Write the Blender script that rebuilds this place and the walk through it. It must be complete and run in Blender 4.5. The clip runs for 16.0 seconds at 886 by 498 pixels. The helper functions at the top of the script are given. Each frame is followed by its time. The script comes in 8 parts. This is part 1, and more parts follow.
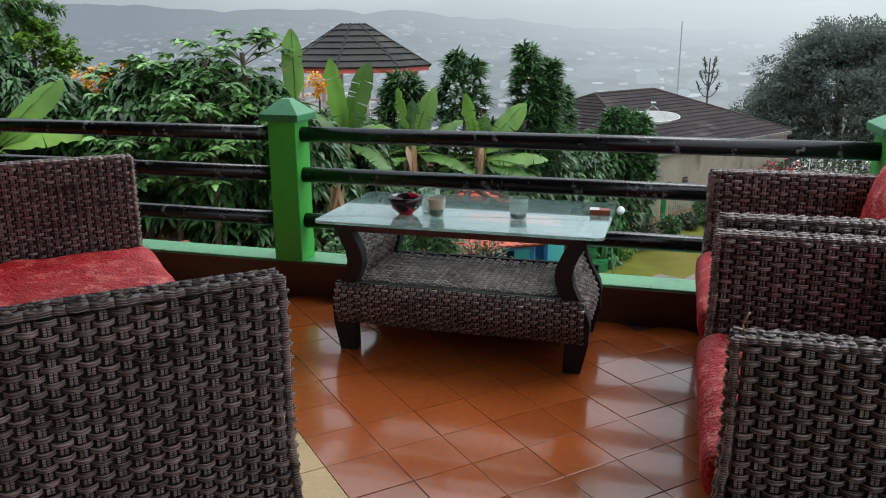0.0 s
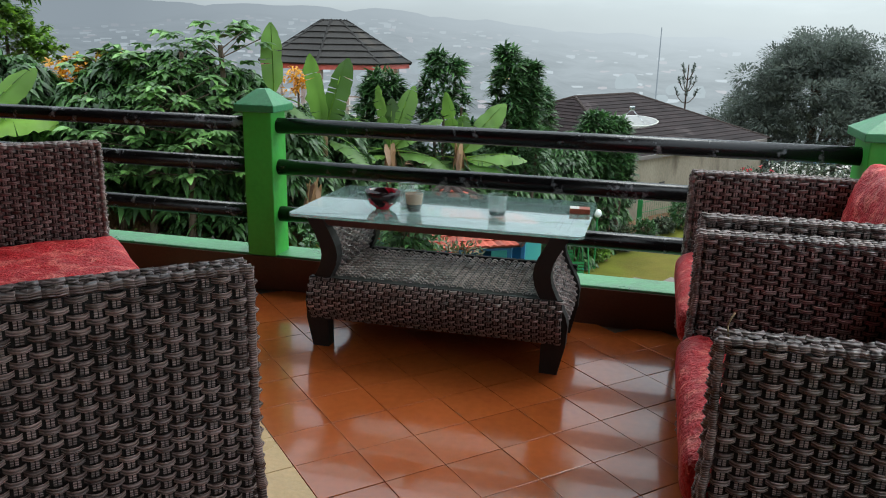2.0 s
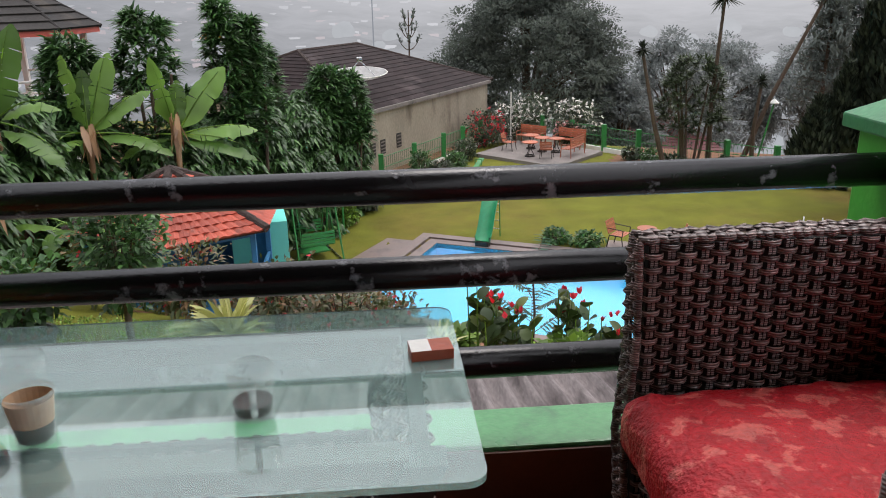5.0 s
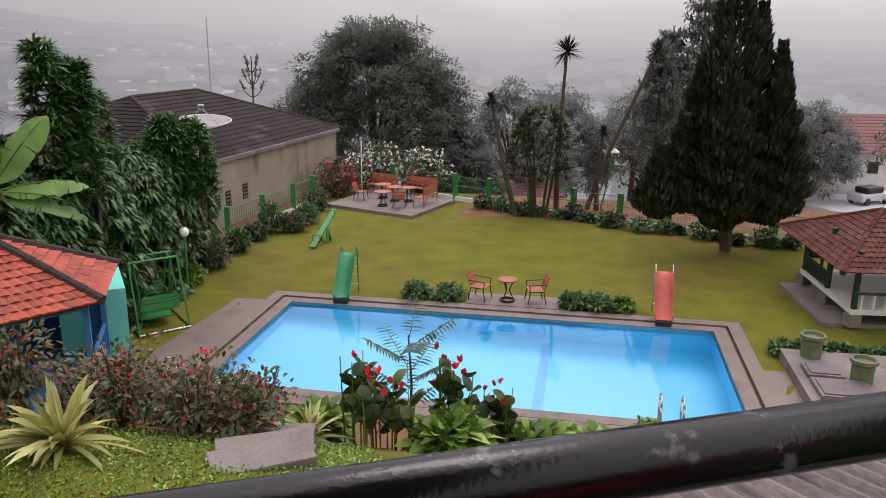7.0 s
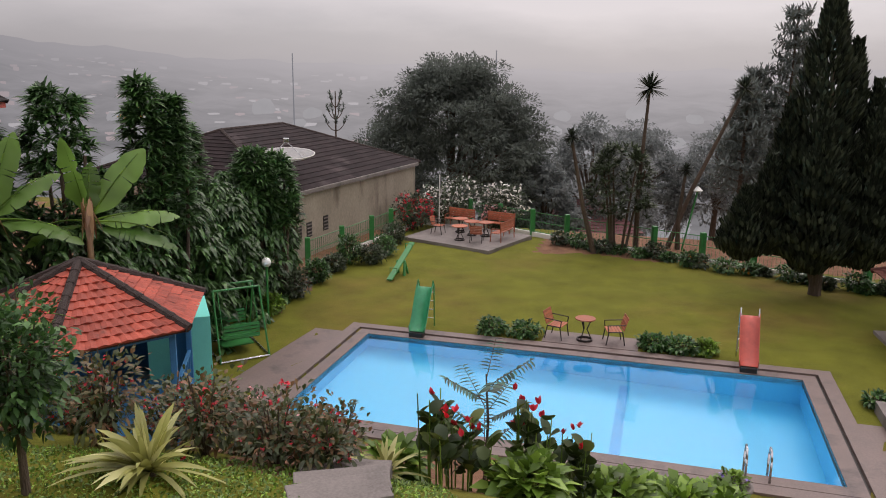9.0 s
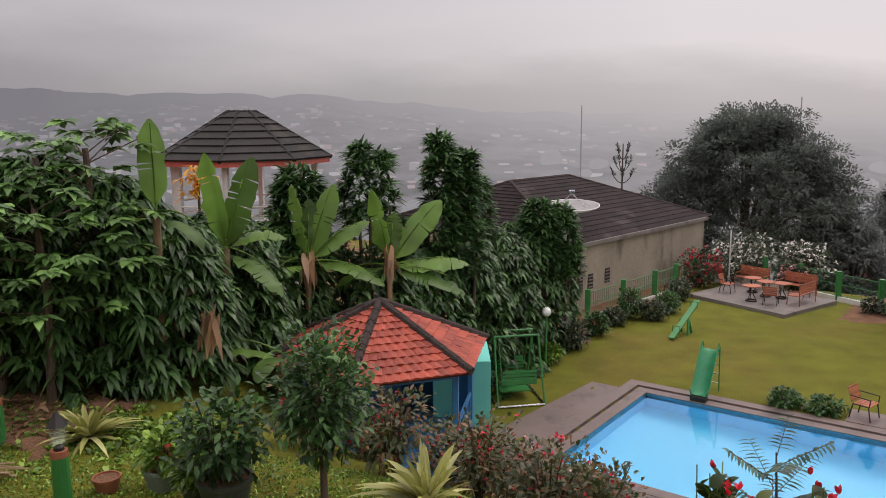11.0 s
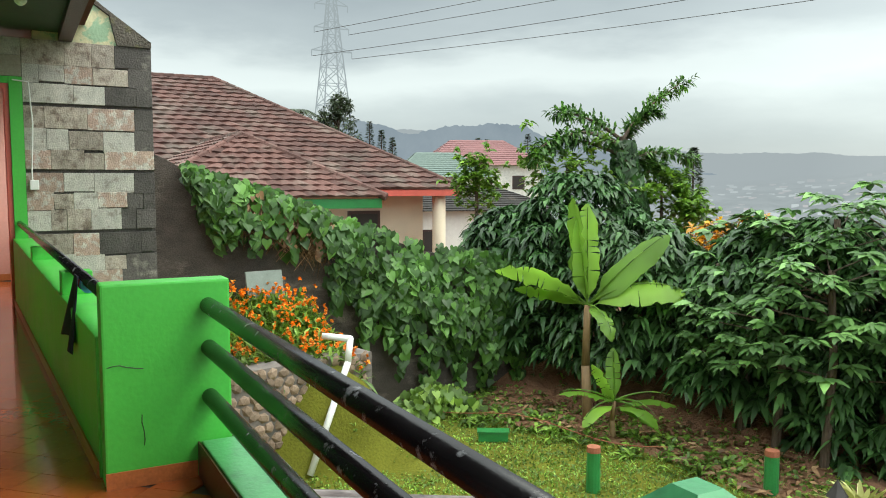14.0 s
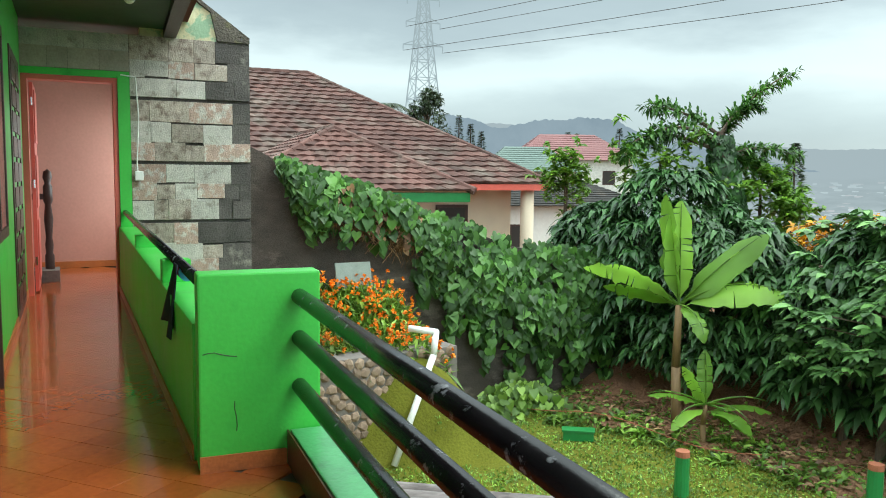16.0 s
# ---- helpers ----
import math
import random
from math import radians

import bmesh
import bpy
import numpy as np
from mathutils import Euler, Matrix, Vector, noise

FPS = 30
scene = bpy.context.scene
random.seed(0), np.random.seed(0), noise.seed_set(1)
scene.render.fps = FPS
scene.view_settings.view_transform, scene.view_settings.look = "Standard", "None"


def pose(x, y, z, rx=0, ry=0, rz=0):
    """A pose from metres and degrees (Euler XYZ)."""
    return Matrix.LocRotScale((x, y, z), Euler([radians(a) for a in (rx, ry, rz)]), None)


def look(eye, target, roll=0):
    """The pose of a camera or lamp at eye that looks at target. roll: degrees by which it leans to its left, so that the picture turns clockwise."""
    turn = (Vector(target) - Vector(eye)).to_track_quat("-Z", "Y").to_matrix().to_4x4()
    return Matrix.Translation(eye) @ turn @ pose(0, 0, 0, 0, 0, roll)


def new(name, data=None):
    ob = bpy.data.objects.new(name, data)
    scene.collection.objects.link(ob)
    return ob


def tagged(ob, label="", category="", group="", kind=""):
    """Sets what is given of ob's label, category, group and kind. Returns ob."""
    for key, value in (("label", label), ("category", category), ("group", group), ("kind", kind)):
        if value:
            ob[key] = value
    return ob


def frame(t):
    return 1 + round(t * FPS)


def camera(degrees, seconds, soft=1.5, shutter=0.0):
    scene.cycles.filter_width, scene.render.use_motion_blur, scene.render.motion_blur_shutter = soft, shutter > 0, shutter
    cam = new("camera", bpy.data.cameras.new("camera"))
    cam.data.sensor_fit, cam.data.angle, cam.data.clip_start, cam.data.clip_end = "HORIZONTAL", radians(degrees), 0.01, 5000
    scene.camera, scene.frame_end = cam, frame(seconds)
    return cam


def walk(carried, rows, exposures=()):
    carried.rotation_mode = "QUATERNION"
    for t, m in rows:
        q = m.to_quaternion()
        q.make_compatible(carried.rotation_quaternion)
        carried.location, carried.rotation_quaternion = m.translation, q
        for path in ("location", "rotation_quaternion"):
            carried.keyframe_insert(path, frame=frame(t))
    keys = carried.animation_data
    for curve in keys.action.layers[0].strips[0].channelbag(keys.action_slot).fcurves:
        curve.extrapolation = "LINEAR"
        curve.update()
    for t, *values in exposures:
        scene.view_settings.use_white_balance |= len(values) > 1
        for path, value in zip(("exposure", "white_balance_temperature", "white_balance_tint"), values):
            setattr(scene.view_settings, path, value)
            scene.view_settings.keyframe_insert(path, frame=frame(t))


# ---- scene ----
cam = camera(58.4, 16.0, 1.0)
PATH = [
    (0, (1.98, -3.816, 1.372), (1.432, -1.965, 0.85), -0.4),
    (0.5, (1.974, -3.815, 1.355), (1.369, -1.976, 0.855), 0.5),
    (1, (1.968, -3.812, 1.351), (1.366, -1.972, 0.85), 0.9),
    (1.5, (1.982, -3.8, 1.353), (1.418, -1.95, 0.845), 1.0),
    (2, (1.963, -3.757, 1.34), (1.471, -1.89, 0.818), 1.2),
    (2.5, (1.895, -3.62, 1.32), (1.498, -1.735, 0.783), 1.2),
    (3, (1.902, -3.378, 1.313), (1.582, -1.485, 0.75), 1.0),
    (3.5, (1.926, -2.966, 1.308), (1.694, -1.075, 0.696), 0.3),
    (3.7, (1.878, -2.807, 1.328), (1.712, -0.911, 0.714), 0.1),
    (5.8, (1.497, -1.292, 1.312), (1.767, 0.584, 0.672), -0.7),
    (6, (1.472, -1.183, 1.312), (1.774, 0.689, 0.677), -0.4),
    (6.5, (1.402, -0.902, 1.349), (1.815, 0.958, 0.741), -0.1),
    (7, (1.36, -0.725, 1.347), (1.894, 1.129, 0.819), 0.6),
    (7.5, (1.33, -0.627, 1.349), (1.912, 1.235, 0.91), 1.4),
    (8, (1.292, -0.582, 1.357), (1.845, 1.294, 0.939), 1.5),
    (8.2, (1.282, -0.585, 1.36), (1.806, 1.296, 0.927), 1.4),
    (10.3, (1.275, -0.742, 1.485), (1.26, 1.21, 1.047), -0.2),
    (10.5, (1.273, -0.743, 1.488), (1.193, 1.213, 1.081), -0.3),
    (11, (1.258, -0.723, 1.501), (0.917, 1.22, 1.173), -0.4),
    (11.5, (1.219, -0.702, 1.508), (0.567, 1.172, 1.254), -0.4),
    (12, (1.12, -0.676, 1.503), (0.174, 1.076, 1.316), -0.6),
    (12.5, (1.021, -0.683, 1.508), (-0.17, 0.917, 1.361), -0.6),
    (13, (0.918, -0.719, 1.502), (-0.488, 0.697, 1.367), -0.5),
    (13.5, (0.839, -0.785, 1.504), (-0.767, 0.398, 1.36), 0.1),
    (14, (0.787, -0.831, 1.48), (-0.968, 0.114, 1.315), 0.0),
    (14.5, (0.789, -0.862, 1.479), (-1.049, -0.096, 1.292), 0.1),
    (15, (0.784, -0.871, 1.467), (-1.098, -0.226, 1.265), 0.3),
    (15.5, (0.772, -0.871, 1.465), (-1.115, -0.24, 1.269), 0.5),
    (16, (0.745, -0.825, 1.485), (-1.102, -0.078, 1.304), 0.6),
]

# ---- world, sun ----
EXPO = [(0.0, 0.44, 6000, 4), (3.7, 0.52, 6000, 0), (5.8, 0.24, 6750, 22), (7.0, 0.08, 6750, 22), (8.2, -0.15, 6800, 22), (11.5, -0.15, 6900, 22), (12.5, 0.25, 6900, 21), (12.9, 0.46, 6900, 20), (13.6, 0.56, 6900, 13), (14.2, 1.02, 6350, -5), (16.0, 1.02, 6100, -7)]
walk(cam, [(t, look(eye, target, roll)) for t, eye, target, roll in PATH], EXPO)

SUN_EL, SUN_ROT = radians(52), radians(35)
world = bpy.data.worlds.new("overcast")
scene.world = world
world.use_nodes = True
wt = world.node_tree
wt.nodes.clear()


def link(tree, a, b):
    tree.links.new(a, b)


def build_world():
    n = wt.nodes
    out, bg = n.new("ShaderNodeOutputWorld"), n.new("ShaderNodeBackground")
    sky = n.new("ShaderNodeTexSky")
    sky.sky_type, sky.sun_disc, sky.sun_elevation, sky.sun_rotation = "NISHITA", False, SUN_EL, SUN_ROT
    bw = n.new("ShaderNodeMix")
    bw.data_type, bw.blend_type = "RGBA", "MULTIPLY"
    bw.inputs[0].default_value = 1.0
    link(wt, sky.outputs[0], bw.inputs[6])
    bw.inputs[7].default_value = (0.09, 0.09, 0.09, 1)
    co, sep = n.new("ShaderNodeTexCoord"), n.new("ShaderNodeSeparateXYZ")
    link(wt, co.outputs["Generated"], sep.inputs[0])
    mp = n.new("ShaderNodeMapping")
    mp.inputs["Scale"].default_value = (1.3, 1.3, 5.0)
    link(wt, co.outputs["Generated"], mp.inputs[0])
    no = n.new("ShaderNodeTexNoise")
    no.inputs["Scale"].default_value, no.inputs["Detail"].default_value, no.inputs["Roughness"].default_value = 1.7, 7, 0.55
    link(wt, mp.outputs[0], no.inputs[0])
    # height over the horizon, ruffled by the noise
    wob = n.new("ShaderNodeMath")
    wob.operation = "MULTIPLY_ADD"
    link(wt, no.outputs[0], wob.inputs[0])
    wob.inputs[1].default_value = 0.16
    link(wt, sep.outputs["Z"], wob.inputs[2])
    dark = n.new("ShaderNodeValToRGB")
    els = dark.color_ramp.elements
    els[0].position, els[0].color = 0.06, (0.25, 0.262, 0.285, 1)
    els[1].position, els[1].color = 1.0, (1.9, 1.95, 2.0, 1)
    for p, c in ((0.12, (0.29, 0.305, 0.33)), (0.165, (0.37, 0.385, 0.405)), (0.2, (0.5, 0.515, 0.53)), (0.228, (0.47, 0.485, 0.5)), (0.26, (0.3, 0.315, 0.335)), (0.31, (0.24, 0.255, 0.275)), (0.48, (0.6, 0.63, 0.66))):
        e = els.new(p)
        e.color = (*c, 1)
    link(wt, wob.outputs[0], dark.inputs[0])
    pale = n.new("ShaderNodeValToRGB")
    els = pale.color_ramp.elements
    els[0].position, els[0].color = 0.04, (0.455, 0.485, 0.515, 1)
    els[1].position, els[1].color = 1.0, (1.9, 1.95, 2.0, 1)
    for p, c in ((0.10, (0.54, 0.565, 0.585)), (0.16, (0.8, 0.815, 0.825)), (0.30, (0.84, 0.86, 0.88)), (0.45, (0.95, 0.97, 1.0))):
        e = els.new(p)
        e.color = (*c, 1)
    link(wt, wob.outputs[0], pale.inputs[0])
    side = n.new("ShaderNodeMapRange")
    link(wt, sep.outputs["X"], side.inputs[0])
    side.inputs[1].default_value, side.inputs[2].default_value = -0.75, 0.12
    mx = n.new("ShaderNodeMix")
    mx.data_type = "RGBA"
    link(wt, side.outputs[0], mx.inputs[0])
    link(wt, dark.outputs[0], mx.inputs[6])
    link(wt, pale.outputs[0], mx.inputs[7])
    fin = n.new("ShaderNodeMix")
    fin.data_type = "RGBA"
    fin.inputs[0].default_value = 0.88
    link(wt, bw.outputs[2], fin.inputs[6])
    link(wt, mx.outputs[2], fin.inputs[7])
    link(wt, fin.outputs[2], bg.inputs[0])
    bg.inputs[1].default_value = 1.0
    link(wt, bg.outputs[0], out.inputs[0])


build_world()
sun = new("sun", bpy.data.lights.new("sun", "SUN"))
sun.data.energy, sun.data.angle, sun.data.color = 0.9, radians(25), (1.0, 0.96, 0.9)
sun.matrix_world = look((0, 0, 30), (-30 * math.sin(SUN_ROT) / math.tan(SUN_EL), -30 * math.cos(SUN_ROT) / math.tan(SUN_EL), 0))


# ---- materials ----
def material(name, color, rough=0.7, metal=0.0, vary=0.25, scale=6.0, fine=60.0, bump=0.15, spot=None, island=0.0, obj_rand=0.0, coat=0.0, spec=0.5, dist=0.01, stretch=(1, 1, 1), spot_at=(0.55, 0.7), spot_scale=None):
    """A surface with stains at one scale and grain at another. spot: a second colour in patches."""
    m = bpy.data.materials.new(name)
    m.use_nodes = True
    t = m.node_tree
    b = t.nodes["Principled BSDF"]
    co = t.nodes.new("ShaderNodeTexCoord")
    mp = t.nodes.new("ShaderNodeMapping")
    mp.inputs["Scale"].default_value = stretch
    geo = t.nodes.new("ShaderNodeNewGeometry")
    link(t, geo.outputs["Position"], mp.inputs[0])
    big, small = t.nodes.new("ShaderNodeTexNoise"), t.nodes.new("ShaderNodeTexNoise")
    big.inputs["Scale"].default_value, big.inputs["Detail"].default_value = scale, 5
    small.inputs["Scale"].default_value, small.inputs["Detail"].default_value = fine, 4
    for x in (big, small):
        link(t, mp.outputs[0], x.inputs[0])
    add = t.nodes.new("ShaderNodeMath")
    add.operation = "ADD"
    link(t, big.outputs[0], add.inputs[0])
    link(t, small.outputs[0], add.inputs[1])
    rng = t.nodes.new("ShaderNodeMapRange")
    rng.inputs[1].default_value, rng.inputs[2].default_value = 0.6, 1.4
    rng.inputs[3].default_value, rng.inputs[4].default_value = 1 - vary, 1 + vary
    link(t, add.outputs[0], rng.inputs[0])
    last = rng.outputs[0]
    for amount, sock in ((island, geo.outputs["Random Per Island"]), (obj_rand, None)):
        if not amount:
            continue
        if sock is None:
            sock = t.nodes.new("ShaderNodeObjectInfo").outputs["Random"]
        r2 = t.nodes.new("ShaderNodeMapRange")
        r2.inputs[3].default_value, r2.inputs[4].default_value = 1 - amount, 1 + amount
        link(t, sock, r2.inputs[0])
        mul = t.nodes.new("ShaderNodeMath")
        mul.operation = "MULTIPLY"
        link(t, last, mul.inputs[0])
        link(t, r2.outputs[0], mul.inputs[1])
        last = mul.outputs[0]
    col = t.nodes.new("ShaderNodeMix")
    col.data_type, col.blend_type = "RGBA", "MULTIPLY"
    col.inputs[0].default_value = 1
    if spot:
        sp = t.nodes.new("ShaderNodeTexNoise")
        sp.inputs["Scale"].default_value, sp.inputs["Detail"].default_value, sp.inputs["Roughness"].default_value = spot_scale or scale * 0.7, 6, 0.6
        off = t.nodes.new("ShaderNodeVectorMath")
        off.inputs[1].default_value = (17, 5, 3)
        link(t, mp.outputs[0], off.inputs[0])
        link(t, off.outputs[0], sp.inputs[0])
        r3 = t.nodes.new("ShaderNodeMapRange")
        r3.inputs[1].default_value, r3.inputs[2].default_value = spot_at
        link(t, sp.outputs[0], r3.inputs[0])
        mix = t.nodes.new("ShaderNodeMix")
        mix.data_type = "RGBA"
        link(t, r3.outputs[0], mix.inputs[0])
        mix.inputs[6].default_value, mix.inputs[7].default_value = (*color, 1), (*spot, 1)
        link(t, mix.outputs[2], col.inputs[6])
    else:
        col.inputs[6].default_value = (*color, 1)
    link(t, last, col.inputs[7])
    link(t, col.outputs[2], b.inputs["Base Color"])
    b.inputs["Roughness"].default_value, b.inputs["Metallic"].default_value = rough, metal
    b.inputs["Coat Weight"].default_value, b.inputs["Specular IOR Level"].default_value = coat, spec
    if rough < 0.6:
        rr = t.nodes.new("ShaderNodeMapRange")
        rr.inputs[3].default_value, rr.inputs[4].default_value = max(0.02, rough - 0.1), rough + 0.12
        link(t, big.outputs[0], rr.inputs[0])
        link(t, rr.outputs[0], b.inputs["Roughness"])
    if bump:
        bp = t.nodes.new("ShaderNodeBump")
        bp.inputs["Strength"].default_value, bp.inputs["Distance"].default_value = bump, dist
        link(t, add.outputs[0], bp.inputs["Height"])
        link(t, bp.outputs[0], b.inputs["Normal"])
    return m


def leaf_material(name, color, tip=None, island=0.45, rough=0.45, trans=0.25, spec=0.5):
    m = bpy.data.materials.new(name)
    m.use_nodes = True
    t = m.node_tree
    b = t.nodes["Principled BSDF"]
    geo = t.nodes.new("ShaderNodeNewGeometry")
    ramp = t.nodes.new("ShaderNodeValToRGB")
    els = ramp.color_ramp.elements
    els[0].color = (*[c * (1 - island) for c in color], 1)
    els[1].color = (*[min(1, c * (1 + island)) for c in (tip or color)], 1)
    e = els.new(0.55)
    e.color = (*color, 1)
    link(t, geo.outputs["Random Per Island"], ramp.inputs[0])
    no = t.nodes.new("ShaderNodeTexNoise")
    no.inputs["Scale"].default_value = 1.1
    link(t, geo.outputs["Position"], no.inputs[0])
    rng = t.nodes.new("ShaderNodeMapRange")
    rng.inputs[1].default_value, rng.inputs[2].default_value, rng.inputs[3].default_value, rng.inputs[4].default_value = 0.3, 0.7, 0.65, 1.35
    link(t, no.outputs[0], rng.inputs[0])
    col = t.nodes.new("ShaderNodeMix")
    col.data_type, col.blend_type = "RGBA", "MULTIPLY"
    col.inputs[0].default_value = 1
    link(t, ramp.outputs[0], col.inputs[6])
    link(t, rng.outputs[0], col.inputs[7])
    link(t, col.outputs[2], b.inputs["Base Color"])
    b.inputs["Roughness"].default_value, b.inputs["Specular IOR Level"].default_value = rough, spec
    tr = t.nodes.new("ShaderNodeBsdfTranslucent")
    link(t, col.outputs[2], tr.inputs[0])
    mx = t.nodes.new("ShaderNodeMixShader")
    mx.inputs[0].default_value = trans
    link(t, b.outputs[0], mx.inputs[1])
    link(t, tr.outputs[0], mx.inputs[2])
    link(t, mx.outputs[0], t.nodes["Material Output"].inputs[0])
    return m


def glass_material(name, color, rough=0.0, ior=1.45):
    m = bpy.data.materials.new(name)
    m.use_nodes = True
    b = m.node_tree.nodes["Principled BSDF"]
    b.inputs["Base Color"].default_value = (*color, 1)
    b.inputs["Roughness"].default_value, b.inputs["IOR"].default_value, b.inputs["Transmission Weight"].default_value = rough, ior, 1.0
    return m


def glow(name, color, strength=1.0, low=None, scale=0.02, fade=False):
    """Plain far backdrop that glows, with its mist painted into the emission colour."""
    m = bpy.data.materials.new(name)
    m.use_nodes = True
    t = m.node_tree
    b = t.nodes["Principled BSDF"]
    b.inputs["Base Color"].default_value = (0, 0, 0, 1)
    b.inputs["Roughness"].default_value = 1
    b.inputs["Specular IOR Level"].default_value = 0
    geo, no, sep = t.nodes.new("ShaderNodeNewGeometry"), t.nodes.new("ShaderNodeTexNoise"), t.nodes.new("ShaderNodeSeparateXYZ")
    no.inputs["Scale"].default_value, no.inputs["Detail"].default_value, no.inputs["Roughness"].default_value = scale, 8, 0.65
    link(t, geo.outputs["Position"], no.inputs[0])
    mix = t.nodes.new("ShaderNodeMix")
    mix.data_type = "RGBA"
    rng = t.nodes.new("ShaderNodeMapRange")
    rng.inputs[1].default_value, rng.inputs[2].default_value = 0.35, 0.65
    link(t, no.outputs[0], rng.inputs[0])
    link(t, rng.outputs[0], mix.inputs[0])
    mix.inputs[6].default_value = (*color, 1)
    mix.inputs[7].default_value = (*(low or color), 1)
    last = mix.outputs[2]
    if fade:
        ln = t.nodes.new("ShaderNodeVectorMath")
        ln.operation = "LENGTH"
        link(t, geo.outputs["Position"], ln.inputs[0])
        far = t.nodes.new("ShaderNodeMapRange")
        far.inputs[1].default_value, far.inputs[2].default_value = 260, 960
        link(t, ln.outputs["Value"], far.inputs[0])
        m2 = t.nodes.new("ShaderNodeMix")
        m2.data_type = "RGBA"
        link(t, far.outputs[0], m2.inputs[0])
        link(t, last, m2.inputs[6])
        # the painted mist grows paler towards the open valley
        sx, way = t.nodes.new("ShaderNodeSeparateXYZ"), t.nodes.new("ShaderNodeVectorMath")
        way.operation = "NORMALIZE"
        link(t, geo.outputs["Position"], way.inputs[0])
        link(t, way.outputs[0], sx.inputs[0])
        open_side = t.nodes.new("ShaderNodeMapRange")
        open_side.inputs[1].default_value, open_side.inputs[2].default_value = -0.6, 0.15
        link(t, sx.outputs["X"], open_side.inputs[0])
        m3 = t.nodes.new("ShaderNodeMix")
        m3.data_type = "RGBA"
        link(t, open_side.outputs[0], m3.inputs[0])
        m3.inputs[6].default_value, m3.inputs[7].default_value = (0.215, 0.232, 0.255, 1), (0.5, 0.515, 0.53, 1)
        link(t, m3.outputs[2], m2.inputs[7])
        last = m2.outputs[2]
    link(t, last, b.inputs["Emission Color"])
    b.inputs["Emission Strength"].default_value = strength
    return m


GREEN = material("green_paint", (0.085, 0.5, 0.06), 0.42, vary=0.1, scale=3, fine=40, bump=0.12, spot=(0.05, 0.34, 0.04), spot_at=(0.6, 0.75))
SILL_PAINT = material("worn_green_kerb_paint", (0.085, 0.31, 0.11), 0.3, vary=0.2, scale=5, fine=50, bump=0.2, spot=(0.06, 0.2, 0.08), spot_at=(0.52, 0.72), spot_scale=7)
UNSEEN_DARK_WALL = material("unseen_dark_wall", (0.06, 0.03, 0.02), 0.45, vary=0.3, scale=3, stretch=(6, 6, 0.6))
PEELING = material("peeling_cream_paint", (0.62, 0.57, 0.36), 0.85, vary=0.15, scale=3, fine=30, bump=0.3, spot=(0.32, 0.45, 0.3), spot_at=(0.5, 0.56), spot_scale=6)
MOSSY = material("mossy_stone", (0.1, 0.085, 0.07), 0.95, vary=0.45, scale=5, fine=40, bump=0.8, dist=0.03, spot=(0.16, 0.15, 0.06))
GREEN_DK = material("green_gloss_paint", (0.03, 0.2, 0.05), 0.35, vary=0.2)
BLACK = material("black_gloss_paint", (0.008, 0.007, 0.008), 0.22, vary=0.3, scale=9, fine=120, bump=0.1, spec=0.4, spot=(0.16, 0.16, 0.17), spot_at=(0.6, 0.66), spot_scale=14)
TILE = material("glazed_terracotta_tile", (0.37, 0.085, 0.018), 0.15, vary=0.15, scale=2.5, fine=30, bump=0.03, obj_rand=0.1, spot=(0.32, 0.065, 0.016), coat=0.4, spec=0.5)
GROUT = material("dark_grout", (0.06, 0.035, 0.025), 0.8)
CREAM_TILE = material("cream_tile", (0.62, 0.42, 0.2), 0.3, vary=0.12)
SKIRT = material("terracotta_skirting", (0.45, 0.14, 0.04), 0.35)
WICKER = material("dark_brown_wicker", (0.235, 0.17, 0.155), 0.28, vary=0.5, scale=8, fine=150, bump=0.35, island=0.45, dist=0.003, stretch=(0.6, 0.6, 3), spec=0.6)
# Near-black: shade between strands put into the colour; also the table legs' own colour.
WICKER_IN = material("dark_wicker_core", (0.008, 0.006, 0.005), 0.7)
RED_CLOTH = material("red_floral_cloth", (0.5, 0.006, 0.014), 0.55, vary=0.3, scale=16, fine=80, bump=0.9, spot=(0.68, 0.12, 0.1), spot_at=(0.53, 0.58), dist=0.012, spot_scale=17)


def strand_lines(m):
    """Fine parallel canes within each strand, the shade between them painted into the colour."""
    t = m.node_tree
    b = t.nodes["Principled BSDF"]
    geo, wave = t.nodes.new("ShaderNodeNewGeometry"), t.nodes.new("ShaderNodeTexWave")
    wave.bands_direction = "Z"
    wave.inputs["Scale"].default_value, wave.inputs["Distortion"].default_value, wave.inputs["Detail"].default_value = 62, 1.5, 2
    link(t, geo.outputs["Position"], wave.inputs[0])
    old = b.inputs["Normal"].links[0].from_socket
    bp = t.nodes.new("ShaderNodeBump")
    bp.inputs["Strength"].default_value, bp.inputs["Distance"].default_value = 0.7, 0.003
    link(t, wave.outputs["Fac"], bp.inputs["Height"])
    link(t, old, bp.inputs["Normal"])
    link(t, bp.outputs[0], b.inputs["Normal"])
    col = b.inputs["Base Color"].links[0].from_socket
    rng = t.nodes.new("ShaderNodeMapRange")
    rng.inputs[3].default_value, rng.inputs[4].default_value = 0.45, 1.3
    link(t, wave.outputs["Fac"], rng.inputs[0])
    mul = t.nodes.new("ShaderNodeMix")
    mul.data_type, mul.blend_type = "RGBA", "MULTIPLY"
    mul.inputs[0].default_value = 1
    link(t, col, mul.inputs[6])
    link(t, rng.outputs[0], mul.inputs[7])
    link(t, mul.outputs[2], b.inputs["Base Color"])


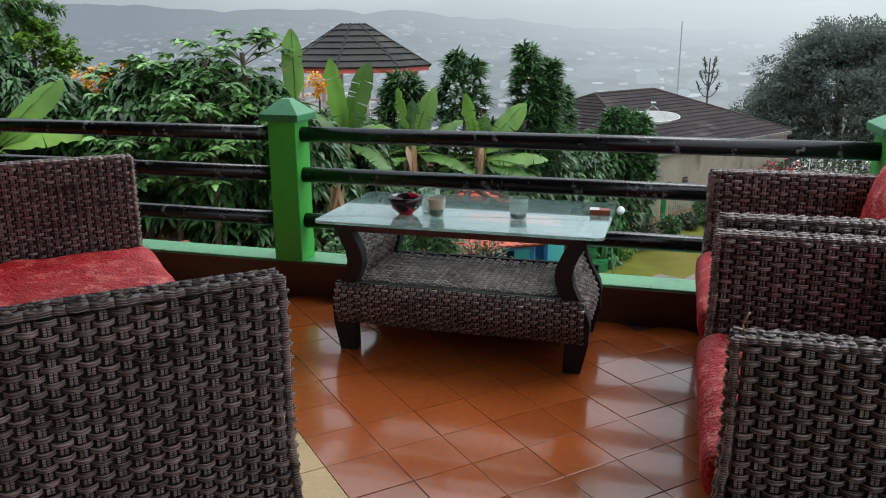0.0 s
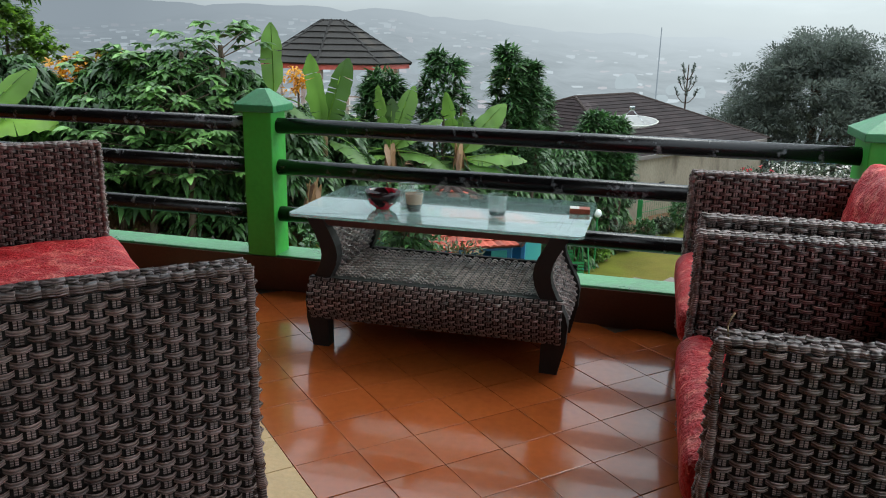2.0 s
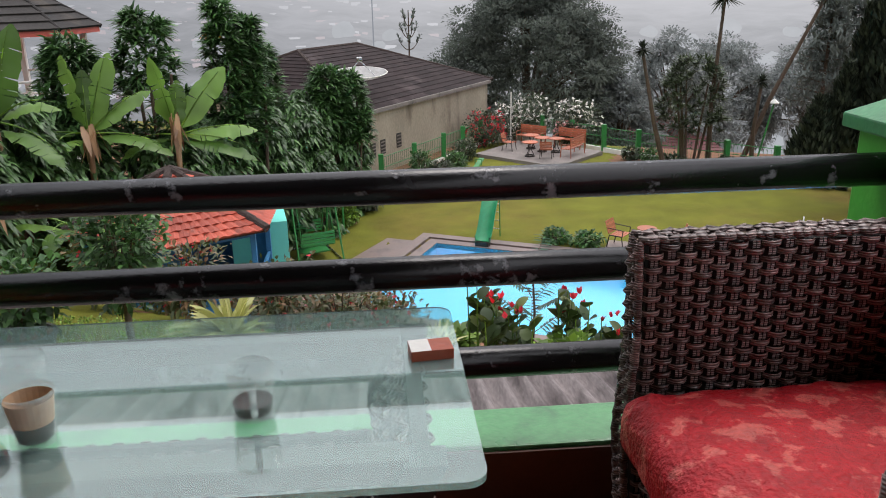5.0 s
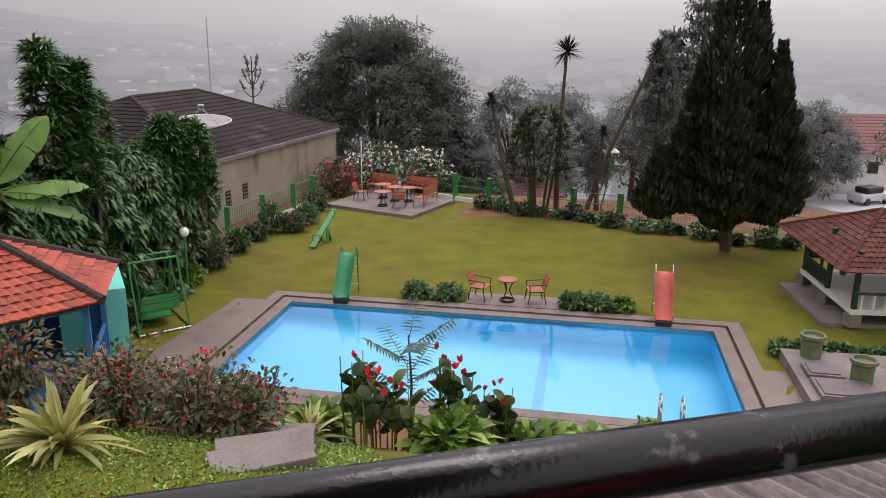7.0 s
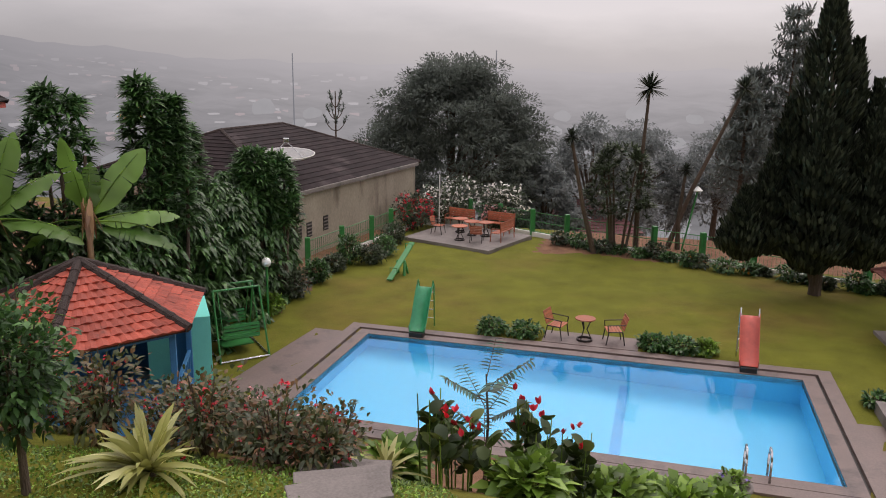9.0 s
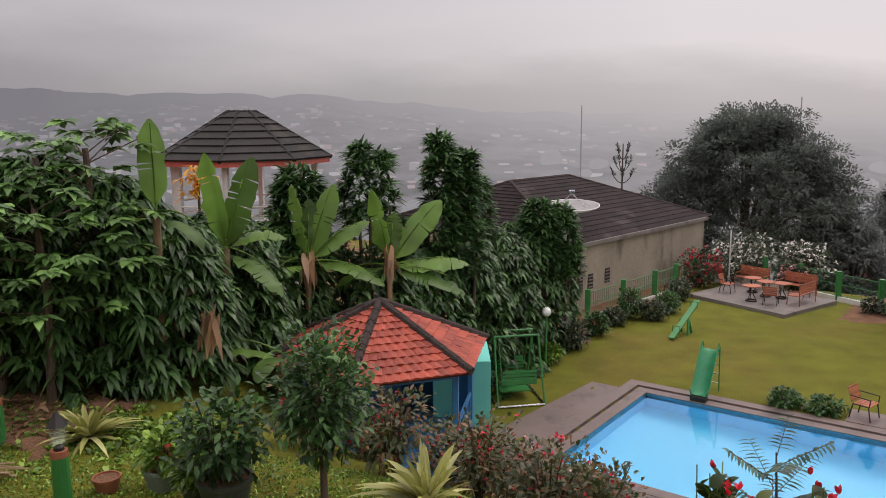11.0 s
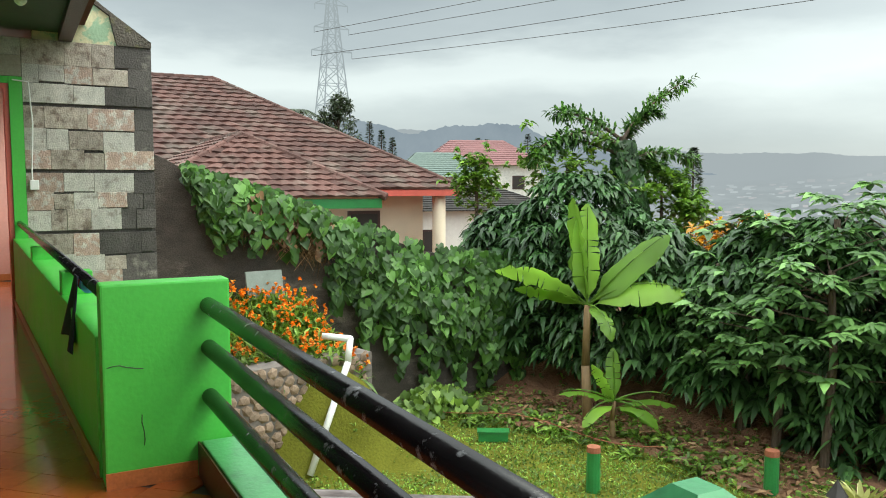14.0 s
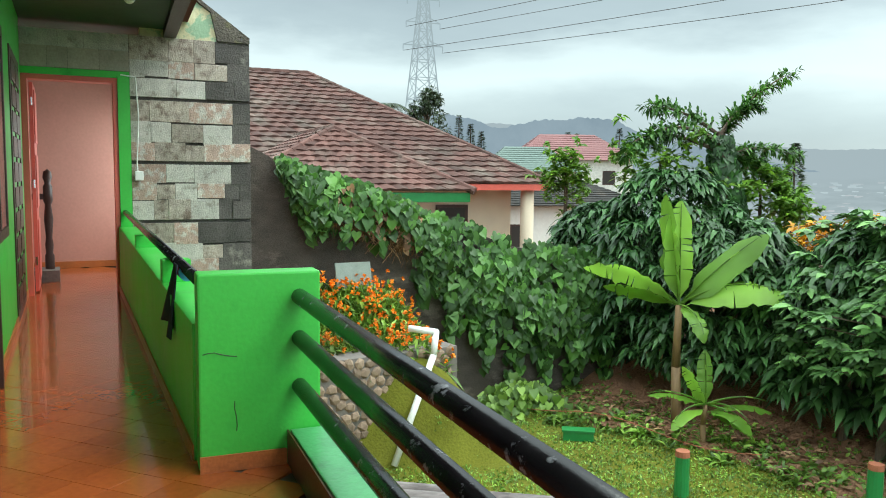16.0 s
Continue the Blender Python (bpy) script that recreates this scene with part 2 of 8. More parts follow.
strand_lines(WICKER)
DARK_WOOD = material("dark_stained_wood", (0.05, 0.02, 0.015), 0.4, vary=0.35, scale=4, stretch=(6, 6, 0.8))
STONE_BLOCK = material("weathered_stone_block", (0.4, 0.34, 0.29), 0.85, vary=0.4, scale=8, fine=60, bump=0.7, spot=(0.2, 0.15, 0.125), spot_at=(0.48, 0.66), obj_rand=0.15, spot_scale=10, dist=0.015)
STONE_PINK = material("pinkish_stone_block", (0.4, 0.28, 0.23), 0.85, vary=0.35, scale=8, fine=60, bump=0.7, spot=(0.5, 0.46, 0.42), spot_at=(0.48, 0.6), obj_rand=0.15, spot_scale=11, dist=0.015)
STONE_PALE = material("pale_grey_stone_block", (0.48, 0.45, 0.41), 0.85, vary=0.3, scale=8, fine=60, bump=0.6, spot=(0.27, 0.23, 0.2), obj_rand=0.12, spot_scale=9, dist=0.015)
STONE_PLAIN = material("smooth_plastered_block", (0.36, 0.31, 0.26), 0.85, vary=0.2, scale=5, fine=40, bump=0.25, obj_rand=0.2)
STONE_DARK = material("blackened_stone_block", (0.085, 0.075, 0.07), 0.9, vary=0.45, scale=4, fine=45, bump=0.6, obj_rand=0.3, dist=0.02, spot=(0.2, 0.18, 0.16), spot_at=(0.6, 0.7))
PINK = material("pink_plaster", (0.55, 0.27, 0.22), 0.7, vary=0.08, scale=1.5, fine=25, bump=0.1)
CORAL = material("coral_paint", (0.6, 0.12, 0.09), 0.45, vary=0.12)
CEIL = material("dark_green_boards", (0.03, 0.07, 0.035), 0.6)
PLASTER = material("stained_plaster", (0.34, 0.29, 0.22), 0.9, vary=0.3, scale=0.8, fine=20, bump=0.3, spot=(0.15, 0.12, 0.09), stretch=(1, 1, 0.35))
WHITE = material("white_paint", (0.72, 0.7, 0.66), 0.6, vary=0.1)
CREAM = material("cream_plaster", (0.66, 0.55, 0.42), 0.8, vary=0.12, scale=1.2)
LAWN = material("damp_lawn", (0.125, 0.128, 0.014), 0.95, vary=0.35, scale=0.9, fine=28, bump=0.6, spot=(0.15, 0.1, 0.025), spot_at=(0.5, 0.75), spot_scale=0.16, dist=0.03, spec=0.2)
SOIL = material("damp_soil", (0.2, 0.105, 0.062), 0.95, vary=0.45, scale=2, fine=30, bump=0.8, dist=0.05, spec=0.2)
PAVE = material("worn_brown_paving", (0.17, 0.125, 0.11), 0.5, vary=0.25, scale=1.5, fine=25, bump=0.2, spot=(0.09, 0.07, 0.065))
CONC = material("weathered_concrete", (0.19, 0.165, 0.15), 0.8, vary=0.3, scale=1.3, fine=30, bump=0.4, spot=(0.1, 0.09, 0.08))
POOL_TILE = material("blue_pool_tile", (0.09, 0.6, 0.88), 0.35, vary=0.08, scale=0.4, fine=8, bump=0.0)
POOL_DARK = material("dark_blue_pool_tile", (0.06, 0.42, 0.78), 0.35, vary=0.15, bump=0.0)
ROOF_RED = material("red_clay_roof_tile", (0.35, 0.062, 0.034), 0.7, vary=0.3, scale=3, fine=30, bump=0.3, obj_rand=0.28, island=0.25, spot=(0.14, 0.05, 0.035), spot_at=(0.6, 0.75))
ROOF_OLD = material("weathered_brown_roof_tile", (0.1, 0.036, 0.028), 0.85, spec=0.2, vary=0.35, scale=2, fine=30, bump=0.3, island=0.3, spot=(0.11, 0.06, 0.047), obj_rand=0.2)
ROOF_HOUSE = material("mossy_maroon_roof_tile", (0.1, 0.05, 0.042), 0.8, spec=0.3, vary=0.35, scale=1.3, fine=20, bump=0.3, island=0.35, obj_rand=0.25, spot=(0.15, 0.12, 0.1), spot_at=(0.5, 0.72))
ROOF_DARK = material("dark_brown_roof_sheet", (0.024, 0.016, 0.016), 0.85, vary=0.3, scale=0.8, fine=14, bump=0.3, island=0.3, spec=0.2, spot=(0.06, 0.045, 0.045))
ROOF_GREY = material("grey_brown_shingle", (0.03, 0.027, 0.025), 0.8, spec=0.25, vary=0.3, scale=1.2, fine=16, bump=0.3, obj_rand=0.25, spot=(0.075, 0.062, 0.05))
ROOF_CAP = material("mossy_ridge_mortar", (0.05, 0.035, 0.03), 0.95, vary=0.4, bump=0.8, dist=0.04)
CORRUG = material("weathered_corrugated_cement", (0.2, 0.17, 0.165), 0.85, vary=0.45, scale=3, fine=40, bump=0.5, spot=(0.05, 0.035, 0.035), spot_at=(0.48, 0.66), stretch=(2.0, 0.3, 1), spot_scale=3.2)
BLUE = material("blue_paint", (0.04, 0.2, 0.42), 0.5, vary=0.2)
AQUA = material("aqua_plaster", (0.14, 0.62, 0.52), 0.8, vary=0.12, scale=1.5)
BARK = material("bark", (0.1, 0.07, 0.05), 0.95, vary=0.4, scale=5, fine=40, bump=0.8, dist=0.03, stretch=(1, 1, 0.25))
BANANA_TRUNK = material("banana_trunk", (0.2, 0.12, 0.055), 0.6, vary=0.45, scale=4, fine=20, stretch=(1, 1, 0.2))
L_DRY_WOOD = material("dry_sticks", (0.36, 0.26, 0.15), 0.9)
STEEL = material("steel", (0.55, 0.55, 0.55), 0.25, metal=1.0, vary=0.1)
WHITE_PLASTIC = material("white_pipe", (0.8, 0.8, 0.78), 0.35, vary=0.08)
TERRA_POT = material("terracotta_pot", (0.3, 0.1, 0.05), 0.8)
DARK_POT = material("dark_plastic_pot", (0.05, 0.06, 0.05), 0.5)
GREY_POT = material("grey_green_pot", (0.2, 0.24, 0.21), 0.6)
SLIDE_RED = material("faded_red_fibreglass", (0.55, 0.1, 0.07), 0.4)
SLIDE_GREEN = material("green_fibreglass", (0.02, 0.25, 0.1), 0.35)
WOOD_RED = material("red_brown_slat", (0.34, 0.1, 0.05), 0.5, island=0.2, obj_rand=0.2)
KERB_SHADE = material("shaded_kerb_face", (0.09, 0.03, 0.018), 0.4)
IRON = material("black_iron", (0.02, 0.015, 0.013), 0.5)
FAR_GREY = material("wet_far_paving", (0.5, 0.5, 0.52), 0.5)
CAP_PAINT = material("faded_green_cap_paint", (0.06, 0.28, 0.11), 0.4, vary=0.2, scale=8)
MARKER = material("lamp_globe_glass", (0.85, 0.85, 0.8), 0.25)

L_DRAC = leaf_material("dracaena_leaf", (0.042, 0.108, 0.028), (0.072, 0.16, 0.042))
L_HEDGE = leaf_material("dark_hanging_leaf", (0.049, 0.113, 0.031), (0.08, 0.17, 0.046))
L_PAPAYA = leaf_material("papaya_leaf", (0.102, 0.205, 0.0569), (0.16, 0.296, 0.0797))
L_BANANA = leaf_material("banana_leaf", (0.085, 0.175, 0.03), (0.13, 0.24, 0.042), island=0.4, trans=0.4)
# Copy of banana_leaf with the front plants' brighter light put into its colour.
L_BANANA_LIT = leaf_material("lit_banana_leaf", (0.17, 0.33, 0.035), (0.24, 0.42, 0.05), island=0.3, trans=0.45)
L_BRIGHT = leaf_material("bright_leaf", (0.1, 0.2, 0.02), (0.17, 0.3, 0.03), island=0.3, trans=0.4)
L_VINE = leaf_material("vine_leaf", (0.055, 0.135, 0.022), (0.1, 0.215, 0.036), trans=0.3)
L_YELLOW = leaf_material("yellow_leaf", (0.62, 0.3, 0.015), (0.7, 0.4, 0.03), island=0.25, trans=0.3)
L_TREE = leaf_material("tree_leaf", (0.045, 0.065, 0.03), (0.06, 0.085, 0.04))
# The next three carry distance haze in their base colours.
L_FAR = leaf_material("hazed_far_tree_leaf", (0.15, 0.172, 0.158), (0.175, 0.197, 0.182), island=0.1, rough=0.95, spec=0.05)
L_RAIN = leaf_material("hazed_rain_tree_leaf", (0.14, 0.162, 0.14), (0.16, 0.182, 0.157), island=0.08, rough=0.95, trans=0.5, spec=0.05)
L_HAZE = leaf_material("hazed_far_leaf", (0.215, 0.236, 0.228), (0.24, 0.26, 0.25), island=0.08, rough=0.95, trans=0.5, spec=0.05)
L_CYPRESS = leaf_material("cypress_leaf", (0.028, 0.037, 0.025), (0.056, 0.068, 0.045), spec=0.2)
L_ROSE = leaf_material("rose_leaf", (0.07, 0.095, 0.028), (0.16, 0.075, 0.035))
L_STRIPE = leaf_material("cream_striped_leaf", (0.42, 0.42, 0.13), (0.6, 0.58, 0.28), island=0.3)
L_GRASS = leaf_material("weed_leaf", (0.123, 0.228, 0.0262), (0.228, 0.35, 0.0525))
L_DRY = leaf_material("dry_leaf", (0.22, 0.12, 0.06), (0.35, 0.22, 0.12))
F_RED = leaf_material("red_flower", (0.65, 0.03, 0.05), island=0.25, trans=0.2)
F_PINK = leaf_material("pink_flower", (0.75, 0.35, 0.35), island=0.25, trans=0.2)
F_ORANGE = leaf_material("orange_flower", (0.85, 0.24, 0.01), (0.95, 0.32, 0.02), island=0.2, trans=0.2)
F_WHITE = leaf_material("white_flower", (0.75, 0.72, 0.68), island=0.2, trans=0.2)


# ---- building helpers ----
def mesh_of(name, bm, mat, smooth=False):
    me = bpy.data.meshes.new(name)
    bm.normal_update()
    bm.to_mesh(me)
    bm.free()
    me.materials.append(mat)
    if smooth:
        me.polygons.foreach_set("use_smooth", [True] * len(me.polygons))
    return me


def part(name, bm, mat, parent, label="", smooth=False, kind=""):
    """Links a bmesh, or a mesh, as one object under a thing or a part."""
    me = bm if isinstance(bm, bpy.types.Mesh) else mesh_of(name, bm, mat, smooth)
    ob = new(name, me)
    ob.parent = parent
    return tagged(ob, label, "", "", kind)


def thing(name, label, category, m=None, group="", kind=""):
    ob = new(name)
    ob.empty_display_size = 0.2
    if m is not None:
        ob.matrix_basis = m
    return tagged(ob, label, category, group, kind)


def solid(name, bm, mat, label, category, m=None, group="", kind="", smooth=False):
    ob = new(name, mesh_of(name, bm, mat, smooth))
    if m is not None:
        ob.matrix_basis = m
    return tagged(ob, label, category, group, kind)


def box(bm, x0, y0, z0, x1, y1, z1, bevel=0.0, m=None):
    r = bmesh.ops.create_cube(bm, size=1)
    vs = r["verts"]
    for v in vs:
        v.co = Vector(((x0 + x1) / 2 + v.co.x * (x1 - x0), (y0 + y1) / 2 + v.co.y * (y1 - y0), (z0 + z1) / 2 + v.co.z * (z1 - z0)))
    if m is not None:
        bmesh.ops.transform(bm, matrix=m, verts=vs)
    if bevel:
        es = list({e for v in vs for e in v.link_edges})
        bmesh.ops.bevel(bm, geom=es, offset=bevel, segments=2, affect="EDGES", profile=0.6)
    return bm


def boxbm(*a, **k):
    return box(bmesh.new(), *a, **k)


def tube(bm, a, b, r0, r1=None, seg=12, caps=True):
    a, b = Vector(a), Vector(b)
    d = b - a
    m = Matrix.Translation((a + b) / 2) @ d.to_track_quat("Z", "Y").to_matrix().to_4x4()
    bmesh.ops.create_cone(bm, cap_ends=caps, segments=seg, radius1=r0, radius2=r0 if r1 is None else r1, depth=d.length, matrix=m)
    return bm


def tubes(pts, r, seg=10, bm=None):
    bm = bm or bmesh.new()
    for a, b in zip(pts, pts[1:]):
        tube(bm, a, b, r, seg=seg)
    for p in pts[1:-1]:
        bmesh.ops.create_uvsphere(bm, u_segments=seg, v_segments=6, radius=r * 1.02, matrix=Matrix.Translation(p))
    return bm


def lathe(profile, seg=24, bm=None, m=None):
    """A turned shape from (radius, z) pairs."""
    bm = bm or bmesh.new()
    rings = []
    for r, z in profile:
        rings.append([bm.verts.new((r * math.cos(2 * math.pi * k / seg), r * math.sin(2 * math.pi * k / seg), z)) for k in range(seg)])
    for a, b in zip(rings, rings[1:]):
        for k in range(seg):
            bm.faces.new((a[k], a[(k + 1) % seg], b[(k + 1) % seg], b[k]))
    if m is not None:
        bmesh.ops.transform(bm, matrix=m, verts=[v for r in rings for v in r])
    return bm


def prism(pts, z0, z1, bm=None):
    bm = bm or bmesh.new()
    lo, hi = [bm.verts.new((x, y, z0)) for x, y in pts], [bm.verts.new((x, y, z1)) for x, y in pts]
    n = len(pts)
    bm.faces.new(hi)
    bm.faces.new(lo[::-1])
    for k in range(n):
        bm.faces.new((lo[k], lo[(k + 1) % n], hi[(k + 1) % n], hi[k]))
    bmesh.ops.recalc_face_normals(bm, faces=bm.faces)
    return bm


def leaves_mesh(name, mat, pos, ahead, length, width, droop=0.5, fold=0.25, seg=3, profile=(0.35, 1.0, 0.75)):
    """Blades from pos, along ahead, that bend down: one mesh of many separate leaves."""
    pos, ahead = np.asarray(pos, float), np.asarray(ahead, float)
    n = len(pos)
    rng = np.random.RandomState(n)
    ahead = ahead / (np.linalg.norm(ahead, axis=1, keepdims=True) + 1e-9)
    length, width = np.broadcast_to(length, n) * rng.uniform(0.75, 1.2, n), np.broadcast_to(width, n) * rng.uniform(0.8, 1.2, n)
    droop = np.broadcast_to(droop, n)
    side = np.cross(ahead, np.array([0, 0, 1.0]) + rng.normal(0, 0.25, (n, 3)))
    side /= np.linalg.norm(side, axis=1, keepdims=True) + 1e-9
    up = np.cross(side, ahead)
    rows = []
    ts = np.linspace(0, 1, seg + 1)
    for k, t in enumerate(ts):
        c = pos + ahead * (length * t)[:, None] + np.array([0, 0, -1.0]) * (droop * length * t * t)[:, None]
        if k == seg:
            rows.append(c[:, None])
            continue
        w = (width * profile[min(k, len(profile) - 1)] / 2)[:, None]
        lift = up * (w * fold)
        rows.append(np.stack([c - side * w + lift, c, c + side * w + lift], 1))
    verts = np.concatenate(rows, 1)
    per = verts.shape[1]
    faces = []
    for k in range(seg):
        a = 3 * k
        if k < seg - 1:
            faces += [(a, a + 1, a + 4, a + 3), (a + 1, a + 2, a + 5, a + 4)]
        else:
            faces += [(a, a + 1, a + 3, a), (a + 1, a + 2, a + 3, a + 1)]
    quads = [f for f in faces if len(set(f)) == 4]
    tris = [tuple(dict.fromkeys(f)) for f in faces if len(set(f)) == 3]
    base = (np.arange(n) * per)[:, None, None]
    q = (np.array(quads)[None] + base).reshape(-1, 4) if quads else np.zeros((0, 4), int)
    t3 = (np.array(tris)[None] + base).reshape(-1, 3)
    me = bpy.data.meshes.new(name)
    nl = q.size + t3.size
    me.vertices.add(n * per)
    me.vertices.foreach_set("co", verts.reshape(-1))
    me.loops.add(nl)
    me.loops.foreach_set("vertex_index", np.concatenate([q.ravel(), t3.ravel()]))
    me.polygons.add(len(q) + len(t3))
    starts = np.concatenate([np.arange(len(q)) * 4, q.size + np.arange(len(t3)) * 3])
    me.polygons.foreach_set("loop_start", starts)
    me.polygons.foreach_set("use_smooth", np.ones(len(starts), bool))
    me.update(calc_edges=True)
    me.materials.append(mat)
    return me


def heart_leaves(name, mat, pos, face, size, rng):
    """Broad heart-shaped blades that hang from pos and face the way given."""
    out = np.array([(0, 0.12), (0.3, 0.3), (0.5, 0.08), (0.42, -0.25), (0.16, -0.62), (0, -0.85), (-0.16, -0.62), (-0.42, -0.25), (-0.5, 0.08), (-0.3, 0.3)])
    pos = np.asarray(pos, float)
    n = len(pos)
    nr = np.asarray(face, float) + rng.normal(0, 0.32, (n, 3))
    nr /= np.linalg.norm(nr, axis=1, keepdims=True)
    up = np.array([0, 0, 1.0]) + rng.normal(0, 0.35, (n, 3))
    up -= nr * (up * nr).sum(1, keepdims=True)
    up /= np.linalg.norm(up, axis=1, keepdims=True)
    side = np.cross(up, nr)
    sz = size * rng.uniform(0.65, 1.25, n)[:, None, None]
    dish = (np.abs(out[:, 0]) * 0.22 + np.clip(-out[:, 1], 0, 1) ** 2 * -0.2)[None, :, None]
    ring = pos[:, None] + sz * (side[:, None] * out[None, :, :1] + up[:, None] * out[None, :, 1:] + nr[:, None] * dish)
    k = len(out)
    verts = np.concatenate([pos[:, None], ring], 1).reshape(-1, 3)
    fan = np.array([(0, 1 + a, 1 + (a + 1) % k) for a in range(k)])
    faces = (fan[None] + (np.arange(n) * (k + 1))[:, None, None]).reshape(-1, 3)
    me = bpy.data.meshes.new(name)
    me.from_pydata(verts.tolist(), [], faces.tolist())
    me.polygons.foreach_set("use_smooth", np.ones(len(faces), bool))
    me.materials.append(mat)
    return me


def limb(bm, pts, r0, r1, seg=8):
    n = len(pts) - 1
    for k in range(n):
        tube(bm, pts[k], pts[k + 1], r0 + (r1 - r0) * k / n, r0 + (r1 - r0) * (k + 1) / n, seg)
    return bm


def rosette(rng, heads, per, out=1.0, up=0.35):
    """Leaf starts and ways for rosettes at heads (N x 3)."""
    h = np.repeat(np.asarray(heads, float), per, 0)
    a = rng.uniform(0, 2 * np.pi, len(h))
    e = rng.uniform(up - 0.6, up + 0.7, len(h))
    d = np.stack([np.cos(a) * np.cos(e) * out, np.sin(a) * np.cos(e) * out, np.sin(e)], 1)
    return h + rng.normal(0, 0.03, h.shape), d


# ---- ground ----
PA, PU, PV = Vector((3.27, 22.43)), Vector((0.897, -0.441)), Vector((-0.441, -0.897))
PL, PW, PZ = 12.3, 5.75, -6.6


def pool_xy(u, v):
    p = PA + PU * u + PV * v
    return p.x, p.y


def step01(x):
    x = np.clip(x, 0, 1)
    return x * x * (3 - 2 * x)


def ground_z(x, y):
    """The garden: an upper yard by the house, a slope, the pool lawn, and the valley beyond the fence."""
    x, y = np.asarray(x, float), np.asarray(y, float)
    v = (x - PA.x) * PV.x + (y - PA.y) * PV.y
    z = PZ + 3.6 * step01((v - 6.6) / 9.0)
    # yard to the side of the pool, with a bank under the hedge
    left = step01((-3.2 - x) / 4.0)
    z = z + left * (-3.0 - z) * step01((24 - y) / 8)
    hedge = 9.6 - 0.45 * np.maximum(-9 - x, 0)
    z = z + 0.9 * step01((y - hedge) / 2.2) * step01((-6.5 - x) / 2.0) * step01((26 - y) / 6)
    # bank on the far side of the retaining wall
    z = z + 1.55 * step01((-10.6 - x + 0.35 * (y - 3)) / 0.5) * step01((5.2 - y) / 1.6) * step01((-9.5 - x) / 0.6)
    # beyond the fence the land drops away
    z = z + 0.85 * step01((-11.2 - x) / 2.0) * step01((4.6 - y) / 1.2)
    z = z - 90 * step01((np.hypot(x, y) - 75) / 160)
    v2 = -v - 13.5
    z = z - 16 * step01((v2) / 60) - 10 * step01((x - 30) / 60) - 14 * step01((-x - 34) / 80)
    return z


def build_ground():
    def axis(lo, hi, step, far):
        core = np.arange(lo, hi, step)
        out = np.geomspace(step * 2, far, 22)
        return np.concatenate([lo - out[::-1], core, hi + out])

    xs, ys = axis(-20, 26, 0.35, 3000), axis(-3, 42, 0.35, 3000)
    gx, gy = np.meshgrid(xs, ys)
    gz = ground_z(gx, gy)
    rng = np.random.RandomState(3)
    near = (np.abs(gx) < 40) & (np.abs(gy) < 60)
    gz = gz + near * rng.normal(0, 0.012, gz.shape)
    # the basin of the pool is dug out of the sheet
    p = np.stack([gx.ravel() - PA.x, gy.ravel() - PA.y], 1)
    u, v = p @ np.array(PU), p @ np.array(PV)
    inside = (u > -0.35) & (u < PL + 0.35) & (v > -0.35) & (v < PW + 0.35)
    gz = np.where(inside.reshape(gz.shape), PZ - 2.6, gz)
    nx, ny = len(xs), len(ys)
    idx = np.arange(nx * ny).reshape(ny, nx)
    faces = np.stack([idx[:-1, :-1], idx[:-1, 1:], idx[1:, 1:], idx[1:, :-1]], -1).reshape(-1, 4)
    me = bpy.data.meshes.new("ground")
    me.from_pydata(np.stack([gx, gy, gz], -1).reshape(-1, 3).tolist(), [], faces.tolist())
    me.polygons.foreach_set("use_smooth", np.ones(len(me.polygons), bool))
    me.materials.append(LAWN)
    me.materials.append(SOIL)
    # bare soil under the hedge and along the borders
    c = np.zeros(len(me.polygons) * 3)
    me.polygons.foreach_get("center", c)
    c = c.reshape(-1, 3)
    wob = np.sin(c[:, 0] * 1.7) * 0.35 + np.sin(c[:, 1] * 2.3 + c[:, 0]) * 0.3
    hedge = 9.3 - 0.45 * np.maximum(-9 - c[:, 0], 0)
    vv = (c[:, 0] - PA.x) * PV.x + (c[:, 1] - PA.y) * PV.y
    uu = (c[:, 0] - PA.x) * PU.x + (c[:, 1] - PA.y) * PU.y
    soil = (c[:, 1] > hedge + wob) & (c[:, 0] < -5.5) & (c[:, 1] < 30)
    soil |= (uu < -4.2 + wob) & (vv < 4) & (vv > -16)
    soil |= (vv > 6.7) & (vv < 12.5 + wob * 2) & (uu > 0) & (uu < 11)
    soil |= (vv < -12.6 + wob * 0.6) & (uu > 3)
    me.polygons.foreach_set("material_index", soil.astype(np.int32))
    me.update()
    tagged(new("ground", me), "damp green lawn with bare soil along the hedge", "ground", kind="structure")


build_ground()


# ---- terrace ----
RAIL_Z = (0.87, 0.655, 0.405)
POST2_X, PIL_X, END_X = 2.96, -3.25, -10.0
# the corridor runs a few degrees off the line of the railing
CORRIDOR = Matrix.Translation((PIL_X, -1.0, 0)) @ pose(0, 0, 0, 0, 0, 3.2) @ Matrix.Translation((-PIL_X, 1.0, 0))
WALL_Y = -1.54


def along_corridor(*obs):
    for ob in obs:
        ob.matrix_basis = CORRIDOR @ ob.matrix_basis


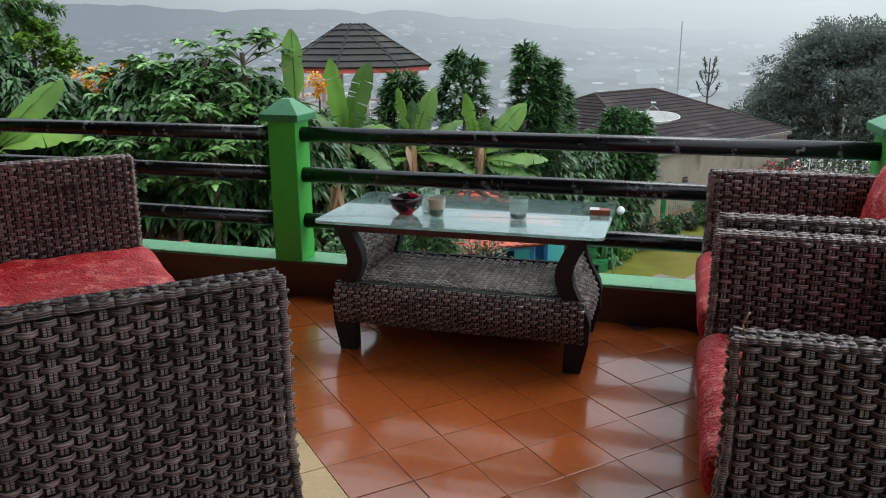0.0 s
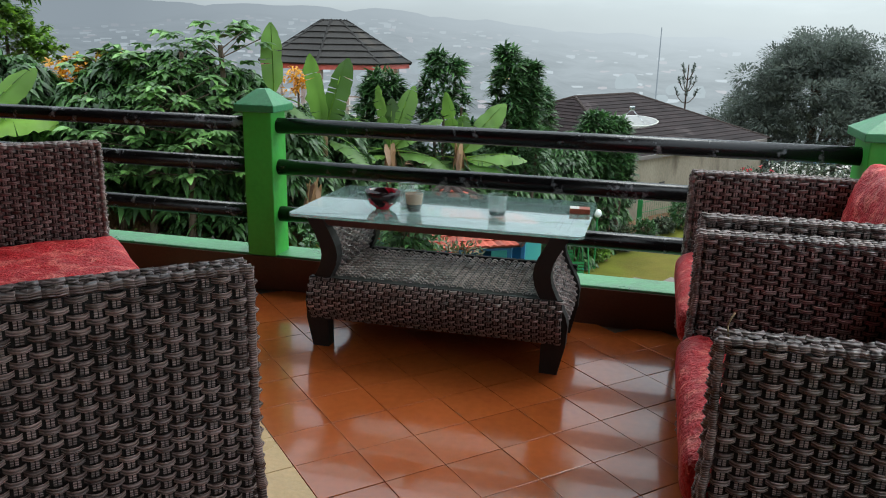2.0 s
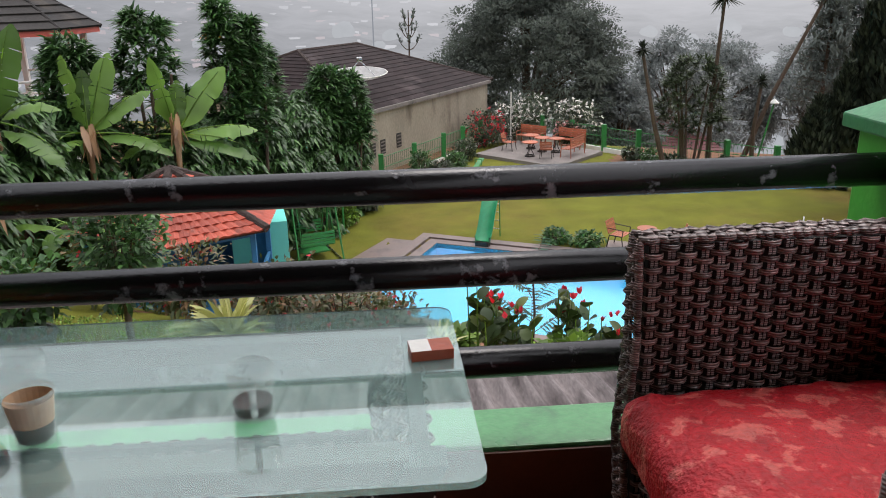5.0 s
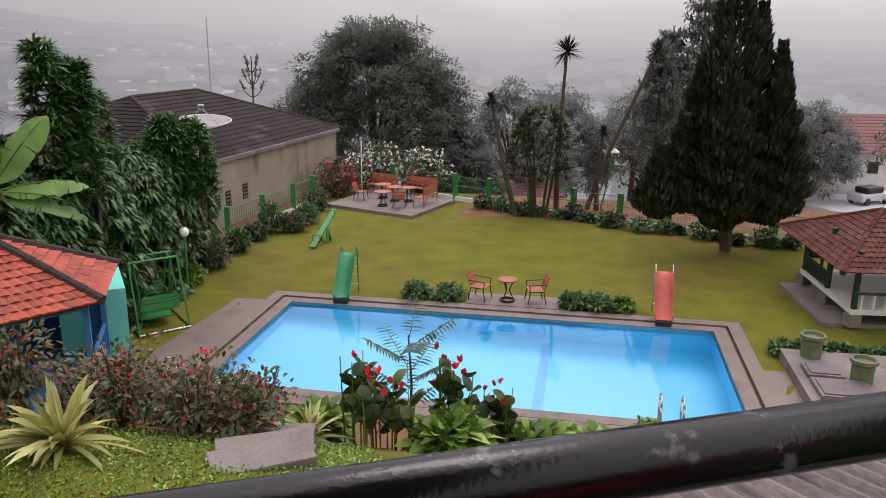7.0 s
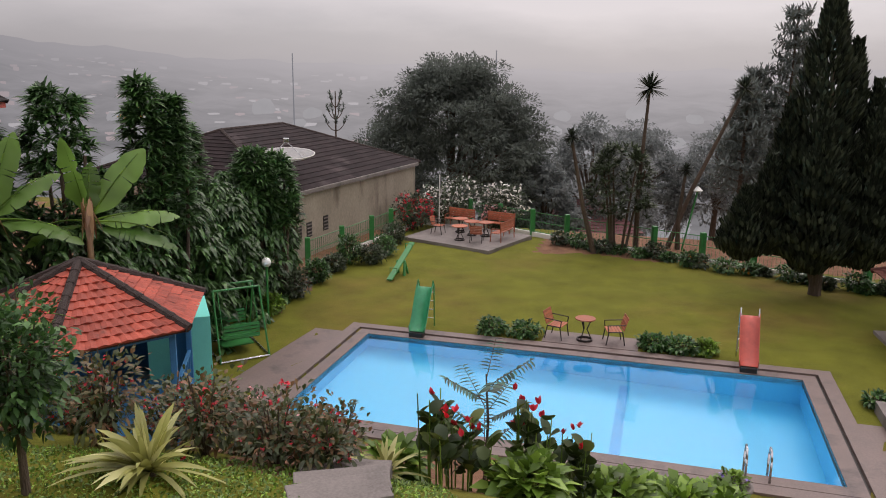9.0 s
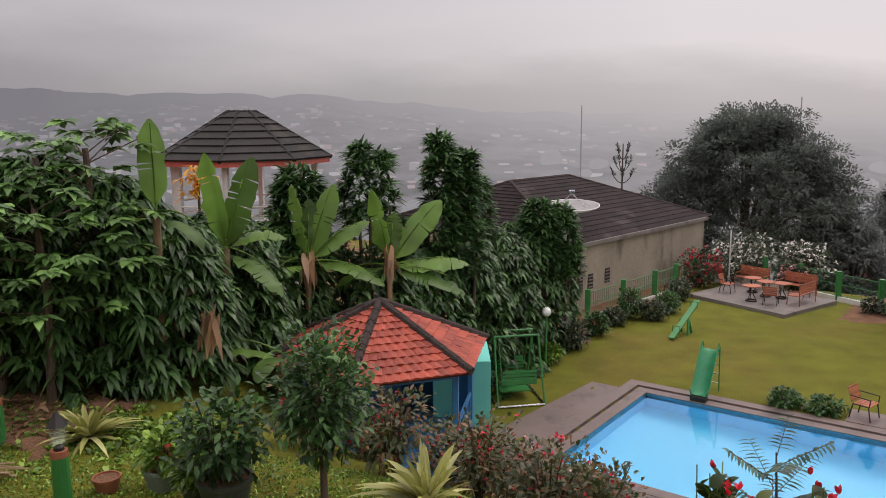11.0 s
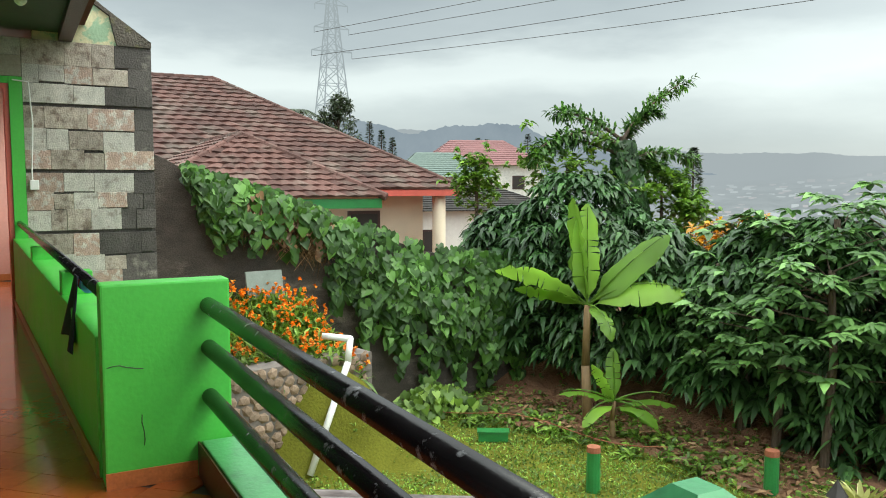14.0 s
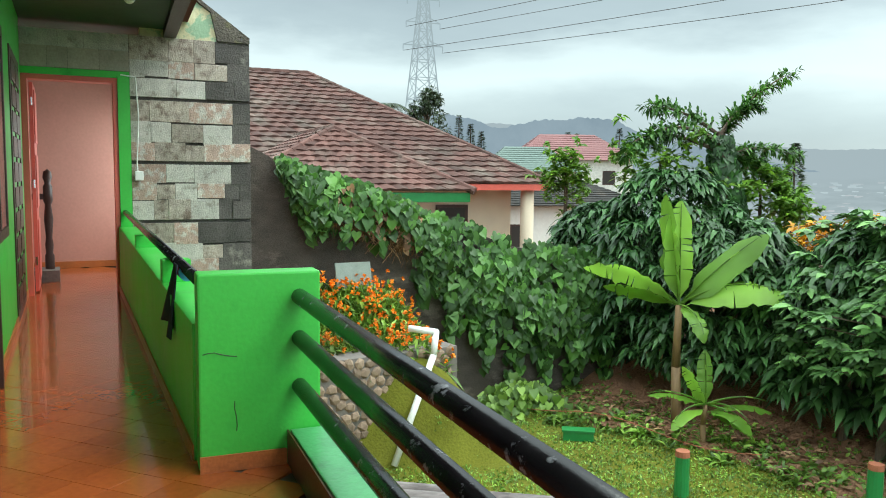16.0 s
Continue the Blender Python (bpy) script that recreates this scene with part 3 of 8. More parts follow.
def build_terrace():
    solid("terrace_slab", boxbm(-13.2, -6.2, -0.3, 3.2, 0.14, -0.012), GROUT, "tiled concrete terrace slab", "floor", kind="structure")
    sill = solid("sill", boxbm(PIL_X + 0.03, -0.055, -0.01, 3.14, 0.14, 0.19, bevel=0.008), SILL_PAINT, "low green painted kerb under the railing", "kerb", kind="structure")
    # Dark strip on the kerb's inner face: its backlit shade put into the colour.
    solid("sill_skirting", boxbm(PIL_X, -0.066, -0.008, 2.8, -0.0565, 0.178), KERB_SHADE, "dark strip painting the shade on the kerb's inner face", "skirting", kind="structure")
    solid("side_kerb", boxbm(2.86, -6.0, -0.01, 3.14, -0.057, 0.19, bevel=0.008), SILL_PAINT, "low green painted kerb under the side railing", "kerb", kind="structure")
    # railing: posts and round bars
    rail = thing("railing", "black round metal railing bars between green posts", "railing")
    for x0, x1 in ((PIL_X + 0.004, -0.075), (0.075, POST2_X - 0.12)):
        for z in RAIL_Z:
            part("bar", tube(bmesh.new(), (x0, 0, z), (x1, 0, z), 0.041, seg=20), BLACK, rail, smooth=True)
    for z in RAIL_Z:
        part("bar", tube(bmesh.new(), (POST2_X + 0.02, -0.12, z), (POST2_X + 0.02, -6.0, z), 0.041, seg=20), BLACK, rail, smooth=True)

    def post(x, w, h):
        p = thing("post", "green painted square railing post with a pyramid cap", "post", pose(x, 0, 0.188))
        part("shaft", boxbm(-w / 2, -w / 2, 0, w / 2, w / 2, h - 0.27, bevel=0.006), GREEN, p)
        bm = bmesh.new()
        bmesh.ops.create_cone(bm, cap_ends=True, segments=4, radius1=(w / 2 + 0.03) * 1.414, radius2=w * 0.22, depth=0.075, matrix=pose(0, 0, h - 0.188 - 0.0375, 0, 0, 45))
        box(bm, -w / 2 - 0.032, -w / 2 - 0.032, h - 0.3, w / 2 + 0.032, w / 2 + 0.032, h - 0.262, bevel=0.006)
        part("cap", bm, CAP_PAINT, p, "faded green pyramid cap")

    post(0.0, 0.16, 1.055)
    post(POST2_X, 0.27, 1.06)
    # pillar slab at the start of the corridor, and the corridor's parapet
    bm = boxbm(PIL_X - 0.16, -0.5, 0, PIL_X, 0.11, 1.0, bevel=0.012)
    solid("pillar", bm, GREEN, "green painted masonry pier with hairline cracks", "pier", kind="structure")
    solid("pillar_skirting", boxbm(PIL_X + 0.002, -0.5, 0, PIL_X + 0.012, -0.07, 0.085), SKIRT, "terracotta tile skirting on the pier", "skirting", kind="structure")
    bm = boxbm(END_X, -0.5, 0, PIL_X - 0.172, -0.28, 0.72, bevel=0.006)
    for v in bm.verts:
        if v.co.z > 0.5:
            v.co.z += 0.1 * (PIL_X - v.co.x) / (PIL_X - END_X)
    a = solid("parapet", bm, GREEN, "green painted corridor parapet", "parapet", kind="structure")
    b = solid("parapet_skirting", boxbm(END_X, -0.512, 0, PIL_X - 0.175, -0.5015, 0.085), SKIRT, "terracotta skirting along the parapet", "skirting", kind="structure")
    hr = thing("handrail", "black pipe handrail over the corridor parapet", "handrail")
    part("pipe", tube(bmesh.new(), (END_X + 0.02, -0.42, 1.0), (PIL_X - 0.173, -0.42, 0.9), 0.034, seg=16), BLACK, hr, smooth=True)
    for x in (-5.0, -7.4):
        part("stub", boxbm(x - 0.07, -0.49, 0.722, x + 0.07, -0.3, 0.9, bevel=0.008), GREEN, hr, "green painted stub")
    along_corridor(a, b, hr)
    # corridor wall with doors, end wall, roof
    bm = boxbm(END_X, WALL_Y - 0.18, 0, -2.4, WALL_Y, 3.3)
    a = solid("wall_corridor", bm, GREEN, "green painted corridor wall", "wall", kind="structure")
    b = solid("wall_skirting", boxbm(END_X, WALL_Y + 0.002, 0, -2.4, WALL_Y + 0.014, 0.09), SKIRT, "terracotta skirting of the corridor wall", "skirting", kind="structure")
    d1, dt, wt = -0.475, 2.66, 3.2
    bm = boxbm(END_X - 0.2, d1, -4, END_X, 1.15, wt)
    box(bm, END_X - 0.2, WALL_Y - 0.18, dt, END_X, d1, wt)
    c = solid("wall_end", bm, STONE_DARK, "stone-clad end wall of the corridor", "wall", kind="structure")

    def slab(vs, x0, x1):
        bm = bmesh.new()
        lo = [bm.verts.new((x0, y, z)) for y, z in vs]
        hi = [bm.verts.new((x1, y, z)) for y, z in vs]
        n = len(vs)
        bm.faces.new(lo), bm.faces.new(hi)
        for k in range(n):
            bm.faces.new((lo[k], lo[(k + 1) % n], hi[(k + 1) % n], hi[k]))
        bmesh.ops.recalc_face_normals(bm, faces=bm.faces)
        return bm

    d = solid("wall_gable", slab([(-0.2, wt), (0.74, wt), (0.66, 3.56), (0.0, 4.02), (-0.2, 4.02)], END_X - 0.2, END_X), PEELING, "peeling cream and green gable above the stone wall", "wall", kind="structure")
    e = solid("gable_coping", slab([(0.742, wt), (1.15, wt), (1.15, 3.27), (0.6, 3.66), (0.02, 4.12), (0.0, 4.03), (0.662, 3.565)], END_X - 0.24, END_X + 0.05), MOSSY, "mossy stone coping of the gable", "coping", kind="structure")
    # stair hall through the door
    # the gap in the side wall is unseen, left open to light the hall
    hall = [(-13.2, -2.6, 0, -13.0, 0.3, 3.3), (-13.0, -2.8, 0, END_X - 0.2, -2.6, 3.3), (-13.0, 0.1, 0, END_X - 0.2, 0.3, 0.9), (-13.0, 0.1, 2.5, END_X - 0.2, 0.3, 3.3)]
    f = [solid("wall_hall", boxbm(*q), PINK, "pink plastered wall of the hall beyond the door", "wall", kind="structure") for q in hall]
    g = solid("hall_skirting", boxbm(-12.998, -2.6, 0, -12.985, 0.1, 0.1), SKIRT, "terracotta skirting of the hall", "skirting", kind="structure")
    along_corridor(a, b, c, d, e, g, *f)
    # unseen house walls close the porch behind, kept dark to cut bounce light
    bm = boxbm(-2.4, -6.2, 0, 3.2, -6.0, 3.3)
    box(bm, -2.6, -6.2, 0, -2.402, -1.7, 3.3)
    solid("wall_house", bm, UNSEEN_DARK_WALL, "unseen house wall behind the terrace, kept dark to cut bounce light", "wall", kind="structure")
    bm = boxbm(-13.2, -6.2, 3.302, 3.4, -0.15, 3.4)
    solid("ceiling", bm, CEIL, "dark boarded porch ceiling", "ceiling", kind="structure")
    bm = boxbm(-13.2, -0.3, 3.2, 3.4, -0.15, 3.3005)
    solid("eave_board", bm, DARK_WOOD, "dark wooden eave board", "eave", kind="structure")
    bm = bmesh.new()
    box(bm, -13.2, -6.2, 3.42, 3.6, 0.0, 3.5, m=None)
    solid("porch_roof", bm, ROOF_OLD, "brown tiled porch roof edge", "roof", kind="structure")
    # lower storey under the terrace
    solid("wall_lower", boxbm(-13.0, -6.0, -3.2, 3.0, -0.2, -0.302), CREAM, "cream plastered lower storey", "wall", kind="structure")


build_terrace()


# ---- pool ----
def build_pool():
    def ring(o0, o1, z0, z1, mat, name, label, cat):
        bm = bmesh.new()
        loops = []
        for o, z in ((o0, z0), (o0, z1), (o1, z1), (o1, z0)):
            loops.append([bm.verts.new((*pool_xy(a, b), z)) for a, b in ((-o, -o), (PL + o, -o), (PL + o, PW + o), (-o, PW + o))])
        for a, b in zip(loops, loops[1:]):
            for k in range(4):
                bm.faces.new((a[k], a[(k + 1) % 4], b[(k + 1) % 4], b[k]))
        bmesh.ops.recalc_face_normals(bm, faces=bm.faces)
        return solid(name, bm, mat, label, cat, kind="structure")

    ring(0.0, 0.36, PZ - 0.3, PZ + 0.02, PAVE, "pool_coping", "brown stone coping round the pool", "coping")
    ring(0.44, 0.8, PZ - 0.3, PZ + 0.05, PAVE, "pool_kerb", "raised outer kerb round the pool", "kerb")
    ring(0.362, 0.438, PZ - 0.3, PZ - 0.04, IRON, "pool_gutter", "dark gutter slot round the pool", "gutter")
    bm = bmesh.new()
    top = [(*pool_xy(a, b), PZ + 0.0) for a, b in ((0, 0), (PL, 0), (PL, PW), (0, PW))]
    deep = (1.0, 1.7, 1.7, 1.0)
    t = [bm.verts.new(p) for p in top]
    lo = [bm.verts.new((p[0], p[1], p[2] - d)) for p, d in zip(top, deep)]
    bm.faces.new(lo)
    for k in range(4):
        bm.faces.new((t[k], t[(k + 1) % 4], lo[(k + 1) % 4], lo[k]))
    bmesh.ops.recalc_face_normals(bm, faces=bm.faces)
    bmesh.ops.reverse_faces(bm, faces=bm.faces)
    solid("pool_basin", bm, POOL_TILE, "light blue tiled swimming pool basin", "pool", kind="structure")
    bm = bmesh.new()
    for u0, u1, v0, v1 in ((7.6, 7.85, 0.3, PW - 0.2),):
        q = [(a, b) for a, b in ((u0, v0), (u1, v0), (u1, v1), (u0, v1))]
        bm.faces.new([bm.verts.new((*pool_xy(a, b), PZ - 0.985 - 0.7 * a / PL)) for a, b in q])
    solid("pool_line", bm, POOL_DARK, "dark blue lane line on the pool floor", "line", kind="structure")
    m = bpy.data.materials.new("pool_water")
    m.use_nodes = True
    b = m.node_tree.nodes["Principled BSDF"]
    b.inputs["Base Color"].default_value = (0.75, 0.93, 1.0, 1)
    b.inputs["Roughness"].default_value, b.inputs["IOR"].default_value, b.inputs["Transmission Weight"].default_value = 0.03, 1.33, 1.0
    no, bp = m.node_tree.nodes.new("ShaderNodeTexNoise"), m.node_tree.nodes.new("ShaderNodeBump")
    no.inputs["Scale"].default_value = 40
    bp.inputs["Strength"].default_value, bp.inputs["Distance"].default_value = 0.15, 0.01
    link(m.node_tree, no.outputs[0], bp.inputs["Height"])
    link(m.node_tree, bp.outputs[0], b.inputs["Normal"])
    bm = bmesh.new()
    bm.faces.new([bm.verts.new((*pool_xy(a, b2), PZ - 0.06)) for a, b2 in ((0, 0), (0, PW), (PL, PW), (PL, 0))])
    w = solid("pool_water", bm, m, "still light blue pool water", "water", kind="structure")
    w.visible_shadow = False
    # paved strips beside the pool
    def strip(name, pts, z, mat, label):
        solid(name, prism([pool_xy(a, b) for a, b in pts], PZ - 0.3, PZ + z), mat, label, "paving", kind="structure")

    strip("paved_path", [(-0.805, 0.0), (-0.805, 6.5), (-2.2, 6.5), (-1.75, 0.0)], 0.015, PAVE, "damp brown paved path beside the pool")
    strip("paved_apron", [(PL + 0.805, 2.5), (PL + 2.3, 2.5), (PL + 2.3, 6.4), (PL + 0.805, 6.4)], 0.015, PAVE, "damp brown paved apron beside the pool")
    strip("pool_wall", [(-0.8, PW + 0.805), (PL + 0.8, PW + 0.805), (PL + 0.8, PW + 0.9), (-0.8, PW + 0.9)], -0.02, CONC, "stained pool edge wall")


build_pool()


# ---- hipped roofs with courses of tiles ----
def tiled_face(bm, a, b, c, d, rows, cols, lift=0.03, wave=0.0, rng=None):
    """A roof slope a-b along the eave, d-c along the top, laid in rows of overlapping tiles."""
    a, b, c, d = map(Vector, (a, b, c, d))
    nrm = (b - a).cross(d - a).normalized()
    if nrm.z < 0:
        nrm = -nrm
    for r in range(rows):
        t0, t1 = r / rows, min(1.0, (r + 1.12) / rows)
        l0, r0, l1, r1 = a.lerp(d, t0), b.lerp(c, t0), a.lerp(d, t1), b.lerp(c, t1)
        n = max(1, round(cols * (r0 - l0).length / (b - a).length))
        for k in range(n):
            jig = (rng.uniform(-1, 1) if rng else 0) * 0.008
            p = [l0.lerp(r0, k / n), l0.lerp(r0, (k + 1) / n), l1.lerp(r1, (k + 1) / n), l1.lerp(r1, k / n)]
            up = nrm * (lift + jig)
            mid0, mid1 = (p[0] + p[1]) / 2 + nrm * wave, (p[3] + p[2]) / 2 + nrm * wave
            v = [bm.verts.new(q) for q in (p[0] + up, mid0 + up, p[1] + up, p[2] + nrm * 0.004, mid1 + nrm * 0.004, p[3] + nrm * 0.004, p[0], p[1])]
            bm.faces.new((v[0], v[1], v[4], v[5]))
            bm.faces.new((v[1], v[2], v[3], v[4]))
            bm.faces.new((v[6], v[7], v[2], v[1], v[0]))
    return bm


def ridge(bm, a, b, r=0.09):
    a, b = Vector(a), Vector(b)
    n = max(2, int((b - a).length / 0.35))
    for k in range(n):
        tube(bm, a.lerp(b, k / n), a.lerp(b, (k + 1.08) / n), r * 1.08, r * 0.95, 8)
    return bm


def turn2(pts, deg, cx, cy):
    c, s = math.cos(radians(deg)), math.sin(radians(deg))
    return [(cx + c * x - s * y, cy + s * x + c * y) for x, y in pts]


DISH_MESH = material("wire_mesh", (0.55, 0.55, 0.53), 0.6)
DISH_MESH.node_tree.nodes["Principled BSDF"].inputs["Alpha"].default_value = 0.4


# ---- far house with the long plaster wall ----
def build_house():
    h = thing("house", "long plastered house with a dark brown hipped roof", "house")
    p0, p1 = Vector((0.75, 31.5)), Vector((7.6, 42.0))
    d = (p1 - p0).normalized()
    nrm = Vector((-d.y, d.x))
    q0, q1 = p0 + nrm * 11, p1 + nrm * 11
    top = -3.75
    part("wall", prism([tuple(p0), tuple(p1), tuple(q1), tuple(q0)], -8.5, top), PLASTER, h)
    bm = bmesh.new()
    e = [p0 - d * 0.1 + -nrm * 0.1, p1 + d * 0.5 - nrm * 0.1, q1 + d * 0.5 + nrm * 0.5, q0 - d * 0.1 + nrm * 0.5]
    r0, r1 = (p0 + q0) / 2 + d * 3.2, (p1 + q1) / 2 - d * 4.4
    zt, ze = -1.55, top + 0.05
    E = [Vector((*v, ze)) for v in e]
    R0, R1 = Vector((*r0, zt)), Vector((*r1, zt))
    for f in ((E[0], E[1], R1, R0), (E[2], E[3], R0, R1)):
        tiled_face(bm, *f, 16, 20, 0.03)
    tiled_face(bm, E[1], E[2], R1, R1, 16, 20, 0.03)
    tiled_face(bm, E[3], E[0], R0, R0, 16, 20, 0.03)
    roof = part("roof", bm, ROOF_DARK, h, "dark brown sheet roof with faint courses")
    bm = bmesh.new()
    for a, b in ((E[0], R0), (E[1], R1), (R0, R1), (E[2], R1), (E[3], R0)):
        ridge(bm, a, b, 0.08)
    part("ridge_cap", bm, ROOF_CAP, roof)
    ang = math.degrees(math.atan2(d.y, d.x))
    part("coping", boxbm(-0.1, -0.22, 0, (p1 - p0).length, 0.02, 0.16, m=pose(p0.x, p0.y, top - 0.1, 0, 0, ang)), CONC, h, "stained wall coping")
    for u in (0.75, 1.55, 2.9):
        w = part("window", boxbm(u, -0.012, -2.0 + 0.05 * u, u + 0.42, 0.1, -1.35 + 0.05 * u, m=pose(p0.x, p0.y, top - 0.1, 0, 0, ang)), IRON, h, "small dark louvred vent window")
        for k in range(4):
            z = -1.93 + 0.05 * u + k * 0.15
            part("louvre", boxbm(u + 0.02, -0.035, z, u + 0.4, -0.014, z + 0.05, m=pose(p0.x, p0.y, top - 0.1, 0, 0, ang)), CONC, w)
    # dish aerial on the roof
    dish = thing("satellite_dish", "large pale mesh satellite dish on a short mast", "satellite dish", pose(0.85, 33.75, -2.6, 6, 0, 0))
    part("bowl", lathe([(0.05, 0), (0.5, 0.06), (0.9, 0.17), (1.18, 0.32), (1.2, 0.33), (1.16, 0.34), (0.9, 0.2), (0.5, 0.09), (0.0, 0.03)], 40), DISH_MESH, dish, "fine see-through wire mesh bowl", smooth=True)
    rim = [(1.19 * math.cos(a), 1.19 * math.sin(a), 0.33) for a in np.linspace(0, 6.2832, 33)]
    part("rim", tubes(rim, 0.018, 6), WHITE, dish)
    for k in range(16):
        a = 0.3927 * k
        part("rib", tubes([(math.cos(a) * r, math.sin(a) * r, z) for r, z in ((0.05, 0.01), (0.5, 0.07), (0.9, 0.18), (1.18, 0.32))], 0.01, 5), WHITE, dish)
    part("feed", tubes([(-0.7, 0, 0.12), (0, 0, 0.85), (0.7, 0, 0.12)], 0.018), STEEL, dish)
    part("receiver", boxbm(-0.12, -0.12, 0.8, 0.12, 0.12, 0.98, bevel=0.02), STEEL, dish)
    part("mast", tube(bmesh.new(), (0, 0, -1.0), (0, 0, 0), 0.05), STEEL, dish)


build_house()


# ---- garden hut with the red roof ----
def build_hut():
    cx, cy, rot = -2.68, 14.33, -30
    h = thing("garden_hut", "small blue garden hut with a red clay tile roof", "hut")
    zf, ze, za = -4.95, -3.15, -2.15
    w = 2.33
    n = 6
    cor = [(cx + w * math.cos(radians(60 * k + rot)), cy + w * math.sin(radians(60 * k + rot))) for k in range(n)]
    rng = random.Random(5)
    apex = Vector((cx, cy, za))
    roof = None
    cap = bmesh.new()
    for k in range(n):
        bm = bmesh.new()
        a, b = Vector((*cor[k], ze)), Vector((*cor[(k + 1) % n], ze))
        tiled_face(bm, a, b, apex.lerp(b, 0.03), apex.lerp(a, 0.03), 11, 12, 0.03, 0.025, rng)
        part("roof_slope", bm, ROOF_RED, h, "red clay roof tiles with dark stains", kind="stuff")
        ridge(cap, a + Vector((0, 0, 0.03)), apex + Vector((0, 0, 0.03)), 0.085)
    part("ridge_cap", cap, ROOF_CAP, h, "mossy dark ridge mortar", kind="stuff")
    inn = [(cx + (x - cx) * 0.84, cy + (y - cy) * 0.84) for x, y in cor]
    part("floor", prism(inn, zf - 0.15, zf), BLUE, h)
    part("soffit", prism([(cx + (x - cx) * 0.97, cy + (y - cy) * 0.97) for x, y in cor], ze - 0.05, ze - 0.01), DARK_WOOD, h)
    for k in range(n):
        x, y = inn[k]
        gz = float(ground_z(x, y))
        part("post", boxbm(x - 0.05, y - 0.05, min(gz, zf) - 0.2, x + 0.05, y + 0.05, ze - 0.04), BLUE, h)
        x2, y2 = inn[(k + 1) % n]
        a, b = Vector((x, y, 0)), Vector((x2, y2, 0))
        L, ang = (b - a).length, math.degrees(math.atan2(y2 - y, x2 - x))
        side = pose(x, y, 0, 0, 0, ang)
        part("beam", boxbm(0, -0.05, ze - 0.16, L, 0.05, ze - 0.052, m=side), BLUE, h)
        part("edge_board", boxbm(0, -0.06, zf - 0.2, L, 0.04, zf + 0.04, m=side), BLUE, h)
        if k in (1, 2, 3):
            part("panel", boxbm(0.05, -0.03, zf + 0.04, L - 0.05, 0.03, ze - 0.16, m=side), BLUE, h)
        if k in (0, 4):
            for j in range(9):
                u = 0.12 + (L - 0.24) * j / 8
                part("baluster", boxbm(u - 0.02, -0.015, zf + 0.05, u + 0.02, 0.015, zf + 0.62, m=side), BLUE, h)
            part("handrail", boxbm(0.05, -0.03, zf + 0.62, L - 0.05, 0.03, zf + 0.68, m=side), BLUE, h)
    # aqua shed wall beside the hut
    s = thing("garden_shed_wall", "aqua plastered shed wall with a damp bare foot", "shed")
    bm = prism(turn2([(-0.9, -0.1), (0.35, -0.1), (0.35, 1.6), (-0.9, 1.6)], 10, -0.95, 15.7), PZ + 0.2, -3.7)
    part("wall", bm, AQUA, s)
    bm = prism(turn2([(-0.91, -0.11), (0.36, -0.11), (0.36, 1.61), (-0.91, 1.61)], 10, -0.95, 15.7), PZ + 0.1, -5.55)
    part("plinth", bm, CONC, s, "bare damp plaster foot")


build_hut()


# ---- the grey gazebo behind the plants ----
def build_gazebo():
    cx, cy = -7.9, 19.9
    g = thing("gazebo", "raised open gazebo with a grey brown shingle roof", "gazebo")
    ze, za, w = 0.45, 1.92, 2.42
    cor = [(cx + w * math.cos(radians(45 * k + 10)), cy + w * math.sin(radians(45 * k + 10))) for k in range(8)]
    cap = bmesh.new()
    ap = Vector((cx, cy, za))
    for k in range(8):
        a, b = Vector((*cor[k], ze)), Vector((*cor[(k + 1) % 8], ze))
        part("roof_slope", tiled_face(bmesh.new(), a, b, ap.lerp(b, 0.16), ap.lerp(a, 0.16), 7, 5, 0.05), ROOF_GREY, g, kind="stuff")
        ridge(cap, a, ap.lerp(a, 0.16), 0.05)
        x, y = cx + (cor[k][0] - cx) * 0.8, cy + (cor[k][1] - cy) * 0.8
        part("post", boxbm(x - 0.07, y - 0.07, -4.4, x + 0.07, y + 0.07, ze), WHITE, g)
    part("roof_top", prism([(cx + (x - cx) * 0.16, cy + (y - cy) * 0.16) for x, y in cor], za - 0.3, za - 0.2), ROOF_GREY, g)
    part("ridge_cap", cap, ROOF_GREY, g, kind="stuff")
    part("fascia", prism([(cx + (x - cx) * 0.975, cy + (y - cy) * 0.975) for x, y in cor], ze - 0.14, ze + 0.012), CORAL, g, "red painted fascia")
    part("floor", prism([(cx + (x - cx) * 0.85, cy + (y - cy) * 0.85) for x, y in cor], -4.4, -1.7), WHITE, g)
    for k in range(8):
        a, b = [Vector((cx + (c[0] - cx) * 0.8, cy + (c[1] - cy) * 0.8, 0)) for c in (cor[k], cor[(k + 1) % 8])]
        for z in (-0.75, -1.1, -1.4):
            part("rail", tube(bmesh.new(), a + Vector((0, 0, z)), b + Vector((0, 0, z)), 0.03), WHITE, g)


build_gazebo()


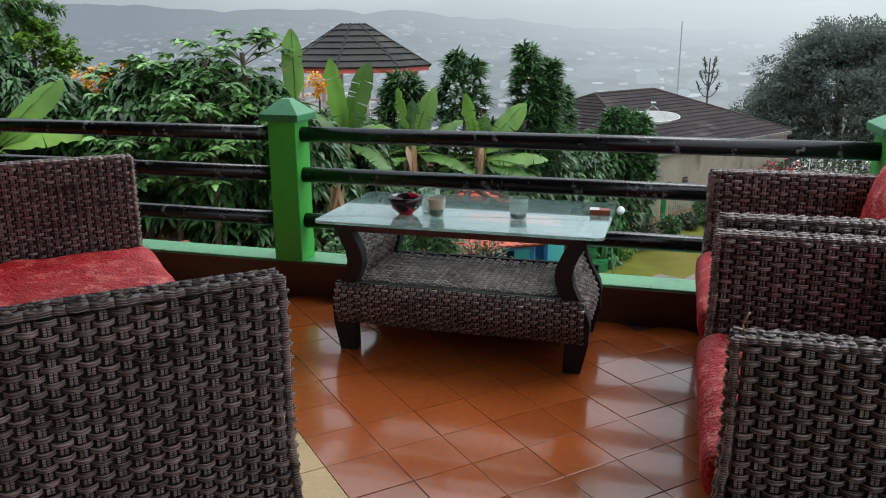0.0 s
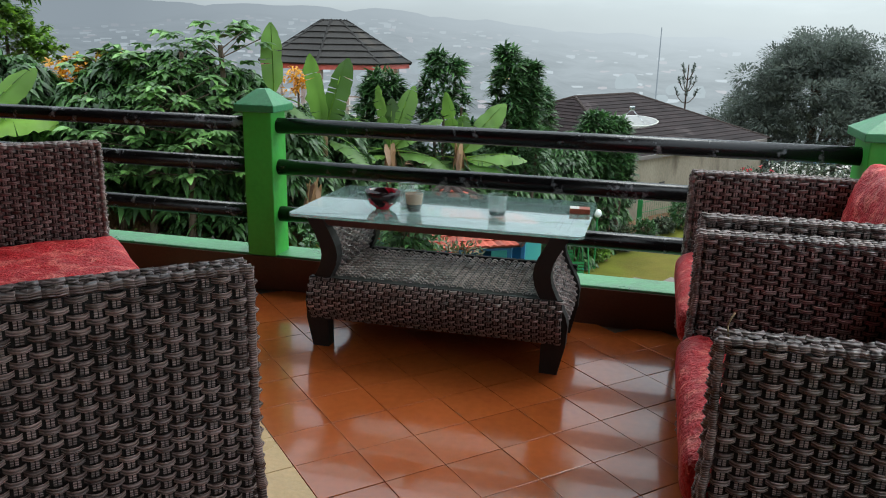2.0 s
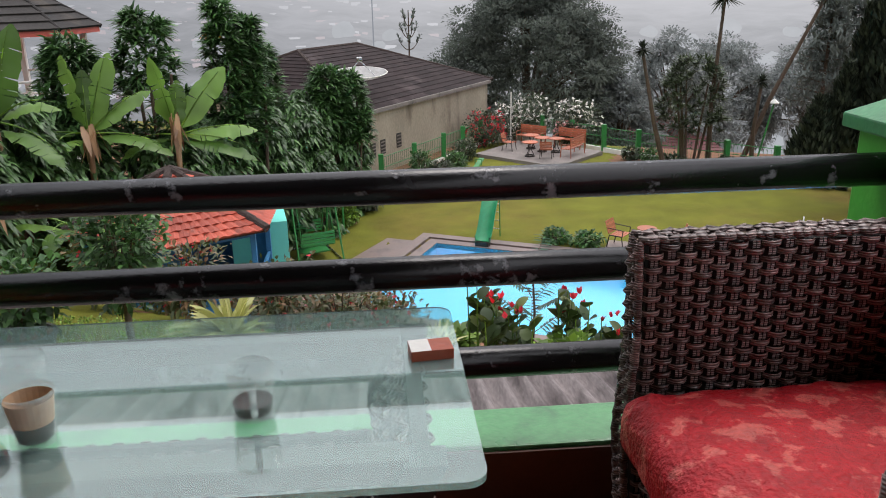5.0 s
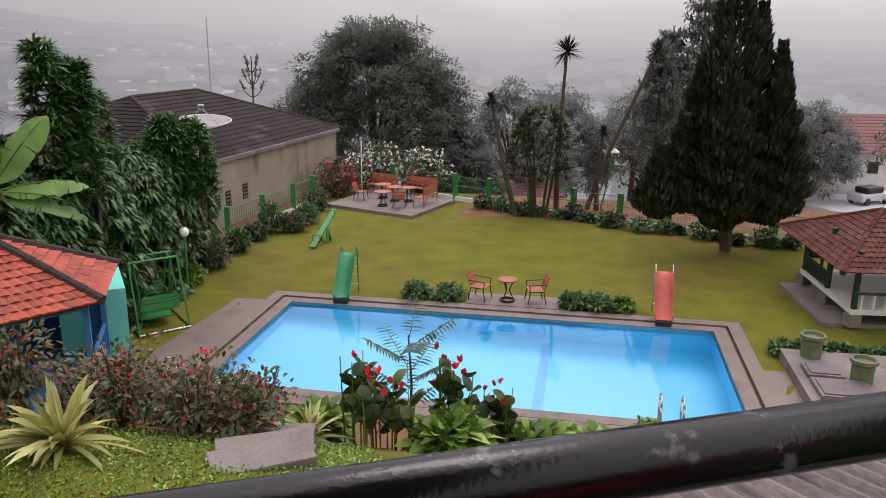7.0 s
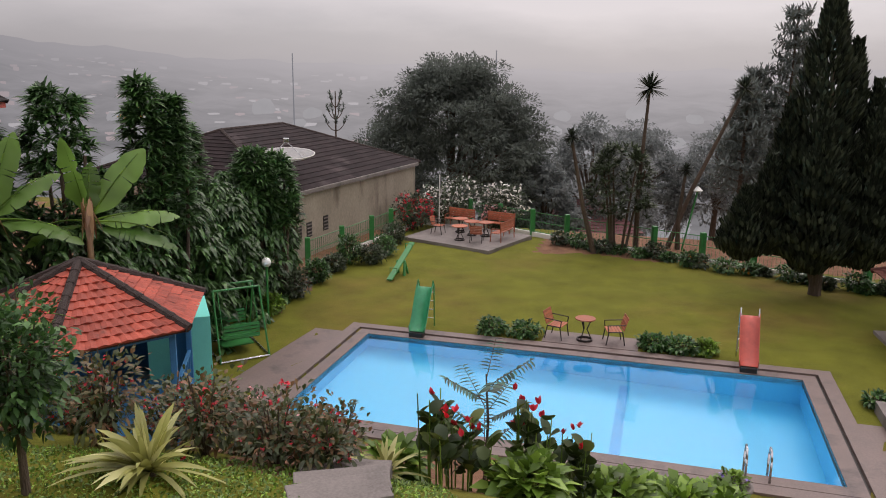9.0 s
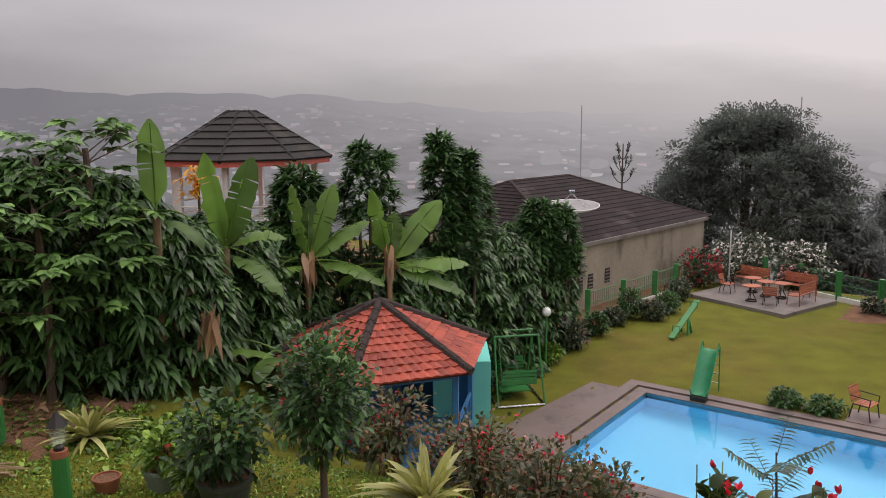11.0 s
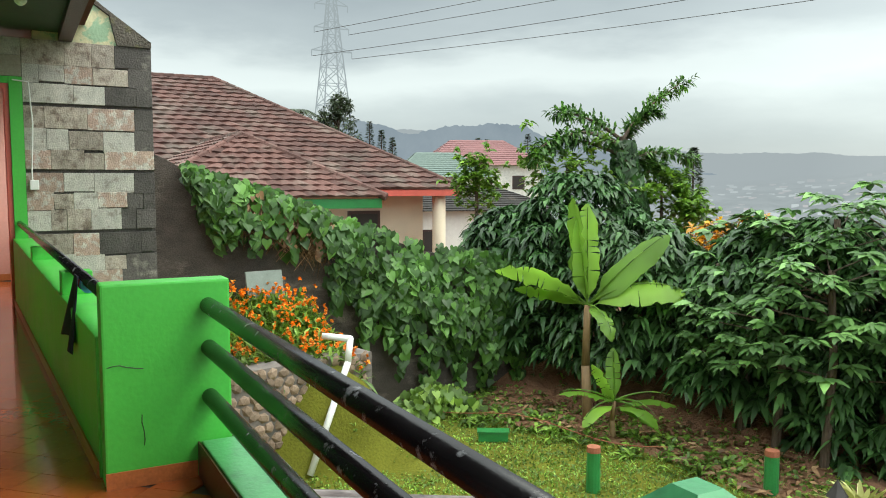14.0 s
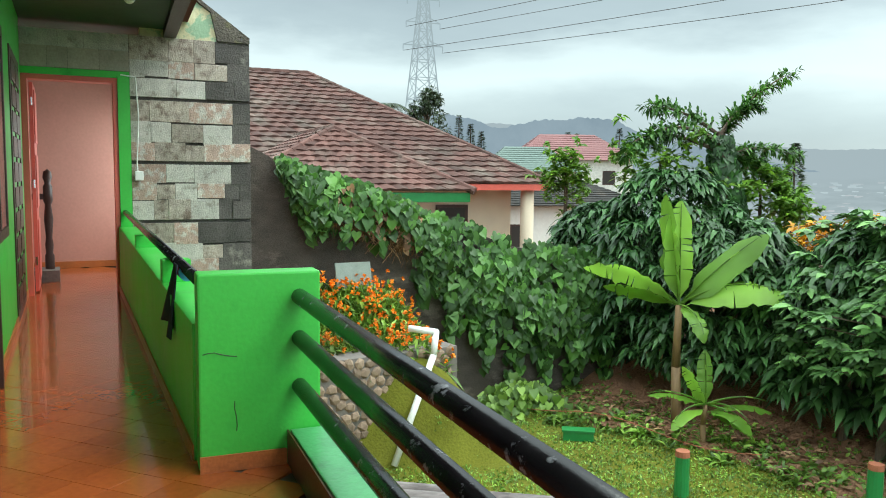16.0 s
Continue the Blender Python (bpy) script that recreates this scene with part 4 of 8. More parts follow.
# ---- gazebo by the lawn ----
def build_bale():
    cx, cy, rot = 20.14, 17.55, -20.8
    g = thing("lawn_pavilion", "raised open pavilion with a worn clay tile roof", "pavilion")
    q = lambda x, y: turn2([(x, y)], rot, cx, cy)[0]
    zf, ze, za = PZ + 0.6, -4.75, -3.55
    hx, hy = 1.35, 1.92
    part("apron", prism([q(-hx - 0.75, -hy + 0.1), q(hx + 0.8, -hy + 0.1), q(hx + 0.8, hy + 0.05), q(-hx - 0.75, hy + 0.05)], PZ - 0.2, PZ + 0.12), CONC, g)
    part("floor", prism([q(-hx - 0.1, -hy - 0.1), q(hx + 0.1, -hy - 0.1), q(hx + 0.1, hy + 0.1), q(-hx - 0.1, hy + 0.1)], zf - 0.14, zf), WHITE, g, "wet pale floor")
    cs = [q(-hx - 0.75, -hy - 0.75), q(hx + 0.75, -hy - 0.75), q(hx + 0.75, hy + 0.85), q(-hx - 0.75, hy + 0.85)]
    ap = Vector((*q(-0.1, 0.0), za))
    rng = random.Random(2)
    cap = bmesh.new()
    for k in range(4):
        a, b = Vector((*cs[k], ze)), Vector((*cs[(k + 1) % 4], ze))
        part("roof_slope", tiled_face(bmesh.new(), a, b, ap, ap, 13, 24, 0.03, 0.02, rng), ROOF_OLD, g, kind="stuff")
        ridge(cap, a, ap, 0.08)
    part("ridge_cap", cap, ROOF_OLD, g, kind="stuff")
    for sx in (-1, 1):
        for sy in (-1, 0, 1):
            x, y = q(sx * hx, sy * hy)
            part("post", boxbm(x - 0.06, y - 0.06, zf, x + 0.06, y + 0.06, ze + (0.62 if sy == 0 else 0.42)), GREEN_NIGHT, g)
            part("footing", boxbm(x - 0.17, y - 0.17, PZ + 0.1, x + 0.17, y + 0.17, zf - 0.14), CONC, g)
    for p0, p1 in (((-hx, 0), (-hx, hy)), ((-hx, -hy), (hx, -hy)), ((hx, -hy), (hx, hy)), ((hx, hy), (-hx, hy))):
        n = 8
        for j in range(n):
            f = (j + 0.5) / n
            x, y = q(p0[0] + (p1[0] - p0[0]) * f, p0[1] + (p1[1] - p0[1]) * f)
            part("baluster", boxbm(x - 0.035, y - 0.035, zf, x + 0.035, y + 0.035, zf + 0.42), WHITE if p0[1] < 0 else GREEN_NIGHT, g)
        a, b = q(*p0), q(*p1)
        part("handrail", tube(bmesh.new(), (*a, zf + 0.45), (*b, zf + 0.45), 0.045, seg=8), GREEN_NIGHT, g)


GREEN_NIGHT = material("near_black_green_paint", (0.015, 0.04, 0.028), 0.4)
build_bale()


# ---- neighbour's house ----
def build_neighbour():
    h = thing("neighbour_house", "cream house with a large mossy maroon tile roof", "house")
    z0 = 1.15
    ze, zt = 1.3, 5.4
    E = [Vector(p) for p in ((-22, 12.2, ze), (-22, -8, ze), (-38, -8, ze), (-38, 12.2, ze))]
    R0, R1 = Vector((-30, 5.9, zt)), Vector((-30, -3, zt))
    bm = bmesh.new()
    rng = random.Random(1)
    tiled_face(bm, E[1], E[0], R0, R1, 24, 46, 0.06, 0.035, rng)
    tiled_face(bm, E[0], E[3], R0, R0, 24, 36, 0.06, 0.035, rng)
    tiled_face(bm, E[3], E[2], R1, R0, 10, 10, 0.06)
    tiled_face(bm, E[2], E[1], R1, R1, 10, 10, 0.06)
    roof = part("roof", bm, ROOF_HOUSE, h, "mossy maroon roof tiles in courses")
    cap = bmesh.new()
    for a, b in ((E[0], R0), (E[1], R1), (R0, R1), (E[3], R0)):
        ridge(cap, a, b, 0.11)
    part("ridge_cap", cap, ROOF_HOUSE, roof)
    part("wall", boxbm(-37, -7.5, -5, -23, 11.2, ze - 0.1), CREAM, h)
    part("fascia", boxbm(-38, -8, ze - 0.22, -22.02, 12.15, ze - 0.02), CORAL, h, "pink painted fascia")
    for y in (5.0, 8.5):
        w = part("window", boxbm(-22.99, y, -0.9, -22.9, y + 1.1, 0.6), DARK_WOOD, h)
        part("pane", boxbm(-22.91, y + 0.1, -0.8, -22.88, y + 1.0, 0.5), IRON, w)
    part("column", tube(bmesh.new(), (-22.4, 11.5, -4.5), (-22.4, 11.5, ze - 0.2), 0.22, seg=16), CREAM, h, smooth=True)
    # lower porch roof in front
    A, B, C = Vector((-17.5, 7.4, 1.14)), Vector((-17.5, 1.2, 1.14)), Vector((-20, 4.4, 2.75))
    D, F = Vector((-24, 1.2, 1.14)), Vector((-24, 7.4, 1.14))
    C2 = Vector((-25.5, 4.4, 2.75))
    bm = bmesh.new()
    tiled_face(bm, B, A, C, C, 12, 18, 0.05, 0.03, rng)
    tiled_face(bm, A, F, C2, C, 12, 16, 0.05, 0.03, rng)
    tiled_face(bm, D, B, C, C2, 12, 16, 0.05, 0.03, rng)
    r2 = part("porch_roof", bm, ROOF_HOUSE, h)
    cap = bmesh.new()
    for a, b in ((A, C), (B, C), (C, C2)):
        ridge(cap, a, b, 0.1)
    part("ridge_cap", cap, ROOF_HOUSE, r2)
    part("porch_fascia", boxbm(-17.66, 1.3, 0.86, -17.56, 7.3, 1.1), GREEN_DK, h, "green painted porch fascia")


build_neighbour()


# ---- hills and town beyond the valley ----
def hill_z(r, a):
    s = 7.3
    f = np.clip((r - 300) / 700, 0, 1)
    n1 = np.array([noise.noise((float(q) * 5, s, 0)) + 0.5 * noise.noise((float(q) * 17, s, 1)) for q in np.ravel(a)]).reshape(np.shape(a))
    lift = 9 * np.clip((a - 0.45) / 0.5, 0, 1) + 30 * np.exp(-(((a - 0.42) / 0.22) ** 2))
    return -62 + (64 + lift + 9 * n1) * f


def build_backdrop():
    def ridge_mesh(name, dist, base, amp, seed, mat, a0, a1, wob=3.0, label="misty hillside", trees=0.07, rise=230):
        bm = bmesh.new()
        n = 420
        prev = None
        for k in range(n + 1):
            a = radians(a0 + (a1 - a0) * k / n)
            x, y = -math.sin(a) * dist, math.cos(a) * dist
            s = seed * 13.7
            edge = min(1.0, k / rise, (n - k) / 60)
            hgt = -70 + (base + 70) * edge ** 0.6 + amp * edge * (noise.noise((a * wob, s, 0)) + 0.4 * noise.noise((a * wob * 4, s, 1)) + 0.12 * noise.noise((a * wob * 30, s, 2)) + trees * abs(noise.noise((a * wob * 110, s, 3))))
            cur = (bm.verts.new((x, y, -160)), bm.verts.new((x, y, hgt)))
            if prev:
                bm.faces.new((prev[0], cur[0], cur[1], prev[1]))
            prev = cur
        solid(name, bm, mat, label, "backdrop", kind="structure")

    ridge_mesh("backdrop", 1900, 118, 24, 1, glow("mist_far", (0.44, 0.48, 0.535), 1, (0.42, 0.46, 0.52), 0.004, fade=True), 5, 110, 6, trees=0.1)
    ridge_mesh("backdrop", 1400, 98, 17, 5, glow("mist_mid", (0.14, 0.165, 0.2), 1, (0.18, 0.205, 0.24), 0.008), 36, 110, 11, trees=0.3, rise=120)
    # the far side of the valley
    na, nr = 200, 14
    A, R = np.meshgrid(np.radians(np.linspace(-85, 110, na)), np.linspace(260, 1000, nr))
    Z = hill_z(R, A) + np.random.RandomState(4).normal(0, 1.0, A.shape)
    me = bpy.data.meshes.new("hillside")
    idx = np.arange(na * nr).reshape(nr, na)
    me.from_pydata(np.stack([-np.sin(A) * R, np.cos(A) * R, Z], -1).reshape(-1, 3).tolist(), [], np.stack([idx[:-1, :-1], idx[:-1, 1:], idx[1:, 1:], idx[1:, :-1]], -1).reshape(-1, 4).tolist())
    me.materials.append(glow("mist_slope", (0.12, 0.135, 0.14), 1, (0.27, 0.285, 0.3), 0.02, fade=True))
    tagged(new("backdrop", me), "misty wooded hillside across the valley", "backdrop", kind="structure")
    # houses of the town, tiny and glowing in pale mist colours, joined
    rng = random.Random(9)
    for nm, mat, cnt in (("far_town", glow("mist_town_wall", (0.5, 0.52, 0.54), 1, fade=True), 330), ("far_town", glow("mist_town_roof", (0.42, 0.36, 0.37), 1, fade=True), 260)):
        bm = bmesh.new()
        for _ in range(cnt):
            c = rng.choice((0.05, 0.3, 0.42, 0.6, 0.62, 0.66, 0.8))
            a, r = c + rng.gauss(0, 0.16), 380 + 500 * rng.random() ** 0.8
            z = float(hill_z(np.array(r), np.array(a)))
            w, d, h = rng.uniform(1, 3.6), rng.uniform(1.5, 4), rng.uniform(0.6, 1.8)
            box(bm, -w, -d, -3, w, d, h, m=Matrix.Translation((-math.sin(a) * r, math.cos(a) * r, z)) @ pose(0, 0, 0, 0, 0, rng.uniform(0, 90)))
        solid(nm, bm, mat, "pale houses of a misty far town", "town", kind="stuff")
    # far dark tree tops, glowing in painted mist colours
    bm = bmesh.new()
    for _ in range(260):
        a, r = rng.uniform(-1.2, 1.7), rng.uniform(270, 620)
        z = float(hill_z(np.array(r), np.array(a)))
        s = rng.uniform(2.5, 7)
        bmesh.ops.create_icosphere(bm, subdivisions=2, radius=s, matrix=Matrix.Translation((-math.sin(a) * r, math.cos(a) * r, z + s * 0.4)) @ Matrix.Diagonal((1.3, 1.3, rng.uniform(0.7, 1.3), 1)))
    for v in bm.verts:
        v.co += Vector((noise.noise(v.co * 0.6), noise.noise(v.co * 0.6 + Vector((9, 0, 0))), noise.noise(v.co * 0.6 + Vector((0, 9, 0))))) * 1.4
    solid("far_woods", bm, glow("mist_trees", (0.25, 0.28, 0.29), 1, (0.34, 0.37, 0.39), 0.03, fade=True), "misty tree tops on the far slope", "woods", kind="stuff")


build_backdrop()


# ---- planting ----
def shrub(name, label, x, y, h, w, mat, rng, heads=60, per=16, llen=0.5, lw=0.09, droop=0.8, trunks=3, cat="shrub", group="", d=None, low=0.0, z=None, skirt=1.0):
    """Stems with rosettes of drooping blades over the outside of a rough mound."""
    gz = float(ground_z(x, y)) if z is None else z
    t = thing(name, label, cat, pose(x, y, gz), group)
    bm = bmesh.new()
    d = d or w
    for k in range(trunks):
        a = rng.uniform(0, 6.28)
        px, py = math.cos(a) * w * 0.25, math.sin(a) * d * 0.25
        limb(bm, [(px * 0.5, py * 0.5, -0.2), (px, py, h * 0.4), (px * 1.6, py * 1.6, h * 0.8)], 0.07, 0.035, 7)
    part("trunk", bm, BARK, t)
    a = rng.uniform(0, 2 * np.pi, heads)
    zz = rng.uniform(low, 1, heads) ** 0.9
    r = np.sqrt(np.clip(1 - (zz * 0.97) ** 3, 0.02, 1)) * rng.uniform(0.75, 1.05, heads) * skirt
    hd = np.stack([np.cos(a) * r * w / 2, np.sin(a) * r * d / 2, zz * h], 1)
    p, dd = rosette(rng, hd, per)
    out = np.repeat(np.stack([np.cos(a), np.sin(a), 0.25 + 0 * a], 1), per, 0)
    part("crown", leaves_mesh("crown", mat, p, dd + out * 0.5, llen, lw, droop), None, t)
    return t


def tree(name, label, x, y, h, w, mat, rng, trunk=0.4, clumps=60, per=60, leaf=0.35, flat=0.6, low=0.35, z=None, cat="tree", lift=0.0, blob=0.16):
    gz = float(ground_z(x, y)) if z is None else z
    t = thing(name, label, cat, pose(x, y, gz))
    bm = bmesh.new()
    limb(bm, [(0, 0, -0.5), (0.1, 0, h * 0.25), (-0.1, 0.1, h * 0.5), (0, 0, h * 0.8)], trunk, trunk * 0.3, 10)
    c = []
    for k in range(clumps):
        a, e = rng.uniform(0, 6.28), rng.uniform(-0.25, 1)
        r = math.sqrt(max(0.05, 1 - e * e)) * rng.uniform(0.55, 1.0)
        c.append((math.cos(a) * r * w / 2, math.sin(a) * r * w / 2, h * (low + (1 - low) * max(e, -0.2) * rng.uniform(0.8, 1.0)) + lift))
    for p in c[:: max(1, clumps // 14)]:
        limb(bm, [(0, 0, h * 0.3), (p[0] * 0.5, p[1] * 0.5, h * 0.3 + (p[2] - h * 0.3) * 0.65), p], trunk * 0.35, 0.04, 6)
    part("trunk", bm, BARK, t)
    c = np.repeat(np.array(c), per, 0)
    g = rng.normal(0, 1, c.shape)
    g /= np.linalg.norm(g, axis=1, keepdims=True)
    p = c + g * np.array([1, 1, flat]) * w * blob * rng.uniform(0.4, 1, (len(c), 1))
    part("crown", leaves_mesh("crown", mat, p, g + np.array([0, 0, 0.2]), leaf, leaf * 0.5, 0.3, seg=2), None, t)
    return t


def banana(x, y, zt, leaves, view, rng, group="banana plants", label="banana plant with broad torn green leaves", lean=0.0, girth=0.1, mat=None):
    """leaves: heading from the side, rise in degrees, length, bend, twist of the blade; view: the way that counts as away."""
    gz = float(ground_z(x, y))
    t = thing("banana_plant", label, "banana plant", pose(x, y, gz), group)
    h = zt - gz
    away = Vector((*view, 0)).normalized()
    right = Vector((away.y, -away.x, 0))
    top = right * lean + Vector((0, 0, h))
    part("trunk", limb(bmesh.new(), [(0, 0, -0.3), tuple(top * 0.5 + right * -0.04), tuple(top)], girth, girth * 0.6, 10), BANANA_TRUNK, t, smooth=True)
    for az, el, L, bend, twist in leaves:
        ax = right * math.cos(radians(az)) + away * math.sin(radians(az))
        lat = Vector((-ax.y, ax.x, 0))
        ang, tw = radians(el), radians(twist)
        pos = Vector(top) - Vector((0, 0, 0.06 * rng.uniform(0, 3)))
        segs = 18
        W = L * rng.uniform(0.125, 0.15)
        torn = rng.uniform(0.1, 0.45)
        bm = bmesh.new()
        prev, cut = None, [False, False]
        for k in range(segs + 1):
            f = k / segs
            fwd = ax * math.cos(ang) + Vector((0, 0, math.sin(ang)))
            nr = ax * -math.sin(ang) + Vector((0, 0, math.cos(ang)))
            sd = lat * math.cos(tw) + nr * math.sin(tw)
            n2 = fwd.cross(sd)
            g = (f - 0.14) / 0.86
            wid = 0.014 if g <= 0 else 0.014 + W * min(1.0, (g * 5) ** 0.6) * max(0.0, 1 - max(0.0, (g - 0.55) / 0.46) ** 3)
            cur = []
            for q, s in ((0, -1), (1, 1)):
                sag = 0.2 * wid + (rng.uniform(0.05, 0.35) * wid if rng.uniform() < torn else 0)
                cur.append(pos + sd * s * wid * rng.uniform(0.94, 1.04) + n2 * sag * (-1 if n2.z > 0 else 1))
            if prev:
                for q in (0, 1):
                    gap = 0.0 if rng.uniform() > torn or g < 0.15 else 0.3
                    a, b, c, d = prev[2], prev[q], cur[q].lerp(prev[q], gap), pos
                    vs = [bm.verts.new(v) for v in (a, b, c, d)]
                    bm.faces.new(vs if q else vs[::-1])
            prev = (cur[0], cur[1], Vector(pos))
            pos = pos + fwd * L / segs
            ang -= bend * (0.5 + f) / segs
        bmesh.ops.remove_doubles(bm, verts=bm.verts, dist=0.0005)
        leaf = part("leaf", bm, mat or L_BANANA, t, smooth=True)
        rib = leaf_rib(top, ax, el, L, bend)
        part("midrib", rib, L_BRIGHT, leaf)
    return t


def leaf_rib(top, ax, el, L, bend):
    pts, pos, ang = [], Vector(top), radians(el)
    for k in range(10):
        pts.append(tuple(pos))
        pos = pos + (ax * math.cos(ang) + Vector((0, 0, math.sin(ang)))) * L / 10
        ang -= bend * (0.55 + k / 10) / 10
    return limb(bmesh.new(), pts, 0.022, 0.006, 5)


def spiky(x, y, r, rng, mat=L_STRIPE, n=55, label="cream-striped spiky agave plant", z=None):
    gz = float(ground_z(x, y)) if z is None else z
    t = thing("agave_plant", label, "plant", pose(x, y, gz), "striped agaves")
    a = rng.uniform(0, 6.283, n)
    e = rng.uniform(0.15, 1.35, n)
    d = np.stack([np.cos(a) * np.cos(e), np.sin(a) * np.cos(e), np.sin(e)], 1)
    part("foliage", leaves_mesh("foliage", mat, np.zeros((n, 3)) + [0, 0, 0.05], d, r, r * 0.11, 0.35, 0.35, 5, (0.7, 1, 1, 0.8, 0.5)), None, t)
    part("stump", tube(bmesh.new(), (0, 0, -0.1), (0, 0, 0.12), 0.09, 0.05), BARK, t)
    return t


def build_planting():
    rng = np.random.RandomState(11)
    # hedge of hanging dracaena, from the vine wall to the far house: x, y, height, width
    rows = ((-14.6, 9.4, 3.0, 2.8), (-13.0, 9.9, 3.75, 3.2), (-11.4, 10.2, 2.9, 3.0), (-10.2, 10.9, 2.3, 2.6), (-9.0, 11.2, 2.9, 2.8), (-7.9, 11.4, 3.2, 2.8), (-6.9, 11.6, 3.4, 2.8), (-6.0, 12.0, 2.9, 2.2), (-6.0, 14.2, 2.9, 2.4), (-5.9, 16.8, 2.8, 2.6), (-3.9, 17.6, 2.9, 2.0),
            (-3.7, 18.0, 4.4, 2.8), (-3.0, 20.2, 4.6, 2.8), (-2.2, 22.2, 4.6, 2.8), (-1.4, 24.2, 4.4, 2.8), (-0.7, 26.4, 4.5, 2.8), (-0.2, 28.4, 4.3, 2.6))
    for k, (x, y, hh, w) in enumerate(rows):
        shrub("dracaena_shrub", "dense dark green dracaena shrub with hanging leaves", x, y, hh, w, L_HEDGE if k > 1 else L_DRAC, rng, 430, 12, 0.34, 0.125, 0.85, 4, "shrub", "hedge shrubs", skirt=1.05)
    # taller plants behind and above
    for x, y, top, w in ((-3.9, 18.2, 0.85, 1.9), (-2.45, 20.2, 1.0, 1.15), (-1.9, 20.8, 0.5, 1.0), (-2.2, 24.3, -0.4, 1.8), (-0.2, 26.2, -1.35, 1.7), (0.6, 26.6, -1.6, 1.4), (-5.3, 17.0, 0.3, 1.7)):
        gz = float(ground_z(x, y))
        shrub("dracaena_tree", "tall dracaena with dense rosettes of glossy leaves", x, y, top - gz, w, L_DRAC, rng, 150, 20, 0.4, 0.07, 0.35, 3, "shrub", "tall dracaenas", low=0.5)
    # papaya crowns: lobed leaves as small fans on long stalks
    for x, y, top in ((-8.5, 11.2, 1.0), (-7.5, 10.9, 1.3), (-6.6, 10.9, 1.5), (-9.3, 11.2, 0.9), (-7.9, 10.1, 0.3), (-7.0, 10.1, 0.5), (-8.7, 10.2, -0.2)):
        gz = float(ground_z(x, y))
        h = top - gz
        t = thing("papaya_tree", "papaya tree with deeply lobed dark leaves", "tree", pose(x, y, gz), "papaya trees")
        bm = limb(bmesh.new(), [(0, 0, -0.2), (0.1, 0, h * 0.5), (0, 0, h * 0.9)], 0.08, 0.05)
        n = 60
        a = rng.uniform(0, 6.283, n)
        zz = rng.uniform(0.45, 1.0, n)
        r = np.sqrt(1 - ((zz - 0.55) / 0.75) ** 2) * rng.uniform(0.5, 1.0, n) * 1.15
        tips = np.stack([np.cos(a) * r, np.sin(a) * r, zz * h], 1)
        for q in tips[::2]:
            limb(bm, [(0, 0, q[2] * 0.9), tuple(q)], 0.014, 0.008, 5)
        part("trunk", bm, BARK, t)
        P, D = [], []
        for q, aa in zip(tips, a):
            for j in range(9):
                b = aa + (j - 4) * 0.42
                P.append(q)
                D.append((math.cos(b), math.sin(b), rng.uniform(-0.15, 0.35)))
        part("crown", leaves_mesh("crown", L_PAPAYA, P, D, 0.3, 0.11, 0.35, 0.1, 4, (0.4, 1.0, 1.3, 0.8)), None, t)
    # bananas by the vine wall and behind the hut
    front, back = (-0.776, 0.63), (-0.3, 0.954)
    banana(-10.65, 8.4, -0.75, ((100, 87, 2.0, 0.1, 15), (150, 84, 2.1, 0.15, 60), (180, 42, 1.9, 1.0, 40), (185, 24, 1.4, 0.5, 35), (8, 48, 2.0, 0.25, 50), (2, 34, 2.0, 1.3, 35), (300, 5, 1.1, 1.6, 0)), front, rng, label="banana plant with broad bright green leaves", lean=-0.05, mat=L_BANANA_LIT)
    banana(-9.75, 8.25, -2.3, ((100, 80, 0.95, 0.2, 10), (190, 70, 0.85, 0.4, 40), (180, 25, 1.0, 0.9, 0), (5, 25, 1.1, 1.0, 0), (320, 20, 1.0, 1.4, 0), (230, 10, 0.9, 1.2, 0), (350, -5, 0.9, 0.9, 0)), front, rng, label="young banana plant with bright green leaves", girth=0.06, mat=L_BANANA_LIT)
    banana(-5.6, 11.2, 0.0, ((110, 87, 1.6, 0.08, 10), (200, 15, 1.0, 1.6, 0), (330, 10, 1.1, 1.6, 0)), back, rng)
    banana(-5.36, 13.2, -0.9, ((165, 82, 1.95, 0.1, 65), (15, 76, 1.9, 0.15, 60), (0, 42, 1.25, 1.5, 20), (190, 35, 0.9, 1.4, 0), (250, 0, 1.2, 1.2, 0), (320, -5, 1.6, 0.9, 0)), back, rng)
    banana(-4.75, 16.0, -1.65, ((150, 82, 1.85, 0.15, 60), (80, 80, 1.5, 0.1, 10), (25, 72, 1.95, 0.15, 50), (10, 45, 1.7, 0.6, 30), (175, 12, 1.8, 0.8, 10), (340, 5, 1.9, 0.9, 10), (230, 20, 1.3, 1.5, 0)), back, rng)
    banana(-3.12, 17.0, -1.9, ((155, 80, 1.85, 0.15, 60), (60, 80, 1.4, 0.15, 20), (15, 55, 2.0, 0.3, 50), (2, 12, 1.9, 0.5, 25), (350, 0, 1.9, 0.8, 20), (200, 15, 1.5, 1.3, 0)), back, rng)
    banana(-4.0, 12.4, -2.7, ((185, 35, 1.5, 1.4, 0), (0, 15, 1.9, 1.0, 10), (330, -10, 1.7, 0.5, 10), (250, 30, 1.2, 1.6, 0)), back, rng)
